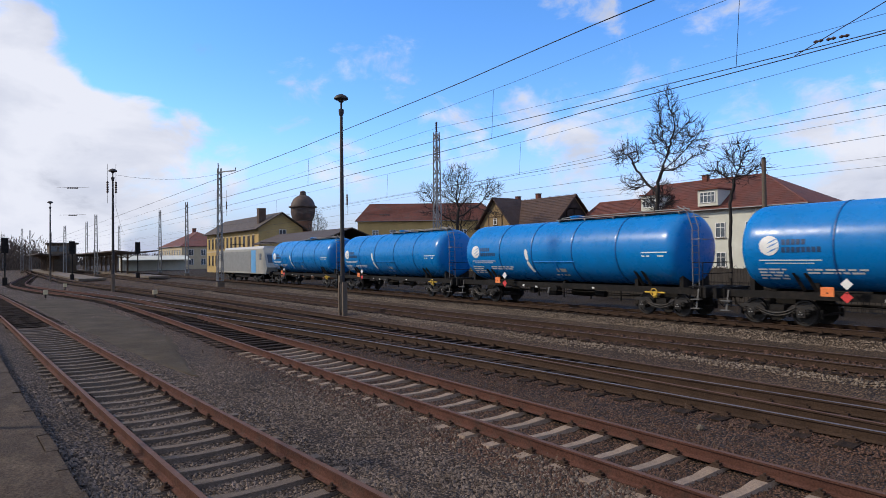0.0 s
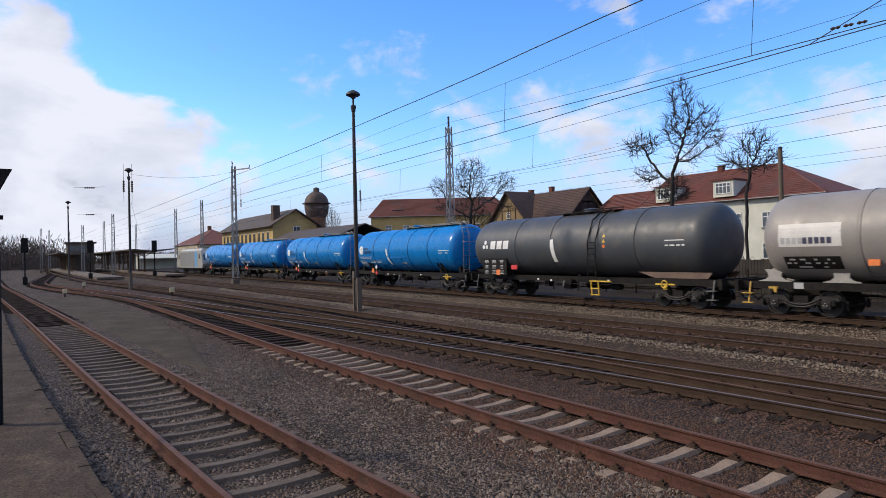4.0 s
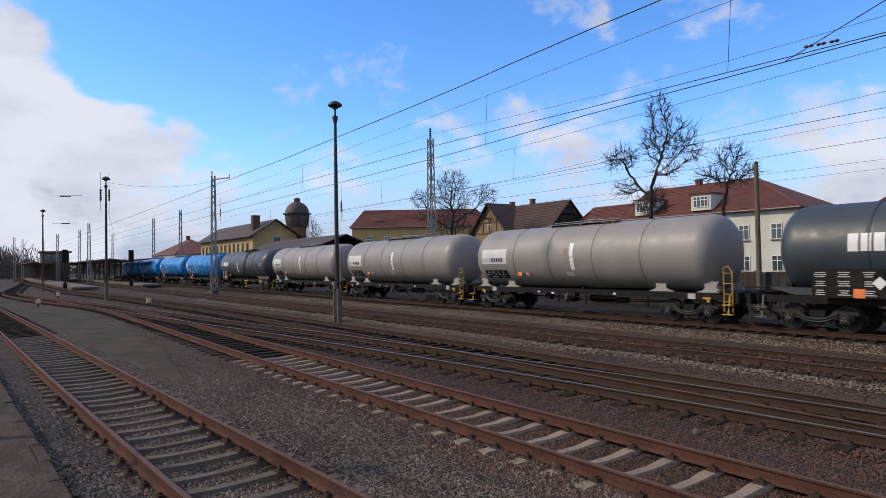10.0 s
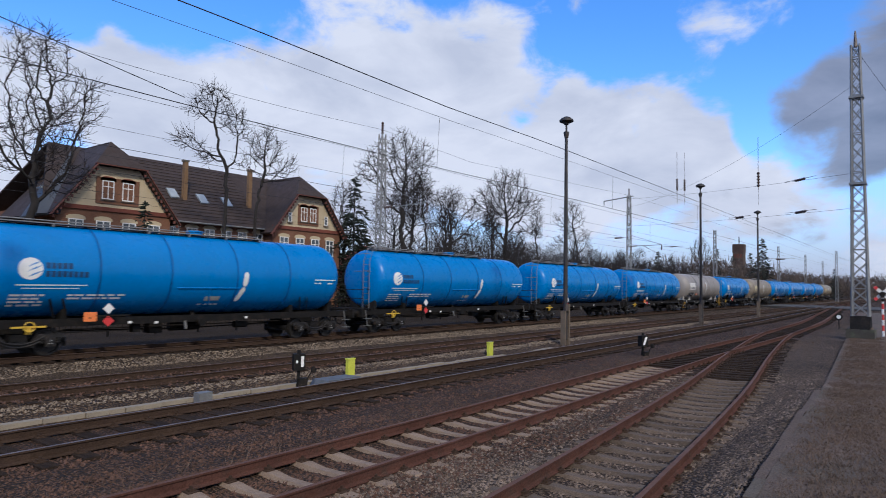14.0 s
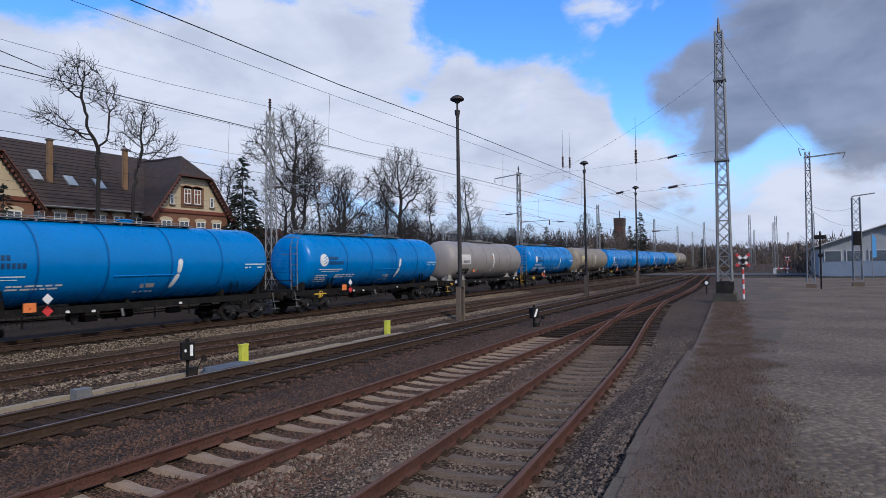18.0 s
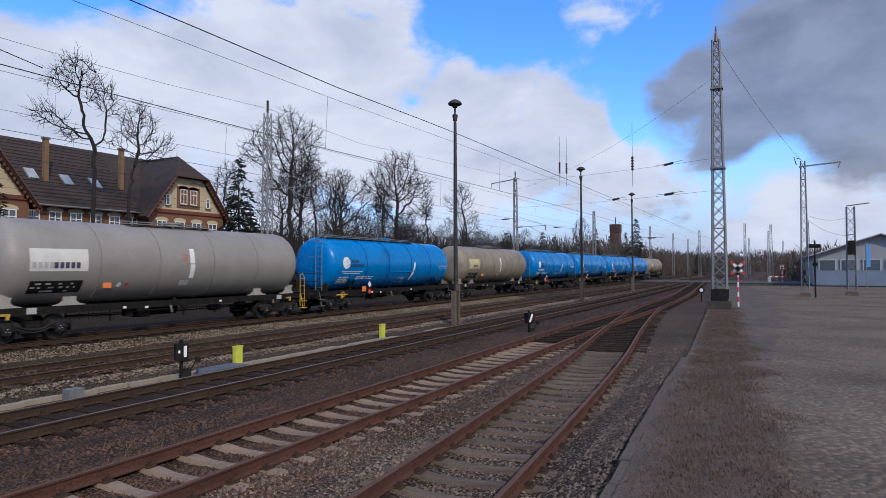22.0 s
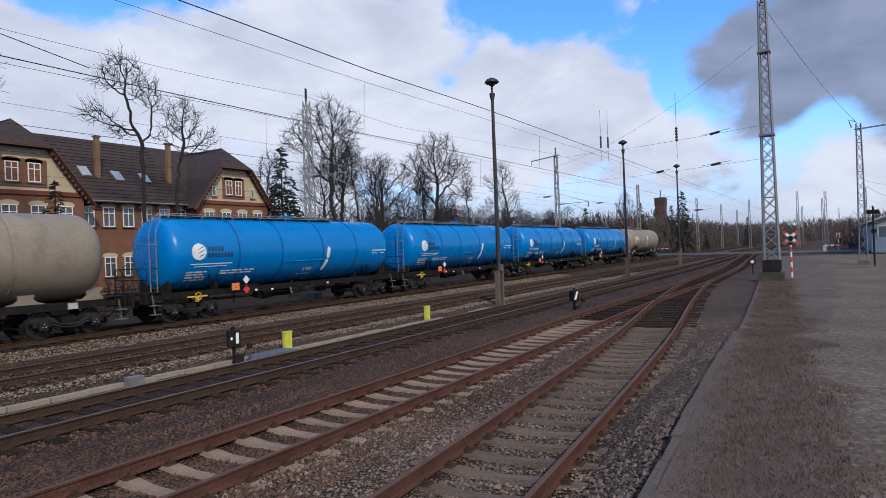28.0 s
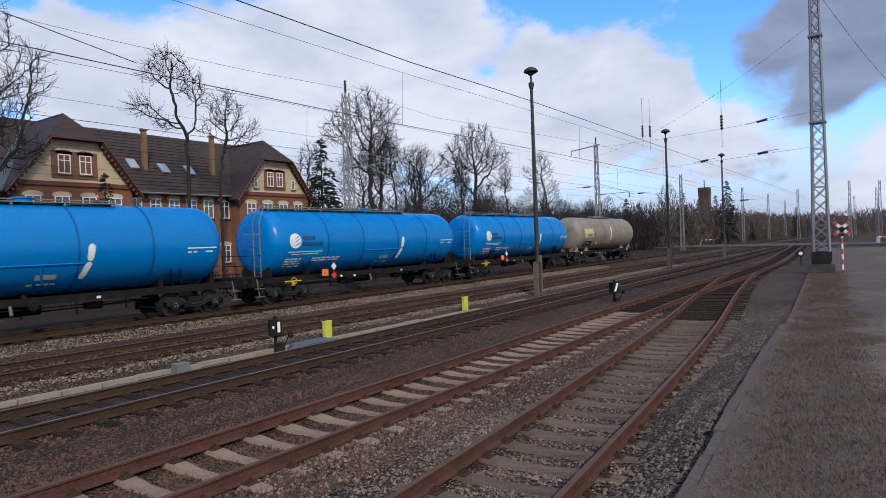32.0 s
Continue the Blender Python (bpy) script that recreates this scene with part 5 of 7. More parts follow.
sb = thing("signal_box", "grey flat-roofed signal box above the platform", "signal box", at=(-190, 14.5, 0))
part("wall", Shape().box((0, 0, 3.5), (6, 6, 7.2)), M["concrete"], sb)
part("roof", Shape().box((0, 0, 7.3), (7, 7, 0.4)), M["tar_roof"], sb)
for k in range(3):
    part("window", Shape().box((3.02, -2 + k * 2, 5.9), (0.06, 1.6, 1.3)), M["glass_dark"], sb)


def light_signal(x, y, h=5.6):
    sg = thing("light_signal", "dark colour-light signal seen from behind on a post", "signal", at=(x, y, -0.1), group="colour-light signals")
    part("post", Shape().tube([(0, 0, 0), (0, 0, h - 1.6)], 0.08, 8), M["dark_steel"], sg)
    part("screen", Shape().box((0, 0, h - 0.8), (0.2, 0.72, 1.8)), M["dark_steel"], sg)
    part("hood", Shape().box((-0.2, 0, h - 0.5), (0.3, 0.35, 0.2)).box((-0.2, 0, h - 1.1), (0.3, 0.35, 0.2)), M["dark_steel"], sg)
    part("cabinet", Shape().box((0, 0, 0.5), (0.4, 0.5, 1.0)), M["dark_steel"], sg)


for x, y in ((-107, 18.2), (-104, 9.2), (-92, 1.2)):
    light_signal(x, y)
rake = thing("wagon_rake", "distant rake of dark goods wagons", "wagons", at=(-300, 16, -0.06))
for k in range(5):
    part("wagon_body", Shape().box((-k * 15, 0, 1.9), (13.8, 2.8, 2.6)), M["dark_steel"], rake)
    part("wagon_frame", Shape().box((-k * 15, 0, 0.35), (12.5, 2.0, 0.7)), M["dark_steel"], rake)

# sign on the loading platform
pl = thing("platform_sign", "dark sign board with slanting edge on a dark platform post", "sign", at=(-11.2, -0.21, 0.36))
part("post", Shape().tube([(0, 0, 0), (0, 0, 3.85)], 0.065, 10), M["dark_steel"], pl)
part("board", Shape().prism([(-0.5, 3.71), (0.22, 3.71), (0.06, 3.38), (-0.5, 3.38)], -0.06, 0.06, "x"), M["dark_steel"], pl)
part("bracket", Shape().box((0, 0.03, 3.01), (0.08, 0.15, 0.06)), M["dark_steel"], pl)

# ---- small things along the tracks ----
def marker_post(x, y):
    mp = thing("marker_post", "short bright yellow cable marker post", "marker post", at=(x, y, -0.16), group="yellow marker posts")
    part("post", Shape().box((0, 0, 0.27), (0.28, 0.12, 0.54)), M["neon_yellow"], mp)
    part("cap", Shape().box((0, 0, 0.56), (0.32, 0.14, 0.04)), M["neon_yellow"], mp)


marker_post(14.1, 14.3)
marker_post(22.2, 14.45)


def switch_signal(x, y, turned=False):
    sw = thing("switch_signal", "low black points indicator with white marks", "points signal", at=Matrix.Translation((x, y, -0.12)) @ Matrix.Rotation(-0.5, 4, "Z") @ Matrix.Diagonal((0.62, 0.62, 0.95, 1.0)), group="points indicators")
    part("stand", Shape().box((0, 0, 0.25), (0.12, 0.12, 0.5)).box((0.18, 0, 0.14), (0.4, 0.3, 0.24)), M["dark_steel"], sw)
    part("lantern", Shape().box((0, 0, 0.72), (0.5, 0.42, 0.46)), M["dark_steel"], sw)
    part("chimney", Shape().tube([(0, 0, 0.95), (0, 0, 1.06)], 0.08, 8), M["dark_steel"], sw)
    if turned:
        part("mark", Shape().add([(-0.2, -0.215, 0.55), (-0.02, -0.215, 0.55), (0.2, -0.215, 0.9), (0.02, -0.215, 0.9)], [(0, 1, 2, 3)]), M["white_paint"], sw)
    else:
        part("mark", Shape().box((0.12, -0.214, 0.74), (0.12, 0.01, 0.3)), M["white_paint"], sw)
        part("mark", Shape().lathe([(-0.22, 0.045), (-0.21, 0.045)], 12, "y", (-0.12, 0, 0.74)), M["white_paint"], sw)
    part("lever", Shape().bar((0.35, -0.1, 0.2), (0.6, -0.2, 0.55), 0.04).lathe([(-0.3, 0.09), (-0.1, 0.09)], 10, "y", (0.62, 0, 0.5)), M["dark_steel"], sw)


switch_signal(11.6, 13.75)
switch_signal(26.0, 9.45, True)
for x, y in ((-57.2, 3.3), (-50.8, 9.8), (-72.4, 5.8)):
    sl = thing("switch_lantern", "small pale switch lantern on a short stand", "switch lantern", at=(x, y, -0.1), group="switch lanterns")
    part("stand", Shape().tube([(0, 0, 0), (0, 0, 0.35)], 0.05, 6), M["dark_steel"], sl)
    part("lantern", Shape().box((0, 0, 0.5), (0.3, 0.3, 0.32)), M["panel_lamp"], sl)
dw = thing("dwarf_signal", "small round white-faced dwarf signal", "signal", at=(55.4, 5.45, -0.1))
part("post", Shape().tube([(0, 0, 0), (0, 0, 0.8)], 0.04, 6), M["dark_steel"], dw)
part("face", Shape().lathe([(-0.09, 0.14), (0.02, 0.14)], 16, "x", (0, 0, 0.95)), M["white_paint"], dw)
part("ring", Shape().lathe([(-0.06, 0.25), (0.05, 0.25)], 16, "x", (0, 0, 0.95)), M["dark_steel"], dw)
duct = thing("cable_duct", "pale concrete cable duct with loose lids", "cable duct", kind="structure")
for k in range(60):
    x = 2.6 + k * 0.82
    if x > 22.6 and k not in (28, 29):
        continue
    part("lid", Shape().box((0, 0, 0), (0.8, 0.2, 0.1)), M["pale_concrete"], duct,
         at=Matrix.Translation((x, 14.35 - 0.012 * x + random.gauss(0, 0.02), -0.14 + random.gauss(0, 0.008))) @ Matrix.Rotation(random.gauss(-0.01, 0.015), 4, "Z"))
pm = thing("point_machine", "flat grey steel point machine cover", "point machine", at=(12.9, 13.6, -0.15))
part("cover", Shape().prism([(-0.75, 0), (0.75, 0), (0.62, 0.17), (-0.62, 0.17)], -0.32, 0.32), M["machine_grey"], pm)
part("rod", Shape().bar((-0.5, -0.4, 0.06), (-0.5, -2.6, 0.1), 0.06), M["dark_steel"], pm)
part("rod", Shape().bar((0.1, -0.4, 0.06), (0.1, -2.6, 0.1), 0.06), M["dark_steel"], pm)
tagged(part("junction_box", Shape().box((0, 0, 0.1), (0.35, 0.25, 0.24)), M["galvanised"], at=(8.9, 14.0, -0.17)), "small grey junction box by the duct", "box")
for x, y in ((-5.95, 9.15), (-1.8, 8.95)):
    tagged(part("pale_stone", Shape().lathe([(-0.09, 0.03), (-0.05, 0.08), (0.03, 0.09), (0.08, 0.04)], 8, "x"), M["panel_white"] if "panel_white" in M else M["concrete"], at=Matrix.Translation((x, y, -0.02)) @ Matrix.Scale(0.7, 4)), "pale round stone lying in the gravel", "stone")

# ---- level crossing ----
tagged(part("crossing_road", Shape().box((126, 14, -0.02), (17, 90, 0.28), Matrix.Rotation(radians(-18), 3, "Z")), M["asphalt"]), "asphalt road over the level crossing", "road", kind="structure")


def crossbuck(x, y, face):
    cb = thing("crossbuck", "white and red level crossing sign on a striped post", "crossing sign", at=Matrix.Translation((x, y, 0.05)) @ Matrix.Rotation(face, 4, "Z"), group="crossing signs")
    for k in range(7):
        part("post_ring", Shape().tube([(0, 0, k * 0.33), (0, 0, k * 0.33 + 0.33)], 0.06, 8), M["red_paint" if k % 2 else "white_paint"], cb)
    for a in (45, -45):
        t = Matrix.Rotation(radians(a), 3, "X")
        part("blade", Shape().box((-0.08, 0, 2.6), (0.03, 1.15, 0.19), t), M["white_paint"], cb)
        for e in (-0.47, 0.47):
            part("blade_tip", Shape().box(Vector((-0.1, 0, 2.6)) + t @ Vector((0, e, 0)), (0.012, 0.2, 0.185), t), M["red_paint"], cb)
    part("lamp", Shape().lathe([(-0.2, 0.17), (-0.06, 0.17)], 14, "x", (0, 0, 2.55)), M["dark_steel"], cb)
    part("lamp", Shape().lathe([(-0.2, 0.1), (-0.06, 0.1)], 12, "x", (0, 0, 2.2)), M["dark_steel"], cb)


crossbuck(47.2, 2.35, 0.06)
crossbuck(128, -0.75, 0.0)
for x, y, d in ((150, 40.3, -2.2), (150, 34.4, -1.6), (120, 1.2, -1.4)):
    br = thing("barrier", "red and white lifting barrier by the crossing", "barrier", at=(x, y, 0.0))
    part("pedestal", Shape().box((0, 0, 0.5), (0.4, 0.5, 1.1)), M["light_grey_paint"], br)
    for k in range(6):
        part("boom", Shape().box((0.1, d * (k + 0.5) / 6 * 1.8, 1.05), (0.06, abs(d) * 0.3, 0.2)), M["red_paint" if k % 2 else "white_paint"], br)
rs = thing("road_signal", "dark signal post with lamps by the yard", "signal", at=(64, -2.9, 0))
part("post", Shape().tube([(0, 0, 0), (0, 0, 5.0)], 0.07, 8), M["dark_steel"], rs)
part("lamp_board", Shape().box((0, 0, 4.5), (0.25, 0.9, 0.35)), M["dark_steel"], rs)
part("lamp", Shape().lathe([(-0.2, 0.2), (0.1, 0.2)], 12, "x", (0, 0, 2.9)), M["dark_steel"], rs)

# ---- fence behind the main line ----
up = thing("utility_pole", "plain grey concrete pole behind the main line", "pole", at=(-18.2, 34.2, -0.3))
part("pole", Shape().tube([(0, 0, 0), (0, 0, 8.2)], [0.15, 0.11], 10), M["concrete"], up, smooth=40)
part("cap", Shape().tube([(0, 0, 8.2), (0, 0, 8.3)], [0.13, 0.06], 10), M["dark_steel"], up)

fence = thing("iron_fence", "dark iron railing fence behind the main line", "fence")
for k in range(46):
    x = -62 + k * 2.5
    part("fence_post", Shape().box((x, 33, 0.65), (0.09, 0.09, 1.6)), M["dark_steel"], fence)
s = Shape()
for k in range(45):
    x = -62 + k * 2.5
    for j in range(10):
        s.box((x + 0.25 * j, 33, 0.66), (0.022, 0.022, 1.25))
tagged(part("railing", s, M["dark_steel"], fence), kind="stuff")
for z in (0.15, 1.2):
    part("fence_rail", Shape().box((-5.75, 33, z), (112.5, 0.05, 0.06)), M["dark_steel"], fence)
wf = thing("plank_wall", "grey plank fence behind the main line", "fence")
for k in range(120):
    part("plank", Shape().box((-30 + k * 0.18, 34.6, 0.9 + random.gauss(0, 0.02)), (0.165, 0.03, 2.1)), M["grey_plank"], wf)
tagged(part("garden_ground", Shape().box((-5, 47, -0.32), (260, 27, 0.2)), M["mud"]), "winter grass between fence and houses", "ground", kind="structure")


# ---- trees ----
def grown(seed, blobs, trunk, points, lean=(0.0, 0.0), step=0.34):
    """Grows a bare tree into a crown made of round masses (x, z, half width, half height); gives nodes, parents and radii."""
    rng = np.random.default_rng(seed)
    vol = np.array([b[2] * b[2] * b[3] for b in blobs])
    att = []
    for b, n in zip(blobs, (points * vol / vol.sum()).astype(int) + 12):
        d = rng.normal(size=(n, 3))
        d /= np.linalg.norm(d, axis=1)[:, None]
        d *= (rng.random(n) ** 0.42)[:, None]
        att.append(np.array((b[0], 0, b[1])) + d * np.array((b[2], b[2], b[3])))
    att = np.concatenate(att)
    nodes, parent = [np.array((0.0, 0.0, -0.2))], [-1]
    n = int(trunk / step)
    for k in range(n):
        nodes.append(nodes[-1] + np.array((lean[0] + rng.normal(0, 0.05), lean[1] + rng.normal(0, 0.05), 1.0)) * step)
        parent.append(len(nodes) - 2)
    pos = np.array(nodes)
    near = np.full(len(att), -1)
    dist = np.full(len(att), 1e9)
    fresh = range(len(pos))
    kids = [0] * len(pos)
    for _ in range(90):
        for q in fresh:
            d = np.linalg.norm(att - nodes[q], axis=1)
            hit = d < dist
            dist[hit], near[hit] = d[hit], q
        live = dist > step * 1.5
        if not live.any():
            break
        pull = {}
        for a in np.nonzero(live)[0]:
            v = att[a] - nodes[near[a]]
            pull.setdefault(int(near[a]), []).append(v / np.linalg.norm(v))
        fresh = []
        for q, vs in pull.items():
            if kids[q] > 3:
                dist[(near == q) & live] = 0
                continue
            v = np.mean(vs, axis=0)
            v = v / (np.linalg.norm(v) + 1e-6) + rng.normal(0, 0.22, 3) + np.array((0, 0, 0.06))
            nodes.append(nodes[q] + v / np.linalg.norm(v) * step)
            parent.append(q)
            kids[q] += 1
            kids.append(0)
            fresh.append(len(nodes) - 1)
    radius = [0.0] * len(nodes)
    for k in range(len(nodes) - 1, 0, -1):
        r = max(radius[k] ** (1 / 2.15) if radius[k] else 0.0, 0.021)
        radius[parent[k]] += r ** 2.15
        radius[k] = r
    radius[0] = radius[1] * 1.3
    return [Vector(p) for p in nodes], parent, radius


def bare_tree(seed, blobs, trunk, label, points=520, lean=(0.0, 0.0), leaves=0, twigs=3):
    rnd = random.Random(seed)
    tr = thing("bare_tree", label, "tree", group="bare trees")
    nodes, parent, radius = grown(seed, blobs, trunk, points, lean)
    kids = {}
    for k in range(1, len(nodes)):
        kids.setdefault(parent[k], []).append(k)
    wood, crown = Shape(), Shape()
    starts = [(0, None)]
    while starts:
        k, before = starts.pop()
        line = ([before] if before is not None else []) + [k]
        while line[-1] in kids:
            q = sorted(kids[line[-1]], key=lambda a: -radius[a])
            starts += [(a, line[-1]) for a in q[1:]]
            line.append(q[0])
        first_r = radius[line[1]] if len(line) > 1 else radius[line[0]]
        rs = [min(radius[a], first_r * 1.25) for a in line]
        thick = [a for a, r in zip(line, rs) if r > 0.05]
        if len(thick) > 1:
            m = len(thick)
            wood.tube([nodes[a] for a in line[:m]], rs[:m], 7 if rs[0] > 0.12 else 5, False)
            line, rs = line[m - 1:], rs[m - 1:]
        if len(line) > 1:
            crown.tube([nodes[a] for a in line], rs, 3, False)
    fine = [k for k in range(len(nodes)) if radius[k] < 0.05]
    for k in fine:
        base = (nodes[k] - nodes[parent[k]]).normalized()
        for _ in range(twigs):
            d = (base + Vector((rnd.gauss(0, 0.6), rnd.gauss(0, 0.6), rnd.gauss(0.15, 0.5)))).normalized()
            e = (d + Vector((rnd.gauss(0, 0.35), rnd.gauss(0, 0.35), rnd.gauss(0.25, 0.3)))).normalized()
            u = rnd.uniform(0.2, 0.55)
            crown.tube([nodes[k], nodes[k] + d * u, nodes[k] + d * u + e * u], [0.017, 0.013, 0.008], 3, False)
    part("trunk", wood, M["bark"], tr, smooth=60)
    tagged(part("crown", crown, M["twig"], tr), "many fine bare branches")
    if leaves:
        s = Shape()
        for k in rnd.choices(fine, k=leaves):
            p = nodes[k] + Vector((rnd.gauss(0, 0.25), rnd.gauss(0, 0.25), rnd.gauss(0, 0.25)))
            a, b = (Vector((rnd.gauss(0, 1), rnd.gauss(0, 1), rnd.gauss(0, 1))).normalized() * q for q in (0.1, 0.07))
            s.add([p - a, p - b, p + a, p + b], [(0, 1, 2, 3)])
        tagged(part("dead_leaves", s, M["dead_leaf"], tr), "brown withered leaves", kind="stuff")
    return tr


def placed(tr, x, y, h=1.0, turn=0.0, z=-0.2):
    return Matrix.Translation((x, y, z)) @ Matrix.Rotation(turn, 4, "Z") @ Matrix.Scale(h, 4)


T1 = bare_tree(3, ((0.9, 14.2, 1.1, 1.5), (2.6, 12.2, 1.2, 1.2), (3.6, 10.7, 1.0, 0.9), (-2.6, 11.2, 1.4, 1.0), (-3.5, 10.7, 0.7, 0.6), (0.7, 12.0, 1.3, 1.4), (-2.0, 8.7, 1.2, 0.8), (1.4, 9.8, 1.2, 0.8)), 7.0,
               "tall bare tree with a straight leader and knotty side limbs", 1150, twigs=5)
T1.matrix_basis = placed(T1, -30.7, 42)
T2 = bare_tree(11, ((0.2, 15.6, 1.9, 2.0), (2.5, 13.4, 1.5, 2.2), (-3.1, 13.3, 1.0, 2.2), (0.4, 11.4, 2.6, 2.0), (1.4, 9.0, 2.0, 1.4), (-1.2, 9.4, 1.4, 1.4)), 5.5,
               "tall bare tree with ascending limbs behind the fence", 1000)
T2.matrix_basis = placed(T2, 14.1, 40)
T3 = bare_tree(23, ((-2.2, 13.4, 1.9, 2.2), (1.3, 14.0, 1.7, 2.2), (-3.2, 11.0, 1.6, 1.2), (2.3, 10.8, 1.8, 2.2), (-2.6, 8.2, 2.0, 0.8), (0, 12, 2.2, 2.0)), 5.0,
               "wide bare tree with low spreading limbs", 1050)
T3.matrix_basis = placed(T3, -7.7, 42)
T4 = bare_tree(31, ((0, 13.0, 2.1, 2.0), (2.8, 10.5, 2.0, 1.5), (4.0, 8.0, 1.9, 0.8), (-1.9, 10.5, 1.5, 2.0), (0, 9.8, 2.3, 2.0)), 4.5, "oak with some brown withered leaves", 900, leaves=2200)
T4.matrix_basis = placed(T4, 1.4, 42)
T5 = bare_tree(47, ((-1.6, 16.6, 1.4, 1.4), (-2.9, 15.8, 0.9, 1.0), (0.2, 15.4, 1.2, 1.2), (0.9, 14.5, 0.8, 0.7), (-3.6, 13.2, 1.2, 0.8), (-4.7, 12.8, 0.5, 0.4), (-2.0, 12.2, 1.0, 0.5), (1.0, 12.2, 0.8, 0.4)), 10.3,
               "slim leaning bare tree with knotty clusters", 900, (-0.02, 0.0))
T5.matrix_basis = placed(T5, 28.9, 43)
T6 = bare_tree(53, ((0, 16.2, 3.0, 2.4), (-5.0, 13.8, 2.2, 1.8), (5.5, 14.5, 2.4, 2.0), (0, 13.5, 3.2, 2.0), (-4.5, 10.6, 2.0, 0.8), (6.0, 10.6, 2.2, 0.9)), 9.0, "round-crowned bare tree beside the line", 1100)
T6.matrix_basis = placed(T6, 72.8, 45)
T7 = bare_tree(61, ((-0.5, 17.6, 1.9, 2.0), (2.8, 17.0, 1.7, 2.2), (-3.5, 15.6, 1.8, 2.2), (-5.5, 14.2, 1.4, 1.6), (0.4, 14.5, 2.2, 2.4), (3.6, 14.0, 1.3, 1.8), (-2.5, 12.0, 1.5, 1.6)), 4.2,
               "broad tall bare tree with several leaders", 1200)
T7.matrix_basis = placed(T7, 51.6, 45)
T8 = bare_tree(71, ((0.6, 9.9, 1.2, 1.1), (-1.2, 9.0, 0.9, 0.7), (2.0, 9.0, 0.7, 0.6), (0.5, 8.6, 1.4, 0.6)), 7.0, "pollarded bare tree with a thick trunk before a house", 850, twigs=5)
T8.matrix_basis = placed(T8, -25.3, 43)
T9 = bare_tree(83, ((0.9, 14.0, 1.3, 1.8), (-0.4, 13.2, 0.9, 1.3), (3.0, 12.8, 0.9, 1.0), (1.6, 11.8, 1.2, 0.8)), 9.0, "slender bare tree with an upright oval crown", 700)
T9.matrix_basis = placed(T9, 31.8, 43.5)
for src, x, y, k, turn in ((T6, -70, 52, 0.85, 1.2), (T7, 58, 49, 0.85, 0.4), (T7, 64.5, 48, 0.78, 2.2), (T7, 77, 50, 0.75, 3.7), (T9, 83, 46, 0.9, 0.6), (T7, 95, 46, 0.65, 5.1), (T3, -5.0, 43, 0.86, 2.6), (T9, 57, 46, 0.95, 3.0), (T2, 60.5, 46, 0.84, 4.0), (T7, 56, 50, 0.7, 1.9),
                           (T2, 66, 50, 0.72, 5.0), (T9, 88, 42, 1.0, 2.5), (T6, 80, 48, 0.6, 0.7), (T7, 84, 52, 0.5, 4.4), (T6, 98, 44, 0.5, 1.4), (T7, 110, 44, 0.5, 0.3), (T6, 92, 52, 0.55, 2.9),
                           (T5, 122, 46, 0.6, 2.0), (T2, 48, 50, 0.8, 3.3), (T3, -72, 54, 0.7, 0.5), (T1, 11.0, 41, 0.5, 2.2), (T2, -135, 60, 0.8, 0.4), (T5, -160, 62, 0.7, 1.4), (T2, 140, 38.4, 0.8, 2.7),
                           (T7, 62, 43, 0.52, 1.1), (T7, 68, 42, 0.5, 2.1), (T7, 104, 50, 0.5, 3.6), (T6, 118, 48, 0.45, 0.9), (T8, -34.5, 47, 0.85, 1.3)):
    copy_thing(src, placed(src, x, y, k, turn))


def conifer(seed, h, r):
    rnd = random.Random(seed)
    cf = thing("conifer", "dark green conifer among bare trees", "tree", group="conifers")
    part("trunk", Shape().tube([(0, 0, -0.2), (0, 0, h * 0.95)], [0.18, 0.03], 7), M["bark"], cf)
    s = Shape()
    tiers = 26
    for k in range(tiers):
        u = (k + 0.5) / tiers
        for j in range(9 if u < 0.75 else 6):
            a = rnd.uniform(0, 2 * math.pi)
            reach = r * (1 - u) ** 0.85 * rnd.uniform(0.55, 1.15) + 0.12
            way = Vector((math.cos(a), math.sin(a), 0))
            side = Vector((-math.sin(a), math.cos(a), 0))
            root = Vector((0, 0, h * (0.07 + 0.92 * u) + rnd.gauss(0, 0.12)))
            for q in range(max(3, int(reach / 0.3))):
                v = rnd.uniform(0.15, 1.0)
                c = root + way * reach * v + Vector((0, 0, 0.1 * reach - 0.42 * reach * v * v + rnd.gauss(0, 0.07))) + side * rnd.gauss(0, 0.16 * reach * v)
                o = (way + side * rnd.gauss(0, 0.6) + Vector((0, 0, -0.3))).normalized() * rnd.uniform(0.3, 0.62)
                t = o.cross(Vector((0, 0, 1))).normalized() * rnd.uniform(0.06, 0.14)
                s.add([c - o * 0.4, c + t, c + o, c - t, c - Vector((0, 0, 0.16))], [(0, 1, 4), (1, 2, 4), (2, 3, 4), (3, 0, 4), (0, 3, 2, 1)])
    tagged(part("needles", s, M["conifer"], cf), kind="stuff")
    return cf


C1 = conifer(5, 13.8, 3.6)
C1.matrix_basis = placed(C1, 45.4, 46)
for x, y, k, turn in ((14.6, 60, 0.84, 1), (16.7, 60, 0.87, 2), (22.6, 43.5, 0.62, 3), (146, 36.8, 0.86, 0.5), (118, 40, 0.72, 1.5), (167, 31.8, 1.12, 4.5), (170, 39, 0.84, 2.2), (196, 31, 0.4, 1.9), (229, 23.5, 0.72, 0.9), (132, 42, 0.7, 2.5), (49, 48, 0.7, 4), (175, 36, 0.9, 3)):
    copy_thing(C1, placed(C1, x, y, k, turn))


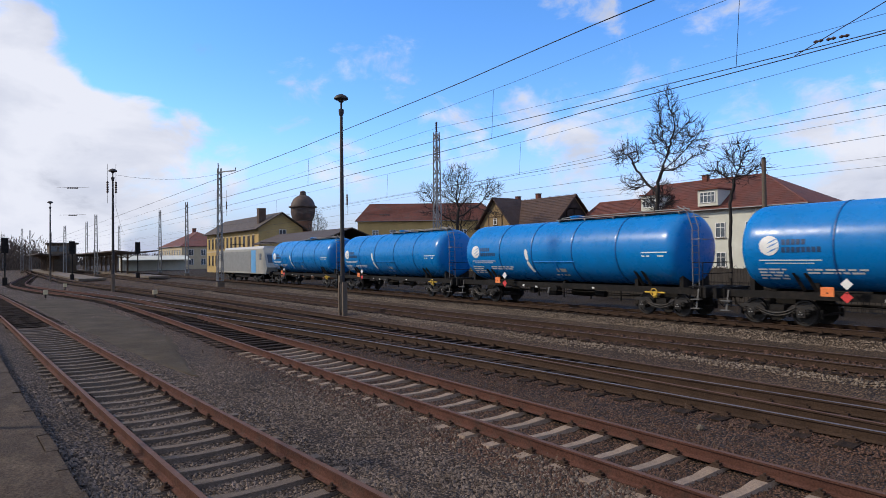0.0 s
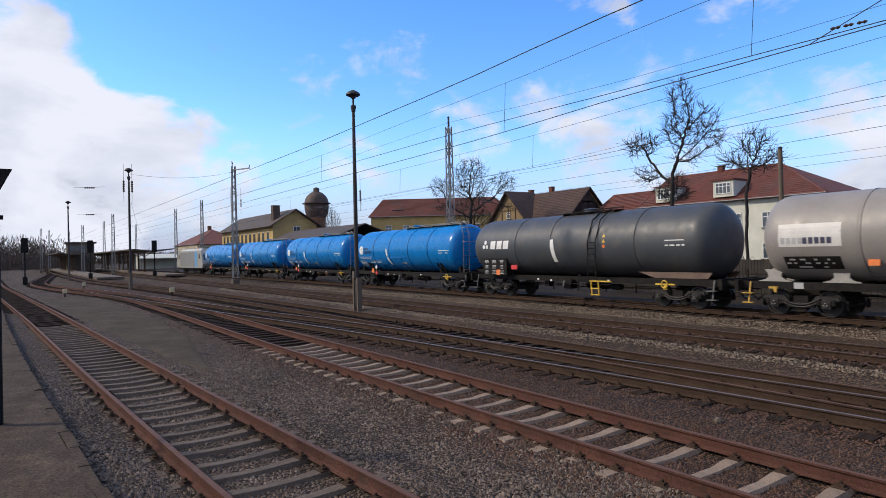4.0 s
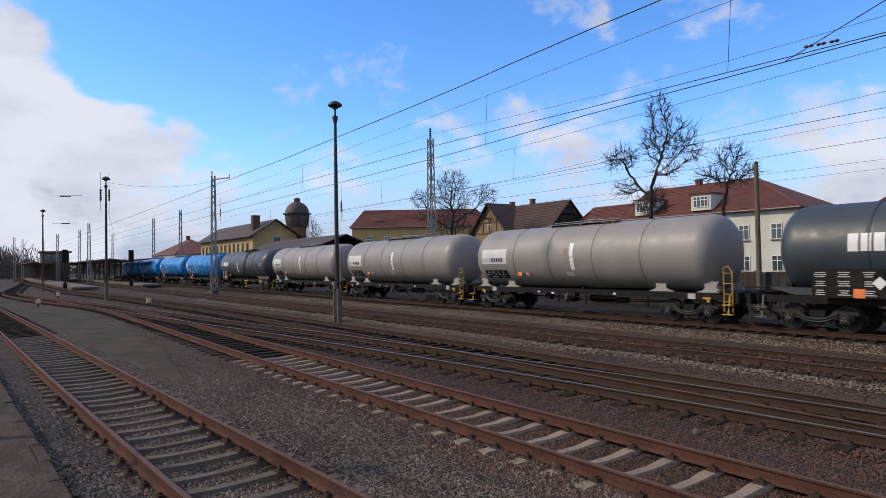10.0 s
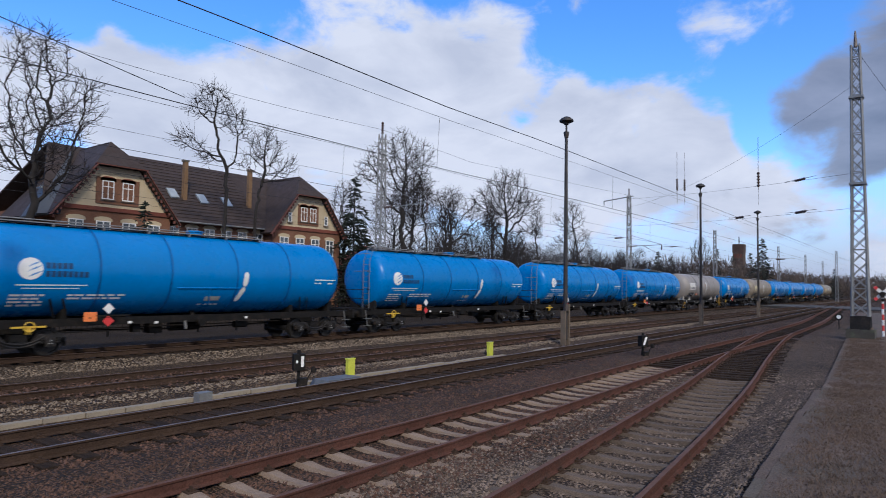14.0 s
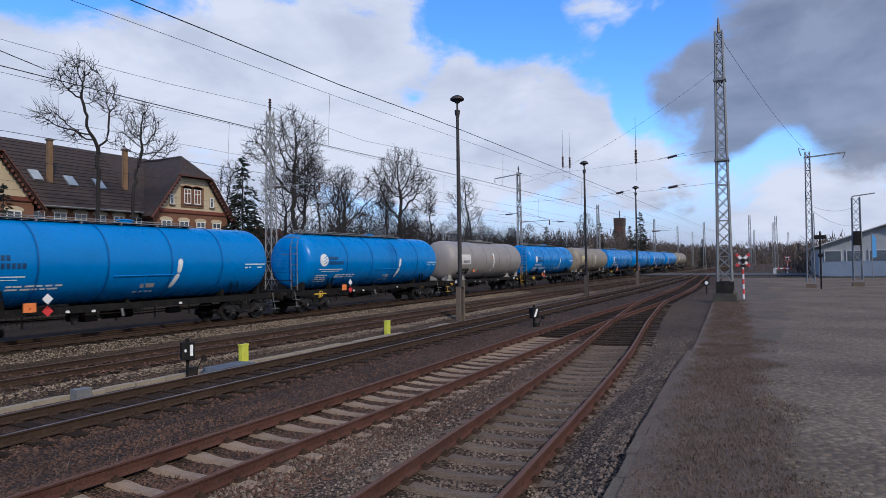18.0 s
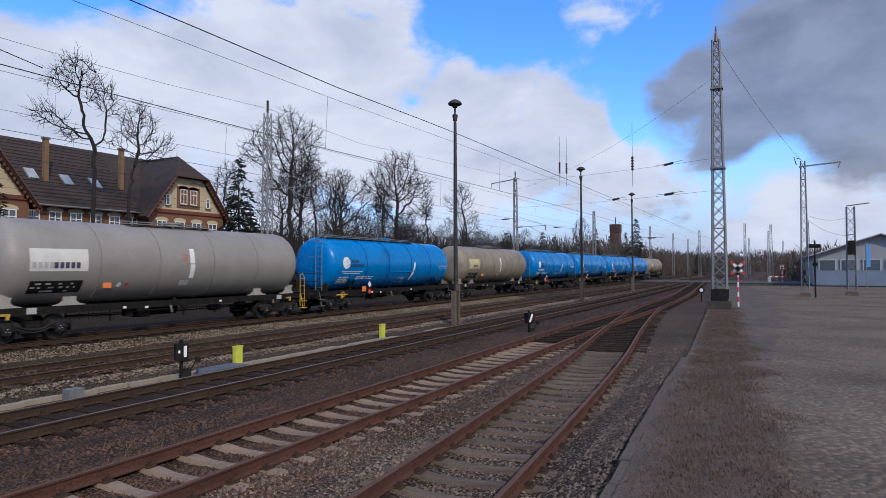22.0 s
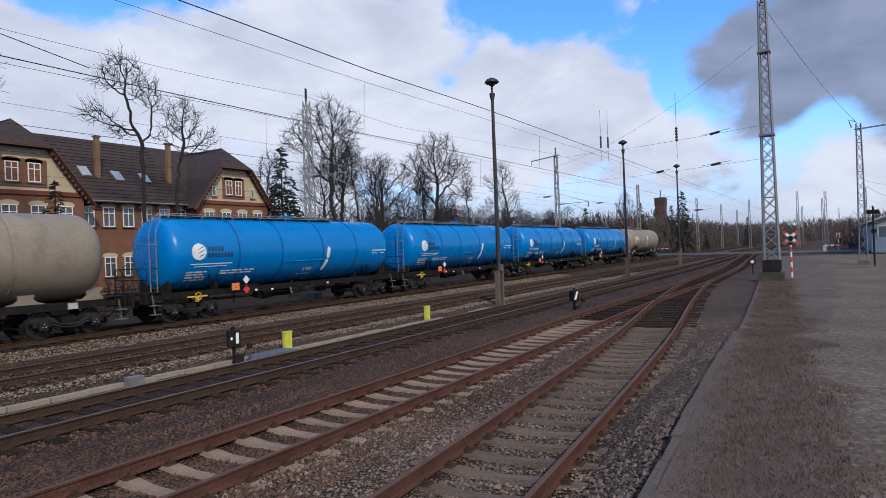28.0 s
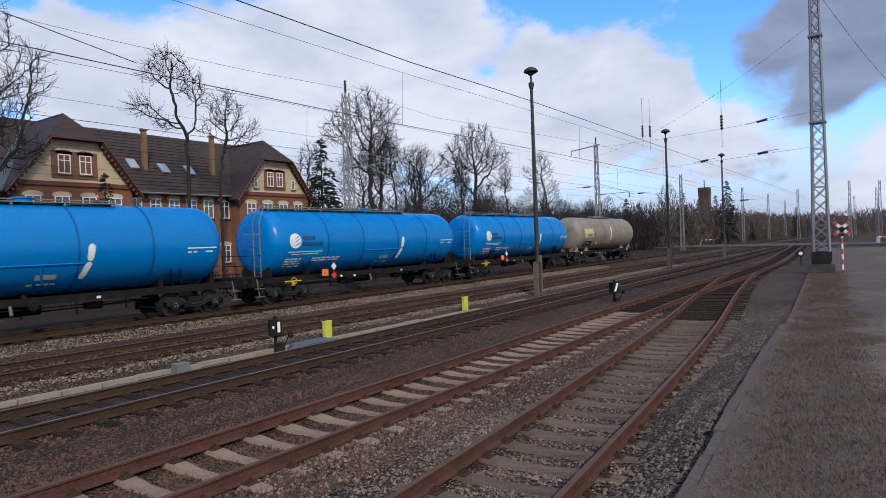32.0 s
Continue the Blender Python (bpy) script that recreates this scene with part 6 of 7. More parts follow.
# ---- hedges and far woods ----
def thicket(name, label, spots, mat, height, seed):
    rnd = random.Random(seed)
    s = Shape()
    for x, y in spots:
        for k in range(9):
            h = height * rnd.uniform(0.5, 1.1)
            a, q = rnd.uniform(0, 6.28), rnd.uniform(0.1, 0.45)
            p = Vector((x + rnd.gauss(0, 0.9), y + rnd.gauss(0, 0.9), -0.3))
            e = p + Vector((math.cos(a) * q * h, math.sin(a) * q * h, h))
            m = p.lerp(e, 0.5) + Vector((rnd.gauss(0, 0.2), rnd.gauss(0, 0.2), 0))
            s.tube([p, m, e], [0.05, 0.035, 0.01], 3, False)
            for j in range(6):
                b = m.lerp(e, rnd.random())
                d = Vector((rnd.gauss(0, 0.5), rnd.gauss(0, 0.5), rnd.uniform(0.2, 0.9))) * h * 0.28
                s.tube([b, b + d], [0.022, 0.008], 3, False)
    tagged(part(name, s, mat), label, "bushes", kind="stuff")


rb = random.Random(77)
thicket("bare_hedge", "thicket of bare shrubs along the line", [(rb.uniform(46, 135), rb.uniform(38, 52)) for k in range(440)], M["twig"], 7.4, 1)
thicket("bare_hedge", "thin bare shrubs between the houses", [(rb.uniform(-60, 46), rb.uniform(44, 46.5)) for k in range(60)], M["twig"], 2.4, 2)


def woods(name, label, spots, seed, size=1.0, twigs=62):
    """Far bare woodland: brushes of thin upright twigs, denser towards the ground."""
    rng = np.random.default_rng(seed)
    n = len(spots) * twigs
    base = np.repeat(np.array(spots, float), twigs, axis=0)
    reach = rng.random(n)
    c = np.stack([base[:, 0] + rng.normal(0, 1.8, n), base[:, 1] + rng.normal(0, 1.8, n), base[:, 2] * reach ** 1.3 - 0.5], -1)
    up = np.stack([rng.normal(0, 0.35, n), rng.normal(0, 0.35, n), np.ones(n)], -1) * (rng.uniform(0.4, 1.1, n) * size)[:, None]
    a = rng.uniform(0, 2 * np.pi, n)
    w = (rng.uniform(0.025, 0.075, n) * size * 1.25)[:, None]
    side = np.stack([np.cos(a), np.sin(a), np.zeros(n)], -1) * w
    turn = np.stack([-np.sin(a), np.cos(a), np.zeros(n)], -1) * w
    v = np.stack([c + side, c - side * 0.5 + turn, c - side * 0.5 - turn, c + up], 1).reshape(-1, 3)
    f = (np.array([(0, 1, 3), (1, 2, 3), (2, 0, 3)])[None] + (np.arange(n) * 4)[:, None, None]).reshape(-1, 3)
    me = bpy.data.meshes.new(name)
    me.from_pydata(v.tolist(), [], f.tolist())
    me.materials.append(M["far_wood"])
    tagged(new(name, me), label, "woods", kind="stuff")


woods("far_woods", "bare brown woods beside the line beyond the crossing", [(x, 33 + rb.uniform(0, 14) + (x - 130) * 0.02, rb.uniform(5.5, 10)) for x in (rb.uniform(128, 370) for k in range(620))], 5, 1.5)
woods("far_woods", "bare brown scrub behind the line", [(rb.uniform(80, 135), rb.uniform(40, 56), rb.uniform(4, 7)) for k in range(240)], 9, 1.1)
woods("far_woods", "far woods at the end of the line", [(rb.uniform(370, 620), rb.uniform(-90, 60), rb.uniform(8, 12)) for k in range(420)], 6, 3.3, 50)
woods("far_woods", "far woods beyond the station", [(rb.uniform(-760, -420), rb.uniform(-30, 160), rb.uniform(4, 9)) for k in range(320)], 7, 3.7, 50)
woods("far_woods", "dark trees beyond the station tracks", [(rb.uniform(-330, -250), rb.uniform(-24, 14), rb.uniform(7, 12)) for k in range(120)], 12, 2.0, 75)
woods("far_woods", "scrub behind the yard", [(rb.uniform(130, 330), rb.uniform(-40, 2) - 4, rb.uniform(3.5, 7)) for k in range(300)], 8, 1.75, 70)


# ---- gravel and weeds ----
MUD_END = -15.6


def mud_span(x):
    """The trodden soil between the siding and the second track: its two edges."""
    lo = np.interp(x, LINE_X[0], LINE_Y[0]) + 1.35 + 0.18 * noise.noise(Vector((x * 0.5, 3, 1)))
    hi = np.interp(x, LINE_X[1], LINE_Y[1]) - 1.5 + 0.3 * noise.noise(Vector((x * 0.4, 9, 1)))
    u = min(1.0, max(0.0, (MUD_END - x) / 9.0))
    mid = lo + 0.25 * (hi - lo)
    return mid + (lo - mid) * u ** 0.5, mid + (hi - mid) * u ** 1.1


s = Shape()
n, m = 80, 9
for i in range(n + 1):
    x = -55 + (55 + MUD_END) * i / n
    lo, hi = mud_span(x)
    for j in range(m):
        y = lo + (hi - lo) * j / (m - 1)
        s.v.append((x, y, ground_z(x, y) + (0.028 if 0 < j < m - 1 else -0.03)))
s.f = [(i * m + j, (i + 1) * m + j, (i + 1) * m + j + 1, i * m + j + 1) for i in range(n) for j in range(m - 1)]
tagged(part("mud_patch", s, M["mud"], smooth=60), "smooth brown patch of trodden soil between the tracks", "soil", kind="structure")


def in_mud(x, y):
    if not -55 < x < MUD_END:
        return False
    lo, hi = mud_span(x)
    return lo < y < hi


def scatter(name, label, spots, mat, size, seed, flat=0.6):
    """Loose stones as real geometry, joined."""
    rng = np.random.default_rng(seed)
    n = len(spots)
    base = np.array([(1, 0, -0.3), (-1, 0, -0.3), (0, 1, -0.3), (0, -1, -0.3), (0, 0, flat)], float)
    v = base[None] * rng.uniform(0.6, 1.25, (n, 5, 3)) + rng.normal(0, 0.14, (n, 5, 3))
    ang = rng.uniform(0, 2 * np.pi, n)
    c, s = np.cos(ang), np.sin(ang)
    v = np.stack([v[..., 0] * c[:, None] - v[..., 1] * s[:, None], v[..., 0] * s[:, None] + v[..., 1] * c[:, None], v[..., 2]], -1)
    v = v * (size * rng.uniform(0.6, 1.4, n))[:, None, None] + np.array(spots)[:, None, :]
    faces = np.array([(0, 2, 4), (2, 1, 4), (1, 3, 4), (3, 0, 4), (2, 0, 1), (1, 0, 3)])
    f = (faces[None] + (np.arange(n) * 5)[:, None, None]).reshape(-1, 3)
    me = bpy.data.meshes.new(name)
    me.from_pydata(v.reshape(-1, 3).tolist(), [], f.tolist())
    me.materials.append(mat)
    return tagged(new(name, me), label, "gravel", kind="stuff")


def stone_spots(n, x0, x1, y0, y1, seed, keep=None, lift=0.005):
    rng = np.random.default_rng(seed)
    out = []
    xs, ys, ks = rng.uniform(x0, x1, n), rng.uniform(y0, y1, n), rng.random(n)
    for x, y, k in zip(xs, ys, ks):
        if keep is None or k < keep(x, y):
            out.append((x, y, ground_z(x, y) + lift))
    return out


def near_weight(x, y):
    d2 = x * x + y * y
    if y < kerb_y(x) + 0.05 or in_mud(x, y):
        return 0.0
    return min(1.0, 60.0 / d2) * (0.35 + 0.65 * min(1, max(0, 0.5 + 1.6 * noise.noise(Vector((x * 0.35, y * 0.5, 9))))))


scatter("grey_gravel", "loose grey ballast stones round the siding", stone_spots(200000, -18, 24, 0.2, 6.2, 1, near_weight), M["grey_stone"], 0.027, 1)
scatter("brown_gravel", "loose rusty brown ballast stones", stone_spots(125000, -20, 24, 5.2, 10.6, 2, lambda x, y: min(1.0, 75.0 / (x * x + y * y)) * 0.8), M["brown_stone"], 0.029, 2)
band = []
for y0, y1, n, sd in ((14.9, 15.6, 11000, 3), (18.2, 18.8, 10000, 4), (21.3, 22.6, 20000, 5)):
    band += stone_spots(n, -58, 58, y0, y1, sd, lift=0.02)
scatter("pale_gravel", "pale fresh ballast along the main line shoulders", band, M["light_stone"], 0.034, 3)
scatter("brown_gravel", "stony ballast between the main line rails", stone_spots(11000, -50, 50, 15.6, 18.2, 8, lift=0.05), M["brown_stone"], 0.042, 4)


def tufts(name, label, n, x0, x1, fy, seed, height, mat, zf):
    rng = random.Random(seed)
    s = Shape()
    for k in range(n):
        x = rng.uniform(x0, x1)
        y = fy(x, rng)
        z = zf(x, y)
        for j in range(4):
            a = rng.uniform(0, 6.28)
            h = height * rng.uniform(0.4, 1.2)
            w = Vector((math.cos(a), math.sin(a), 0)) * 0.005
            t = Vector((math.cos(a + 1.3), math.sin(a + 1.3), 0)) * h * rng.uniform(0.3, 1.1)
            p = Vector((x + rng.gauss(0, 0.04), y + rng.gauss(0, 0.04), z))
            s.add([p - w, p + w, p + t + Vector((0, 0, h))], [(0, 1, 2)])
    tagged(part(name, s, mat), label, "grass", kind="stuff")


tufts("dry_grass", "dry brown grass on the platform verge", 34000, -4, 46, lambda x, r: kerb_y(x) - 0.2 - (1.5 + 0.9 * noise.noise(Vector((x * 0.5, 0, 2)))) * r.random() ** 1.1 - abs(r.gauss(0, 0.25)), 1, 0.04, M["straw"], lambda x, y: platform_z(x))
tufts("weeds", "dead weeds along the old tracks", 3500, -30, 40, lambda x, r: r.choice((12.9, 13.3, 8.9, 5.4)) + r.gauss(0, 0.35), 2, 0.14, M["straw"], ground_z)

# ---- the goods train ----
TANK_R, TANK_Z = 1.57, 2.82


def bogie(parent, x):
    bg = part("bogie", Shape().box((0, 0, 0.62), (0.5, 2.0, 0.22)).box((0, 0, 0.8), (0.7, 0.7, 0.2)), M["dark_steel"], parent, at=(x, 0, 0))
    for y in (-1.0, 1.0):
        s = Shape()
        s.prism([(-1.35, 0.62), (-1.28, 0.72), (-0.55, 0.74), (-0.35, 0.5), (0.35, 0.5), (0.55, 0.74), (1.28, 0.72), (1.35, 0.62), (1.2, 0.56), (0.7, 0.58), (0.42, 0.32),
                 (-0.42, 0.32), (-0.7, 0.58), (-1.2, 0.56)], y - 0.06, y + 0.06)
        part("side_frame", s, M["bogie_steel"], bg)
        s = Shape()
        for e, low in ((0.0, 0.34), (0.07, 0.36)):
            s.tube([(0.72 * u, y * 1.09 + e * y * 0.2, low + 0.24 * u * u + e) for u in np.linspace(-1, 1, 9)], 0.028, 6)
        part("leaf_spring", s, M["bogie_steel"], bg)
        for dx in (-0.9, 0.9):
            s = Shape()
            s.box((dx, y * 1.04, 0.46), (0.3, 0.16, 0.28))
            s.lathe([(y * 1.04 - 0.11, 0.1), (y * 1.04 + 0.11, 0.1)], 12, "y", (dx, 0, 0.46))
            part("axle_box", s, M["bogie_steel"], bg)
            s = Shape()
            for k in range(3):
                a = math.pi / 2 + k * 2 * math.pi / 3
                s.box((dx + 0.06 * math.cos(a), y * 1.158, 0.46 + 0.06 * math.sin(a)), (0.028, 0.012, 0.028))
            part("cap_bolts", s, M["light_grey_paint"], bg)
            for e in (-0.24, 0.24):
                s = Shape()
                s.lathe([(0.42, 0.085), (0.46, 0.1), (0.5, 0.085), (0.54, 0.1), (0.58, 0.085), (0.62, 0.085)], 10, "z", (dx + e, y * 1.04, 0))
                part("spring", s, M["dark_steel"], bg)
    for dx in (-0.9, 0.9):
        s = Shape()
        for y in (-0.75, 0.75):
            g = 1 if y > 0 else -1
            s.lathe([(y - 0.065 * g, 0.49), (y - 0.03 * g, 0.49), (y - 0.03 * g, 0.46), (y + 0.07 * g, 0.455), (y + 0.07 * g, 0.39), (y + 0.02 * g, 0.37), (y + 0.02 * g, 0.17),
                     (y + 0.06 * g, 0.14), (y + 0.06 * g, 0.05)], 24, "y")
            for k in range(3):
                a = k * 2 * math.pi / 3
                s.box((0.27 * math.cos(a), y + 0.055 * g, 0.27 * math.sin(a)), (0.09, 0.03, 0.09))
        s.tube([(0, -0.95, 0), (0, 0.95, 0)], 0.08, 10)
        part("wheelset", s, M["wheel_steel"], bg, at=(dx, 0, 0.46), smooth=35)
    for dx in (-1.45, -0.32, 0.32, 1.45):
        s = Shape()
        s.box((dx, 0, 0.42), (0.06, 1.7, 0.08))
        for y in (-0.75, 0.75):
            s.box((dx, y, 0.44), (0.09, 0.1, 0.3))
        part("brake_beam", s, M["dark_steel"], bg)
    return bg


def on_tank(x, z):
    """A point a hair outside the tank's near side."""
    r = TANK_R + 0.008
    c = max(-0.999, min(0.999, (z - TANK_Z) / r))
    return (x, -r * math.sqrt(1 - c * c), z)


def decal(outline, row=0.15):
    """A thin patch that lies on the tank's near side; outline: (x, z) corners, convex."""
    s = Shape()
    zs = [p[1] for p in outline]
    lo, hi = min(zs), max(zs)
    n = max(1, math.ceil((hi - lo) / row))
    prev = None
    for k in range(n + 1):
        z = lo + (hi - lo) * k / n
        xs = []
        for (xa, za), (xb, zb) in zip(outline, outline[1:] + outline[:1]):
            if min(za, zb) - 1e-6 <= z <= max(za, zb) + 1e-6:
                if abs(zb - za) < 1e-6:
                    xs += [xa, xb]
                else:
                    xs.append(xa + (xb - xa) * (z - za) / (zb - za))
        cur = (min(xs), max(xs), z)
        if prev:
            s.add([on_tank(prev[0], prev[2]), on_tank(prev[1], prev[2]), on_tank(cur[1], cur[2]), on_tank(cur[0], cur[2])], [(0, 1, 2, 3)])
        prev = cur
    return s


def block(x0, x1, z0, z1, slant=0.0):
    return decal([(x0, z0), (x1, z0), (x1 + slant, z1), (x0 + slant, z1)])


def plate(name, w, x, z, size, mat, label="", diamond=False, y=-1.49):
    turn = Matrix.Rotation(radians(45), 3, "Y") if diamond else None
    return part(name, Shape().box((x, y, z), (size[0], 0.012, size[1]), turn), mat, w, label)


def tank_wagon(label, paint, length, rings=(-3.95, -1.35, 1.5, 4.2), ring_paint=None, ring_width=0.05, sill="dark_steel", saddle=None, bogie_x=6.15, over=8.6, step_paint="step_grey", flat_end=False):
    """The part of a tank wagon that all kinds share."""
    w = thing("tank_wagon", label, "tank wagon", group="wagons of the goods train")
    e, r = length / 2, TANK_R
    if flat_end:
        half = [(e, 0.02), (e - 0.02, 0.5), (e - 0.06, 0.9), (e - 0.13, 1.2), (e - 0.22, 1.37), (e - 0.34, 1.48), (e - 0.48, 1.54), (e - 0.65, r)]
    else:
        half = [(e, 0.02), (e - 0.02, 0.43), (e - 0.08, 0.8), (e - 0.17, 1.09), (e - 0.3, 1.31), (e - 0.45, 1.46), (e - 0.62, 1.54), (e - 0.8, r)]
    prof = [(-a, b) for a, b in half]
    marks = sorted(rings)
    prof.append((-e + 1.0, r))
    for a in marks:
        prof += [(a - 0.12, r), (a - 0.02, r), (a, r - 0.012), (a + 0.02, r), (a + 0.12, r)]
    prof.append((e - 1.0, r))
    prof += [(a, b) for a, b in reversed(half)]
    part("tank", Shape().lathe(prof, 56, "x", (0, 0, TANK_Z)), M[paint], w, smooth=40)
    for a in rings:
        s = Shape()
        n = 56
        for k in range(n):
            a0, a1 = 2 * math.pi * k / n, 2 * math.pi * (k + 1) / n
            q = []
            for dx, rr in ((-ring_width / 2, r + 0.002), (-ring_width / 2, r + 0.022), (ring_width / 2, r + 0.022), (ring_width / 2, r + 0.002)):
                q.append([(a + dx, rr * math.cos(t), TANK_Z + rr * math.sin(t)) for t in (a0, a1)])
            for i in range(3):
                s.add([q[i][0], q[i][1], q[i + 1][1], q[i + 1][0]], [(0, 1, 2, 3)])
        part("band", s, M[ring_paint or paint], w)
    for y in (-0.95, 0.95):
        s = Shape()
        s.prism([(y - 0.05, 0.95), (y + 0.05, 0.95), (y + 0.05, 1.22), (y - 0.05, 1.22)], -over + 0.25, over - 0.25, "x")
        part("side_sill", s, M[sill], w)
    s = Shape()
    s.box((0, 0, 1.02), (2 * over - 0.5, 0.5, 0.2))
    for x in np.linspace(-over + 1.2, over - 1.2, 9):
        s.box((x, 0, 1.05), (0.12, 1.8, 0.16))
    part("centre_beam", s, M["dark_steel"], w)
    for g in (-1, 1):
        s = Shape()
        s.box((g * (over - 0.2), 0, 1.06), (0.14, 2.6, 0.42))
        part("headstock", s, M["dark_steel"], w)
        for y in (-0.88, 0.88):
            s = Shape()
            s.lathe([(g * (over - 0.15), 0.15), (g * (over + 0.25), 0.13), (g * (over + 0.25), 0.09), (g * (over + 0.5), 0.09)], 12, "x", (0, y, 1.06))
            s.box((g * (over + 0.52), y, 1.06), (0.05, 0.5, 0.36))
            part("buffer", s, M["dark_steel"], w)
        s = Shape()
        s.tube([(g * (over - 0.1), 0, 1.02), (g * (over + 0.25), 0, 0.98), (g * (over + 0.6), 0, 0.85)], 0.05, 6)
        part("coupling", s, M["dark_steel"], w)
        s = Shape()
        s.tube([(g * (over + 0.02), 0.35, 0.95), (g * (over + 0.15), 0.35, 0.6), (g * (over + 0.4), 0.3, 0.42), (g * (over + 0.6), 0.3, 0.6)], 0.025, 6)
        part("brake_hose", s, M["dark_steel"], w)
        bogie(w, g * bogie_x)
        for y in (-1.2, 1.2):
            s = Shape()
            for z in (0.42, 0.78):
                s.box((g * (over - 0.62), y, z), (0.4, 0.22, 0.035))
            s.bar((g * (over - 0.62), y, 0.4), (g * (over - 0.62), y * 0.86, 1.2), 0.05, 0.03)
            part("shunter_step", s, M[step_paint], w)
    for x in (-bogie_x - 0.95, -bogie_x + 1.35, bogie_x - 1.35, bogie_x + 0.95):
        for g in (-1, 1):
            s = Shape()
            if saddle:
                s.prism([(x - 0.62, 1.2), (x + 0.62, 1.2), (x + 0.6, 1.24), (x + 0.36, 1.3), (x + 0.24, 1.4), (x + 0.26, 1.52), (x + 0.38, 1.66), (x - 0.38, 1.66), (x - 0.26, 1.52), (x - 0.24, 1.4), (x - 0.36, 1.3), (x - 0.6, 1.24)], g * 0.84, g * 0.93)
            s.prism([(g * 0.9, 1.2), (g * 0.25, 1.2), (g * 0.25, 1.4), (g * 0.9, 1.7)], x - 0.09, x + 0.09, "x")
            part("saddle", s, M[saddle or "dark_steel"], w)
    # brake gear and pipework under the frame
    s = Shape()
    s.lathe([(-0.9, 0.02), (-0.88, 0.2), (0.4, 0.2), (0.42, 0.02)], 16, "x", (0.6, 0.45, 0.72))
    part("air_tank", s, M["dark_steel"], w, smooth=40)
    s = Shape()
    s.box((-1.2, 0, 0.72), (0.5, 0.5, 0.4))
    s.box((-2.2, -0.6, 0.78), (0.3, 0.3, 0.3))
    s.lathe([(-0.1, 0.14), (0.5, 0.14)], 12, "x", (2.2, -0.5, 0.74))
    s.tube([(-5.2, 0.3, 0.72), (-2, 0.3, 0.68), (0, 0.3, 0.6), (5.2, 0.3, 0.72)], 0.025, 6)
    s.tube([(-4.6, -0.35, 0.8), (4.6, -0.35, 0.8)], 0.03, 6)
    part("brake_gear", s, M["dark_steel"], w)
    s = Shape()
    s.tube([(0.1, -0.4, 1.5), (0.1, -0.7, 1.1), (0.1, -1.22, 0.95)], 0.09, 10)
    s.lathe([(-1.34, 0.15), (-1.22, 0.15)], 14, "y", (0.1, 0, 0.95))
    part("outlet_valve", s, M["dark_steel"], w)
    part("drain_pipe", Shape().tube([(-0.5, -1.1, 1.0), (-0.5, -1.2, 0.7)], 0.05, 8), M["step_grey"], w)
    for x, z in ((-2.6, 1.02), (2.35, 1.05), (-1.6, 0.98)):
        part("data_plate", Shape().box((x, -1.01, z), (0.14, 0.012, 0.09)), M["white_paint"], w)
    # manhole and walkway on top
    s = Shape()
    s.lathe([(TANK_Z + r - 0.05, 0.33), (TANK_Z + r + 0.14, 0.33), (TANK_Z + r + 0.16, 0.38), (TANK_Z + r + 0.2, 0.38), (TANK_Z + r + 0.23, 0.2)], 20, "z", (0.4, 0, 0))
    part("manhole", s, M[paint], w, smooth=30)
    return w


def walkway(w, x0, x1, mat, rail=False, y=-0.35):
    z = TANK_Z + TANK_R + 0.03
    s = Shape()
    s.box(((x0 + x1) / 2, y, z), (x1 - x0, 0.5, 0.035))
    for x in np.linspace(x0 + 0.2, x1 - 0.2, max(2, int((x1 - x0) / 1.4))):
        s.box((x, y, z - 0.06), (0.06, 0.5, 0.1))
    part("walkway", s, mat, w)
    if rail:
        s = Shape()
        pts = [(x0, y + 0.2, z + 0.12), (x1, y + 0.2, z + 0.12)]
        s.tube(pts, 0.022, 6)
        for x in np.linspace(x0, x1, 4):
            s.tube([(x, y + 0.2, z), (x, y + 0.2, z + 0.12)], 0.018, 6)
        part("foot_rail", s, mat, w)


def end_ladder(w, x, mat, y=-0.75):
    s = Shape()
    g = 1 if x > 0 else -1
    for dy in (-0.22, 0.22):
        s.tube([(x, y + dy, 1.2), (x, y + dy, 3.7), (x - g * 0.25, y + dy, 4.35), (x - g * 0.7, y + dy * 0.9, 4.6)], 0.022, 6)
    for z in np.arange(1.45, 4.2, 0.3):
        s.tube([(x, y - 0.22, z), (x, y + 0.22, z)], 0.01, 5)
    part("ladder", s, mat, w)
    s = Shape()
    s.tube([(x, y - 0.3, 3.2), (x + g * 0.4, y - 0.3, 3.2), (x + g * 0.4, y + 0.5, 3.2), (x, y + 0.5, 3.2)], 0.016, 5)
    part("ladder_guard", s, mat, w)
    s = Shape()
    s.tube([(x, y - 0.3, 4.1), (x + g * 0.3, y - 0.3, 4.1), (x + g * 0.3, y + 0.5, 4.1), (x, y + 0.5, 4.1)], 0.016, 5)
    part("ladder_guard", s, mat, w)
    s = Shape()
    s.box((x + g * 0.25, 0, 1.27), (0.7, 2.2, 0.04))
    part("end_platform", s, M["dark_steel"], w)
    s = Shape()
    for yy in (-1.05, 1.05):
        s.tube([(x + g * 0.5, yy, 1.27), (x + g * 0.5, yy, 2.25), (x + g * 0.05, yy, 2.25)], 0.02, 6)
    s.tube([(x + g * 0.5, -1.05, 2.25), (x + g * 0.5, 1.05, 2.25)], 0.02, 6)
    s.tube([(x + g * 0.5, -1.05, 1.8), (x + g * 0.5, 1.05, 1.8)], 0.02, 6)
    part("end_railing", s, M["dark_steel"], w)


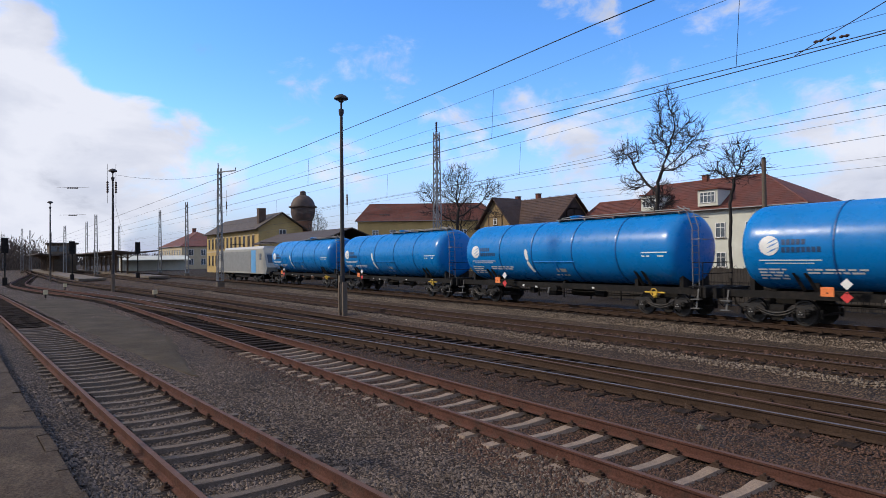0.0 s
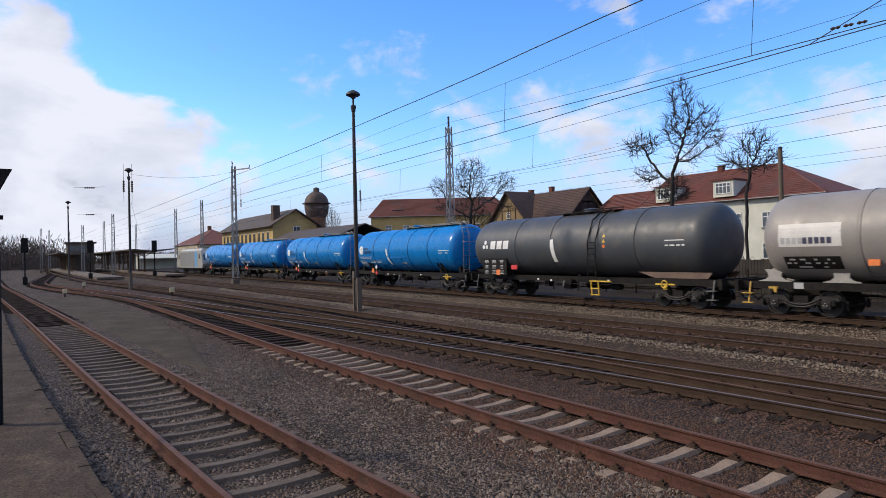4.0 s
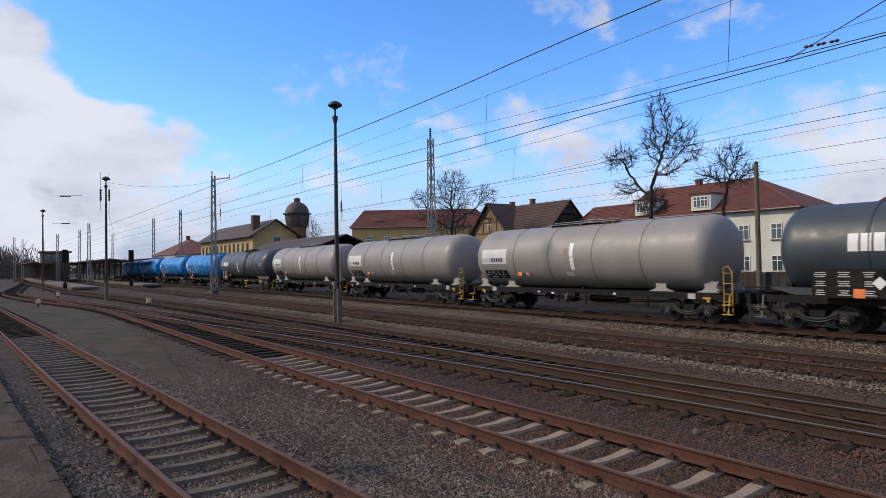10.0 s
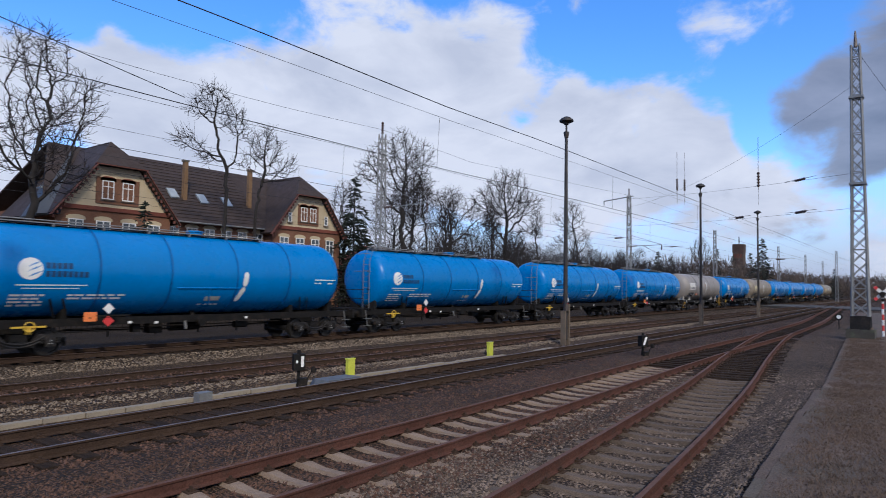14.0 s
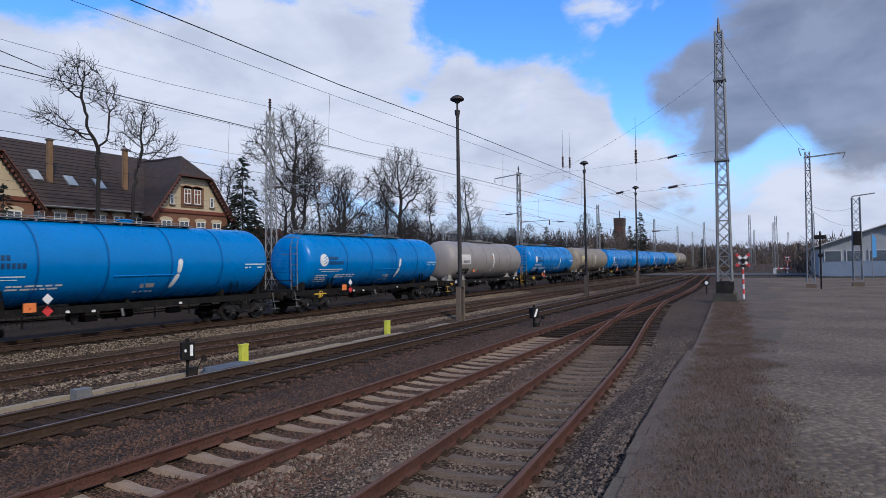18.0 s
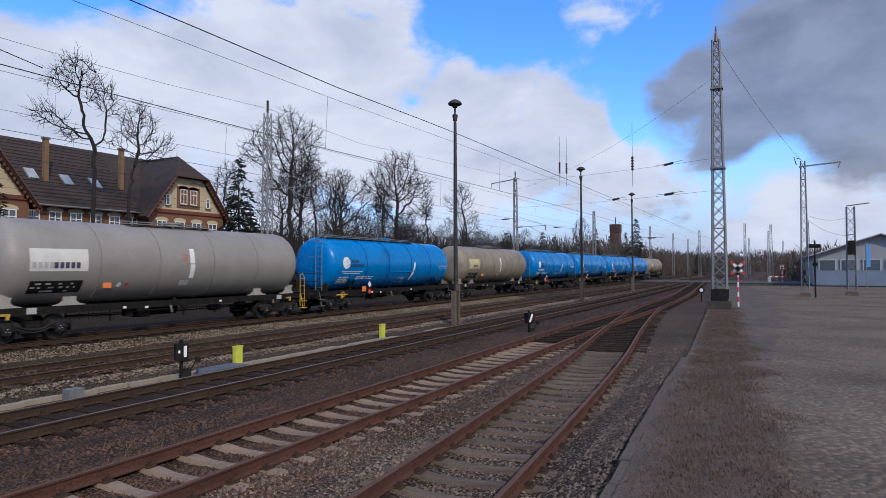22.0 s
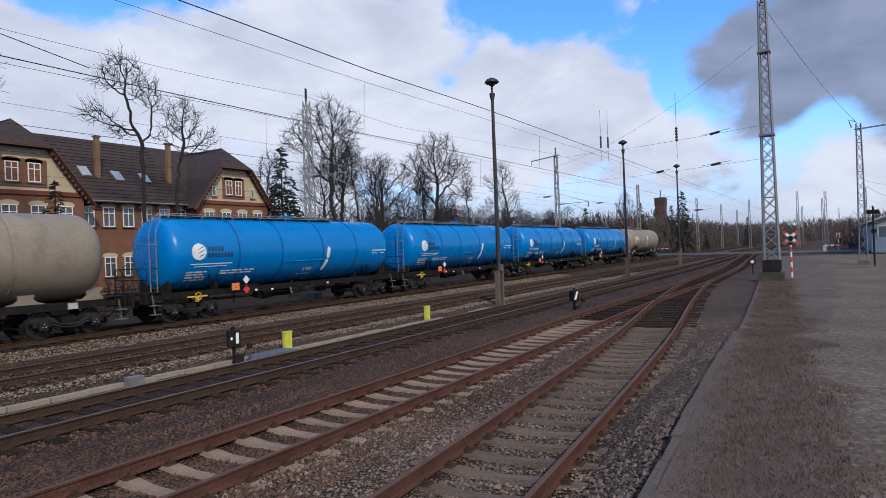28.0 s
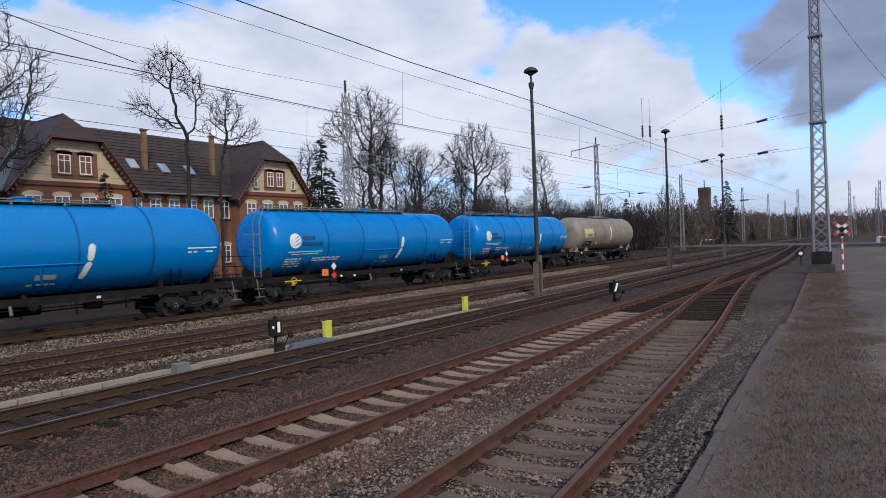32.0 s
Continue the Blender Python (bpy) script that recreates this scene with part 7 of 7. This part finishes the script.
def small_print(w, x0, x1, z, rows_n, mat=None, row=0.11):
    """Rows of writing too small to read: plain bars."""
    s = Shape()
    rnd = random.Random(int(x0 * 100 + z * 37))
    for k in range(rows_n):
        x = x0
        while x < x1 - 0.1:
            length = rnd.uniform(0.12, 0.4)
            b = block(x, min(x + length, x1), z - k * row, z - k * row + row * 0.55)
            s.add(b.v, b.f)
            x += length + rnd.uniform(0.04, 0.12)
    tagged(part("small_print", s, mat or M["white_paint"], w), kind="stuff")


def disc(x, z, r, n=20):
    return decal([(x + r * math.cos(2 * math.pi * k / n), z + r * math.sin(2 * math.pi * k / n)) for k in range(n)], 0.05)


def blue_wagon(turned):
    w = tank_wagon("glossy bright blue bulk tank wagon with a white round emblem", "tank_blue", 14.85, ring_paint="band_blue", ring_width=0.045, flat_end=True)
    part("emblem", disc(-6.1, 2.86, 0.36), M["white_paint"], w, "white round emblem")
    s = Shape()
    for k, dz in enumerate((-0.16, 0.02, 0.17)):
        b = decal([(-6.5, 2.78 + dz), (-6.2, 2.74 + dz), (-5.74, 2.94 + dz), (-5.74, 2.98 + dz), (-6.2, 2.79 + dz), (-6.5, 2.82 + dz)])
        s.add([(p[0], p[1] - 0.004, p[2]) for p in b.v], b.f)
    part("emblem_stripe", s, M["tank_blue"], w)
    for x0, x1, z in ((-5.66, -4.85, 2.88), (-5.66, -4.3, 2.61)):
        for k in range(round((x1 - x0) / 0.17)):
            part("name_bar", block(x0 + k * 0.17, x0 + k * 0.17 + 0.125, z, z + 0.19), M["ink_blue"], w)
    part("rule", block(-6.5, -4.35, 2.32, 2.36), M["white_paint"], w)
    part("rule", block(-6.3, -4.6, 2.22, 2.25), M["white_paint"], w)
    small_print(w, -6.6, -5.6, 1.98, 4)
    small_print(w, -4.9, -3.0, 1.98, 2)
    sx, g = (1.86, 1) if turned else (-1.72, -1)
    for z0, z1, low, high in ((2.36, 2.95, 0.0, 0.06), (1.74, 2.32, -0.2, -0.01)):
        x0, x1 = sx + g * low, sx + g * high
        lift = 0.1 if z1 > 2.5 else 0.03
        part("inspection_strip", decal([(x0 - 0.1, z0 + 0.05), (x0 - 0.05, z0), (x0 + 0.07, z0), (x0 + 0.12, z0 + 0.04), (x1 + 0.12, z1 - lift), (x1 + 0.05, z1), (x1 - 0.05, z1), (x1 - 0.12, z1 - lift)], 0.1), M["white_paint"], w)
    p0, p1 = (-1.1, 1.65) if turned else (-1.3, 1.6)
    s = Shape()
    s.tube([on_tank(p0, 2.28), on_tank(p1, 2.28)], 0.03, 6)
    s.tube([on_tank(0.3, 2.28), on_tank(0.36, 1.95), on_tank(0.5, 1.62)], 0.045, 6)
    part("pipe", s, M["tank_blue"], w)
    part("notice", block(0.2, 0.85, 1.78, 1.95), M["light_grey_paint"], w)
    small_print(w, 0.0, 0.9, 1.6, 1)
    s = Shape()
    b = block(5.6, 6.9, 2.66, 2.71)
    s.add(b.v, b.f)
    part("rule", s, M["white_paint"], w)
    small_print(w, 5.6, 6.0, 2.5, 1)
    small_print(w, 6.4, 6.9, 2.5, 1)
    s = Shape()
    s.box((-3.6, -1.46, 1.3), (1.5, 0.02, 0.06)).box((-3.6, -1.3, 1.24), (0.06, 0.4, 0.04)).box((-4.2, -1.3, 1.24), (0.06, 0.4, 0.04))
    part("placard_bracket", s, M["dark_steel"], w)
    plate("placard", w, -4.2, 1.28, (0.42, 0.32), M["orange_paint"], "orange hazard placard")
    plate("diamond", w, -3.6, 1.55, (0.27, 0.27), M["white_paint"], "white hazard diamond", True)
    plate("diamond", w, -3.6, 1.12, (0.27, 0.27), M["red_paint"], "red hazard diamond", True)
    end_ladder(w, -7.68 if turned else 7.68, M["galvanised"])
    walkway(w, -7.0, 3.4, M["galvanised"], True) if turned else walkway(w, -0.5, 7.0, M["galvanised"], True)
    hand_wheel(w, 5.9 if not turned else -5.9)
    for x in (-5.4, -5.0, 5.0, 5.4):
        part("stay", Shape().bar((x, -1.27, 1.9), (x + 0.25, -0.98, 1.25), 0.03, 0.12), M["dark_steel"], w)
    return w


def hand_wheel(w, x):
    s = Shape()
    s.tube([(x + 0.16 * math.cos(a), -1.14, 0.98 + 0.16 * math.sin(a)) for a in np.linspace(0, 2 * math.pi, 13)], 0.022, 6, False)
    s.bar((x - 0.5, -1.08, 0.98), (x + 0.5, -1.08, 0.98), 0.05, 0.06)
    s.box((x, -1.06, 0.88), (0.16, 0.06, 0.26))
    part("brake_wheel", s, M["yellow_paint"], w, "yellow brake handwheel")


def panel_wagon(paint, label, panel_paint, ladder_mat, length=15.1):
    """A light tank wagon with a name panel, white saddles and a yellow end ladder."""
    w = tank_wagon(label, paint, length, saddle="saddle_white" if paint != "tank_beige" else paint, step_paint="ladder_yellow" if paint != "tank_beige" else "step_grey")
    part("name_panel", block(-6.6, -4.5, 2.48, 3.28), M[panel_paint], w, "pale name panel with red stripes")
    s = Shape()
    for k in range(4):
        b = decal([(-5.5, 2.94 + k * 0.075), (-5.3, 2.93 + k * 0.075), (-4.85, 2.98 + k * 0.075), (-4.85, 3.02 + k * 0.075), (-5.3, 2.97 + k * 0.075), (-5.5, 2.98 + k * 0.075)])
        s.add([(p[0], p[1] - 0.005, p[2]) for p in b.v], b.f)
    part("panel_stripe", s, M["red_paint"], w)
    for x0, n, mat in ((-6.52, 4, M["light_grey_paint"]), (-5.76, 5, M["navy_paint"])):
        for k in range(n):
            b = block(x0 + k * 0.2, x0 + k * 0.2 + 0.15, 2.58, 2.8)
            b.v = [(p[0], p[1] - 0.005, p[2]) for p in b.v]
            part("name_bar", b, mat, w)
    part("data_panel", block(-6.5, -4.6, 1.7, 2.14), M["dark_steel"], w)
    s = Shape()
    rnd = random.Random(4)
    for k in range(18):
        x, z = -6.45 + rnd.random() * 1.6, 1.74 + 0.13 * rnd.randrange(3)
        b = block(x, x + rnd.uniform(0.06, 0.22), z, z + 0.06)
        s.add([(p[0], p[1] - 0.005, p[2]) for p in b.v], b.f)
    tagged(part("data_print", s, M["light_grey_paint"], w), kind="stuff")
    part("inspection_strip", block(0.12, 0.36, 2.78, 3.42), M["white_paint"], w)
    part("inspection_strip", block(0.14, 0.38, 2.16, 2.74), M["white_paint"], w)
    part("patch", block(-0.3, -0.02, 2.86, 3.18), M["patch_tan"], w, "tan test patch")
    part("notice", block(-0.28, 0.2, 1.84, 2.06), M["light_grey_paint"], w)
    plate("placard", w, -3.62, 1.93, (0.34, 0.2), M["orange_paint"], "orange placard", y=-1.37)
    part("hazard_mark", disc(-3.1, 1.94, 0.1), M["white_paint"], w)
    part("hazard_mark", disc(-2.75, 1.94, 0.09), M["red_paint"], w)
    s = Shape()
    for x in (7.8, 8.15):
        s.tube([(x, -1.15, 0.5), (x, -1.15, 2.2 if x < 8 else 2.05)], 0.022, 6)
    s.tube([(7.8, -1.15, 2.2), (8.0, -1.15, 2.26), (8.15, -1.15, 2.05)], 0.022, 6)
    for z in (0.9, 1.2, 1.6, 2.0):
        s.tube([(7.8, -1.15, z), (8.15, -1.15, z)], 0.016, 5)
    part("end_ladder", s, ladder_mat, w, "yellow end ladder")
    s = Shape()
    s.box((7.9, 0, 1.27), (0.9, 2.2, 0.04))
    part("end_platform", s, M["dark_steel"], w)
    walkway(w, -2.2, 2.2, M["galvanised"], True)
    if paint != "tank_beige":
        for x in (-7.1, 7.0):
            part("brake_handle", Shape().box((x, -1.04, 1.0), (0.34, 0.05, 0.08)).box((x + 0.08, -1.06, 0.93), (0.1, 0.06, 0.2)), M["ladder_yellow"], w, "yellow brake handle")
    for x, z in ((-6.2, 1.09), (6.3, 1.06)):
        part("notice", Shape().box((x, -1.012, z), (0.34, 0.012, 0.22)), M["light_grey_paint"], w)
    return w


def dark_wagon():
    """Dark grey wagon with a middle ladder and a yellow step."""
    w = tank_wagon("dark grey tank wagon with a middle ladder and white emblem", "tank_dark", 16.2, rings=(-3.85, -1.05, 1.6, 4.35), over=8.55)
    s = Shape()
    for k in range(3):
        a = radians(90 + 120 * k)
        b = disc(-6.5 + 0.17 * math.cos(a), 2.9 + 0.17 * math.sin(a), 0.12, 10)
        s.add(b.v, b.f)
    part("emblem", s, M["white_paint"], w)
    for k in range(3):
        part("name_bar", block(-6.05 + k * 0.58, -5.6 + k * 0.58, 2.68, 3.14, 0.06), M["white_paint"], w)
    part("inspection_strip", block(-0.95, -0.68, 1.95, 3.1, -0.12), M["white_paint"], w)
    s = Shape()
    for dx in (-0.25, 0.25):
        s.tube([(1.95 + dx, -1.7, 1.1), (1.95 + dx, -1.69, 2.9), (1.95 + dx, -1.3, 3.95), (1.95 + dx, -0.5, 4.5)], 0.03, 6)
    for z in np.arange(1.25, 3.0, 0.27):
        s.tube([(1.7, -1.695, z), (2.2, -1.695, z)], 0.022, 5)
    part("ladder", s, M["dark_steel"], w)
    s = Shape()
    s.box((2.35, -1.55, 1.05), (1.3, 0.1, 0.06))
    for x in (1.75, 2.2):
        s.bar((x, -1.5, 0.35), (x, -1.55, 1.05), 0.05)
    for z in (0.4, 0.7):
        s.box((1.97, -1.5, z), (0.5, 0.14, 0.04))
    part("step", s, M["yellow_paint"], w, "yellow loading step")
    s = Shape()
    for z in (2.85, 3.1):
        b = decal([(2.5, z), (2.7, z), (2.6, z + 0.18)])
        s.add(b.v, b.f)
    part("warning_triangle", s, M["yellow_paint"], w, "yellow warning triangle")
    part("warning_disc", disc(2.6, 2.68, 0.09), M["orange_paint"], w)
    part("rule", block(6.0, 6.95, 2.84, 2.88), M["white_paint"], w)
    small_print(w, 6.0, 6.95, 2.62, 1)
    data_boards(w, -6.85, -4.75)
    plate("placard", w, -4.2, 1.66, (0.5, 0.24), M["red_paint"], "dull red placard", y=-1.34)
    part("skirt", skirt(5.0, 7.6), M["rust_skirt"], w, "rusty skirt under the tank")
    part("skirt", skirt(-7.4, -5.0), M["dark_steel"], w)
    walkway(w, -1.2, 2.6, M["dark_steel"], True)
    hand_wheel(w, 5.6)
    return w


def skirt(x0, x1):
    s = Shape()
    for g in (-1, 1):
        s.prism([(x0 - 0.9, 1.5), (x0, 1.24), (x1, 1.24), (x1 + 0.2, 1.5)], g * 0.98, g * 0.93)
    return s


def data_boards(w, x0, x1):
    """A group of small dark boards with rows of bars near the end of a wagon."""
    s = Shape()
    s.box(((x0 + x1) / 2, -1.42, 1.68), (x1 - x0, 0.03, 0.95))
    part("data_board", s, M["dark_steel"], w)
    rnd = random.Random(9)
    for k in range(9):
        bx, bz = x0 + 0.05 + (k % 3) * (x1 - x0) / 3, 1.3 + (k // 3) * 0.3
        s = Shape()
        for r in range(3):
            s.box((bx + 0.22, -1.44, bz + r * 0.07), (rnd.uniform(0.2, 0.42), 0.008, 0.035))
        tagged(part("data_print", s, M["light_grey_paint"], w), kind="stuff")
    plate("placard", w, x1 - 0.75, 1.36, (0.34, 0.3), M["orange_paint"], "orange hazard placard", y=-1.45)


def big_letter_blocks(w, x0, x1, z0, z1):
    for k in range(4):
        d = (x1 - x0) / 4
        part("name_bar", block(x0 + k * d, x0 + (k + 0.82) * d, z0, z1), M["white_paint"], w, "plain white bar of writing")


def slate_wagon():
    w = tank_wagon("dark slate tank wagon with big white bars of writing", "tank_slate", 14.9, rings=(-4.3, 4.3), ring_width=0.03)
    big_letter_blocks(w, -4.9, -3.4, 2.72, 3.3)
    part("inspection_strip", block(0.75, 1.02, 2.66, 3.3), M["white_paint"], w)
    part("inspection_strip", block(0.8, 1.06, 2.02, 2.62), M["white_paint"], w)
    data_boards(w, -6.1, -3.9)
    plate("diamond", w, -4.05, 1.7, (0.3, 0.3), M["white_paint"], "white hazard diamond", True, y=-1.46)
    small_print(w, -3.0, -2.4, 1.9, 2)
    part("rule", block(4.9, 5.7, 2.3, 2.35), M["white_paint"], w)
    small_print(w, 4.9, 5.4, 2.5, 2)
    part("skirt", skirt(4.6, 6.9), M["tank_slate"], w)
    part("skirt", skirt(-6.9, -4.6), M["tank_slate"], w)
    walkway(w, -3.5, 6.5, M["dark_steel"])
    hand_wheel(w, 5.4)
    return w


def rusty_wagon():
    w = tank_wagon("weathered rust brown tank wagon with grey bands and a white stripe", "tank_rust", 14.2,
                   rings=(-5.4, -3.8, -2.25, -0.72, 0.92, 2.5, 4.05, 5.65), ring_paint="band_grey", ring_width=0.16)
    part("white_band", block(-0.2, 0.28, 1.5, 4.2), M["white_paint"], w, "broad white vertical stripe")
    big_letter_blocks(w, -5.25, -4.15, 2.68, 3.04)
    data_boards(w, -6.6, -4.4)
    plate("placard", w, -5.1, 0.95, (0.22, 0.3), M["yellow_paint"], "yellow plate", y=-1.12)
    part("hazard_mark", disc(-3.5, 2.06, 0.12), M["red_paint"], w)
    part("hazard_mark", disc(-2.95, 2.06, 0.13), M["light_grey_paint"], w)
    part("rule", block(5.6, 6.5, 2.42, 2.46), M["white_paint"], w)
    small_print(w, 5.8, 6.3, 2.6, 1)
    part("skirt", skirt(4.4, 6.8), M["tank_rust"], w)
    part("skirt", skirt(-6.8, -4.4), M["tank_rust"], w)
    walkway(w, -6.4, 0.6, M["dark_steel"])
    hand_wheel(w, 5.3)
    return w


def locomotive():
    lc = thing("locomotive", "silver grey electric locomotive with a light blue panel", "locomotive")
    s = Shape()
    side = [(-9.0, 1.0), (-9.25, 1.7), (-8.5, 3.3), (-8.1, 3.75), (8.1, 3.75), (8.5, 3.3), (9.25, 1.7), (9.0, 1.0)]
    s.prism(side, -1.45, 1.45)
    part("body", s, M["loco_silver"], lc)
    s = Shape()
    s.prism([(-1.1, 3.75), (1.1, 3.75), (0.95, 4.05), (-0.95, 4.05)], -7.2, 7.2, "x")
    part("roof", s, M["light_grey_paint"], lc)
    for y in (-1.46, 1.46):
        part("blue_panel", Shape().box((5.0, y, 2.35), (1.5, 0.012, 2.5)), M["loco_blue"], lc, "light blue side panel")
        part("side_panel", Shape().box((-1.2, y, 2.35), (10.4, 0.012, 2.3)), M["panel_grey"], lc)
        for g in (-1, 1):
            part("cab_window", Shape().box((g * 7.3, y, 2.85), (0.6, 0.014, 0.7)), M["glass_dark"], lc)
            part("cab_door", Shape().box((g * 6.45, y, 2.3), (0.55, 0.012, 2.3)), M["loco_silver"], lc)
    for g in (-1, 1):
        s = Shape()
        d = Vector((0.75 * g, 0, -1.6)).normalized()
        turn = Matrix.Rotation(math.atan2(0.75 * g, 1.6), 3, "Y")
        s.box((g * 8.83, 0, 2.65), (0.03, 2.4, 0.95), turn.inverted())
        part("windscreen", s, M["glass_dark"], lc)
        s = Shape()
        s.tube([(g * 5.6, -0.7, 4.1), (g * 4.4, -0.6, 4.35), (g * 5.6, -0.6, 4.45)], 0.03, 6)
        s.tube([(g * 5.6, 0.7, 4.1), (g * 4.4, 0.6, 4.35), (g * 5.6, 0.6, 4.45)], 0.03, 6)
        s.bar((g * 5.6, -0.9, 4.48), (g * 5.6, 0.9, 4.48), 0.06)
        part("pantograph", s, M["dark_steel"], lc)
        bogie(lc, g * 5.2)
        for y in (-0.88, 0.88):
            s = Shape()
            s.lathe([(g * 9.1, 0.13), (g * 9.45, 0.1), (g * 9.5, 0.26), (g * 9.54, 0.26)], 12, "x", (0, y, 1.06))
            part("buffer", s, M["dark_steel"], lc)
    part("underframe", Shape().box((0, 0, 0.85), (5.5, 2.2, 0.6)), M["dark_steel"], lc)
    part("skirt", Shape().box((0, 0, 1.0), (17.9, 2.7, 0.12)), M["dark_steel"], lc)
    return lc


M["ink_blue"] = material("ink_blue", (0.006, 0.04, 0.12), 0.5)
M["step_grey"] = material("step_grey", (0.1, 0.1, 0.1), 0.6, vary=0.2)
M["tank_slate"] = material("tank_slate", (0.035, 0.046, 0.056), 0.48, vary=0.12, scale=0.7, fine=0.08, fine_scale=14)
M["band_blue"] = material("band_blue", (0.004, 0.075, 0.26), 0.4)
M["saddle_white"] = material("saddle_white", (0.3, 0.285, 0.26), 0.55, vary=0.15, scale=2)
M["navy_paint"] = material("navy_paint", (0.05, 0.05, 0.09), 0.5)
M["patch_tan"] = material("patch_tan", (0.3, 0.17, 0.11), 0.6)
M["rust_skirt"] = material("rust_skirt", (0.13, 0.085, 0.065), 0.7, vary=0.25, scale=2)
M["band_grey"] = material("band_grey", (0.13, 0.12, 0.125), 0.6, vary=0.25, scale=1.5, second=(0.1, 0.09, 0.09), second_scale=2)
M["panel_grey"] = material("panel_grey", (0.21, 0.21, 0.2), 0.45, vary=0.08, scale=1)
M["panel_yellow"] = material("panel_yellow", (0.5, 0.42, 0.22), 0.55, vary=0.15, scale=3)

GAPS = [-66.04, -48.94, -31.83, -14.3, 2.63, 20.27, 37.44, 54.57, 71.64, 89.06, 105.97, 122.97, 140.38, 157.94, 175.82, 193.21, 210.64, 228.34, 245.66, 263.04, 280.12, 297.55, 315.26, 332.66]
COEF = [280.82, -45.95, 50.08, -22.66]


def travelled(t):
    return sum(c * (t / 32) ** (n + 1) for n, c in enumerate(COEF))


KINDS = "BBBBVGGGDRSbbbbGbEbbbbE"
GREY_LABEL = "light grey tank wagon with a pale name panel and white saddles"
BUILD = {"B": lambda: blue_wagon(False), "b": lambda: blue_wagon(True), "V": dark_wagon, "D": slate_wagon, "R": rusty_wagon,
         "G": lambda: panel_wagon("tank_grey", GREY_LABEL, "panel_white", M["ladder_yellow"]),
         "S": lambda: panel_wagon("tank_silver", "silvery light grey tank wagon with a grey name panel", "panel_silver", M["yellow_paint"], 14.9),
         "E": lambda: panel_wagon("tank_beige", "dusty beige tank wagon with a faded yellow name panel", "panel_yellow", M["dark_steel"])}
M["panel_white"] = material("panel_white", (0.6, 0.58, 0.55), 0.5, vary=0.1, scale=2)
M["panel_silver"] = material("panel_silver", (0.45, 0.44, 0.42), 0.5, vary=0.1, scale=2)
RAIL_TOP = 0.168
TRAIN, first = [], {}
for i, k in enumerate(KINDS):
    if k in first:
        w = copy_thing(first[k], pose(0, 0, 0))
    else:
        w = first[k] = BUILD[k]()
    TRAIN.append((w, (GAPS[i] + GAPS[i + 1]) / 2))
TRAIN.append((locomotive(), GAPS[0] - 9.6))
KEY_TIMES = range(33)
MAIN_LINE = smooth_line(TRACKS["main"])


def on_main(x):
    """Where the main line lies at x, and its heading in degrees."""
    i = min(max(int(x + 260), 0), len(MAIN_LINE) - 2)
    a, b = MAIN_LINE[i], MAIN_LINE[i + 1]
    return a.y + (b.y - a.y) * min(max(x - a.x, 0), 1), math.degrees(math.atan2(b.y - a.y, 1.0))


def motions():
    for ob, start in TRAIN:
        rows = []
        for t in KEY_TIMES:
            x = start - travelled(t)
            y, turn = on_main(x)
            rows.append((t, pose(x, y, RAIL_TOP, 0, 0, turn)))
        walk(ob, rows)
        # the wheels turn while the wagon rolls by
        near = [t for t in (k / 15 for k in range(481)) if -58 < start - travelled(t) < 58]
        times = sorted({0.0, *near, 32.0})
        turns = [(t, travelled(min(max(t, near[0]), near[-1])) / 0.46 if near else 0.0) for t in times]
        for b in ob.children:
            for ws in b.children:
                if ws.name.startswith("wheelset"):
                    x, y, z = ws.location
                    walk(ws, [(t, pose(x, y, z, 0, -math.degrees(a), 0)) for t, a in turns])


motions()
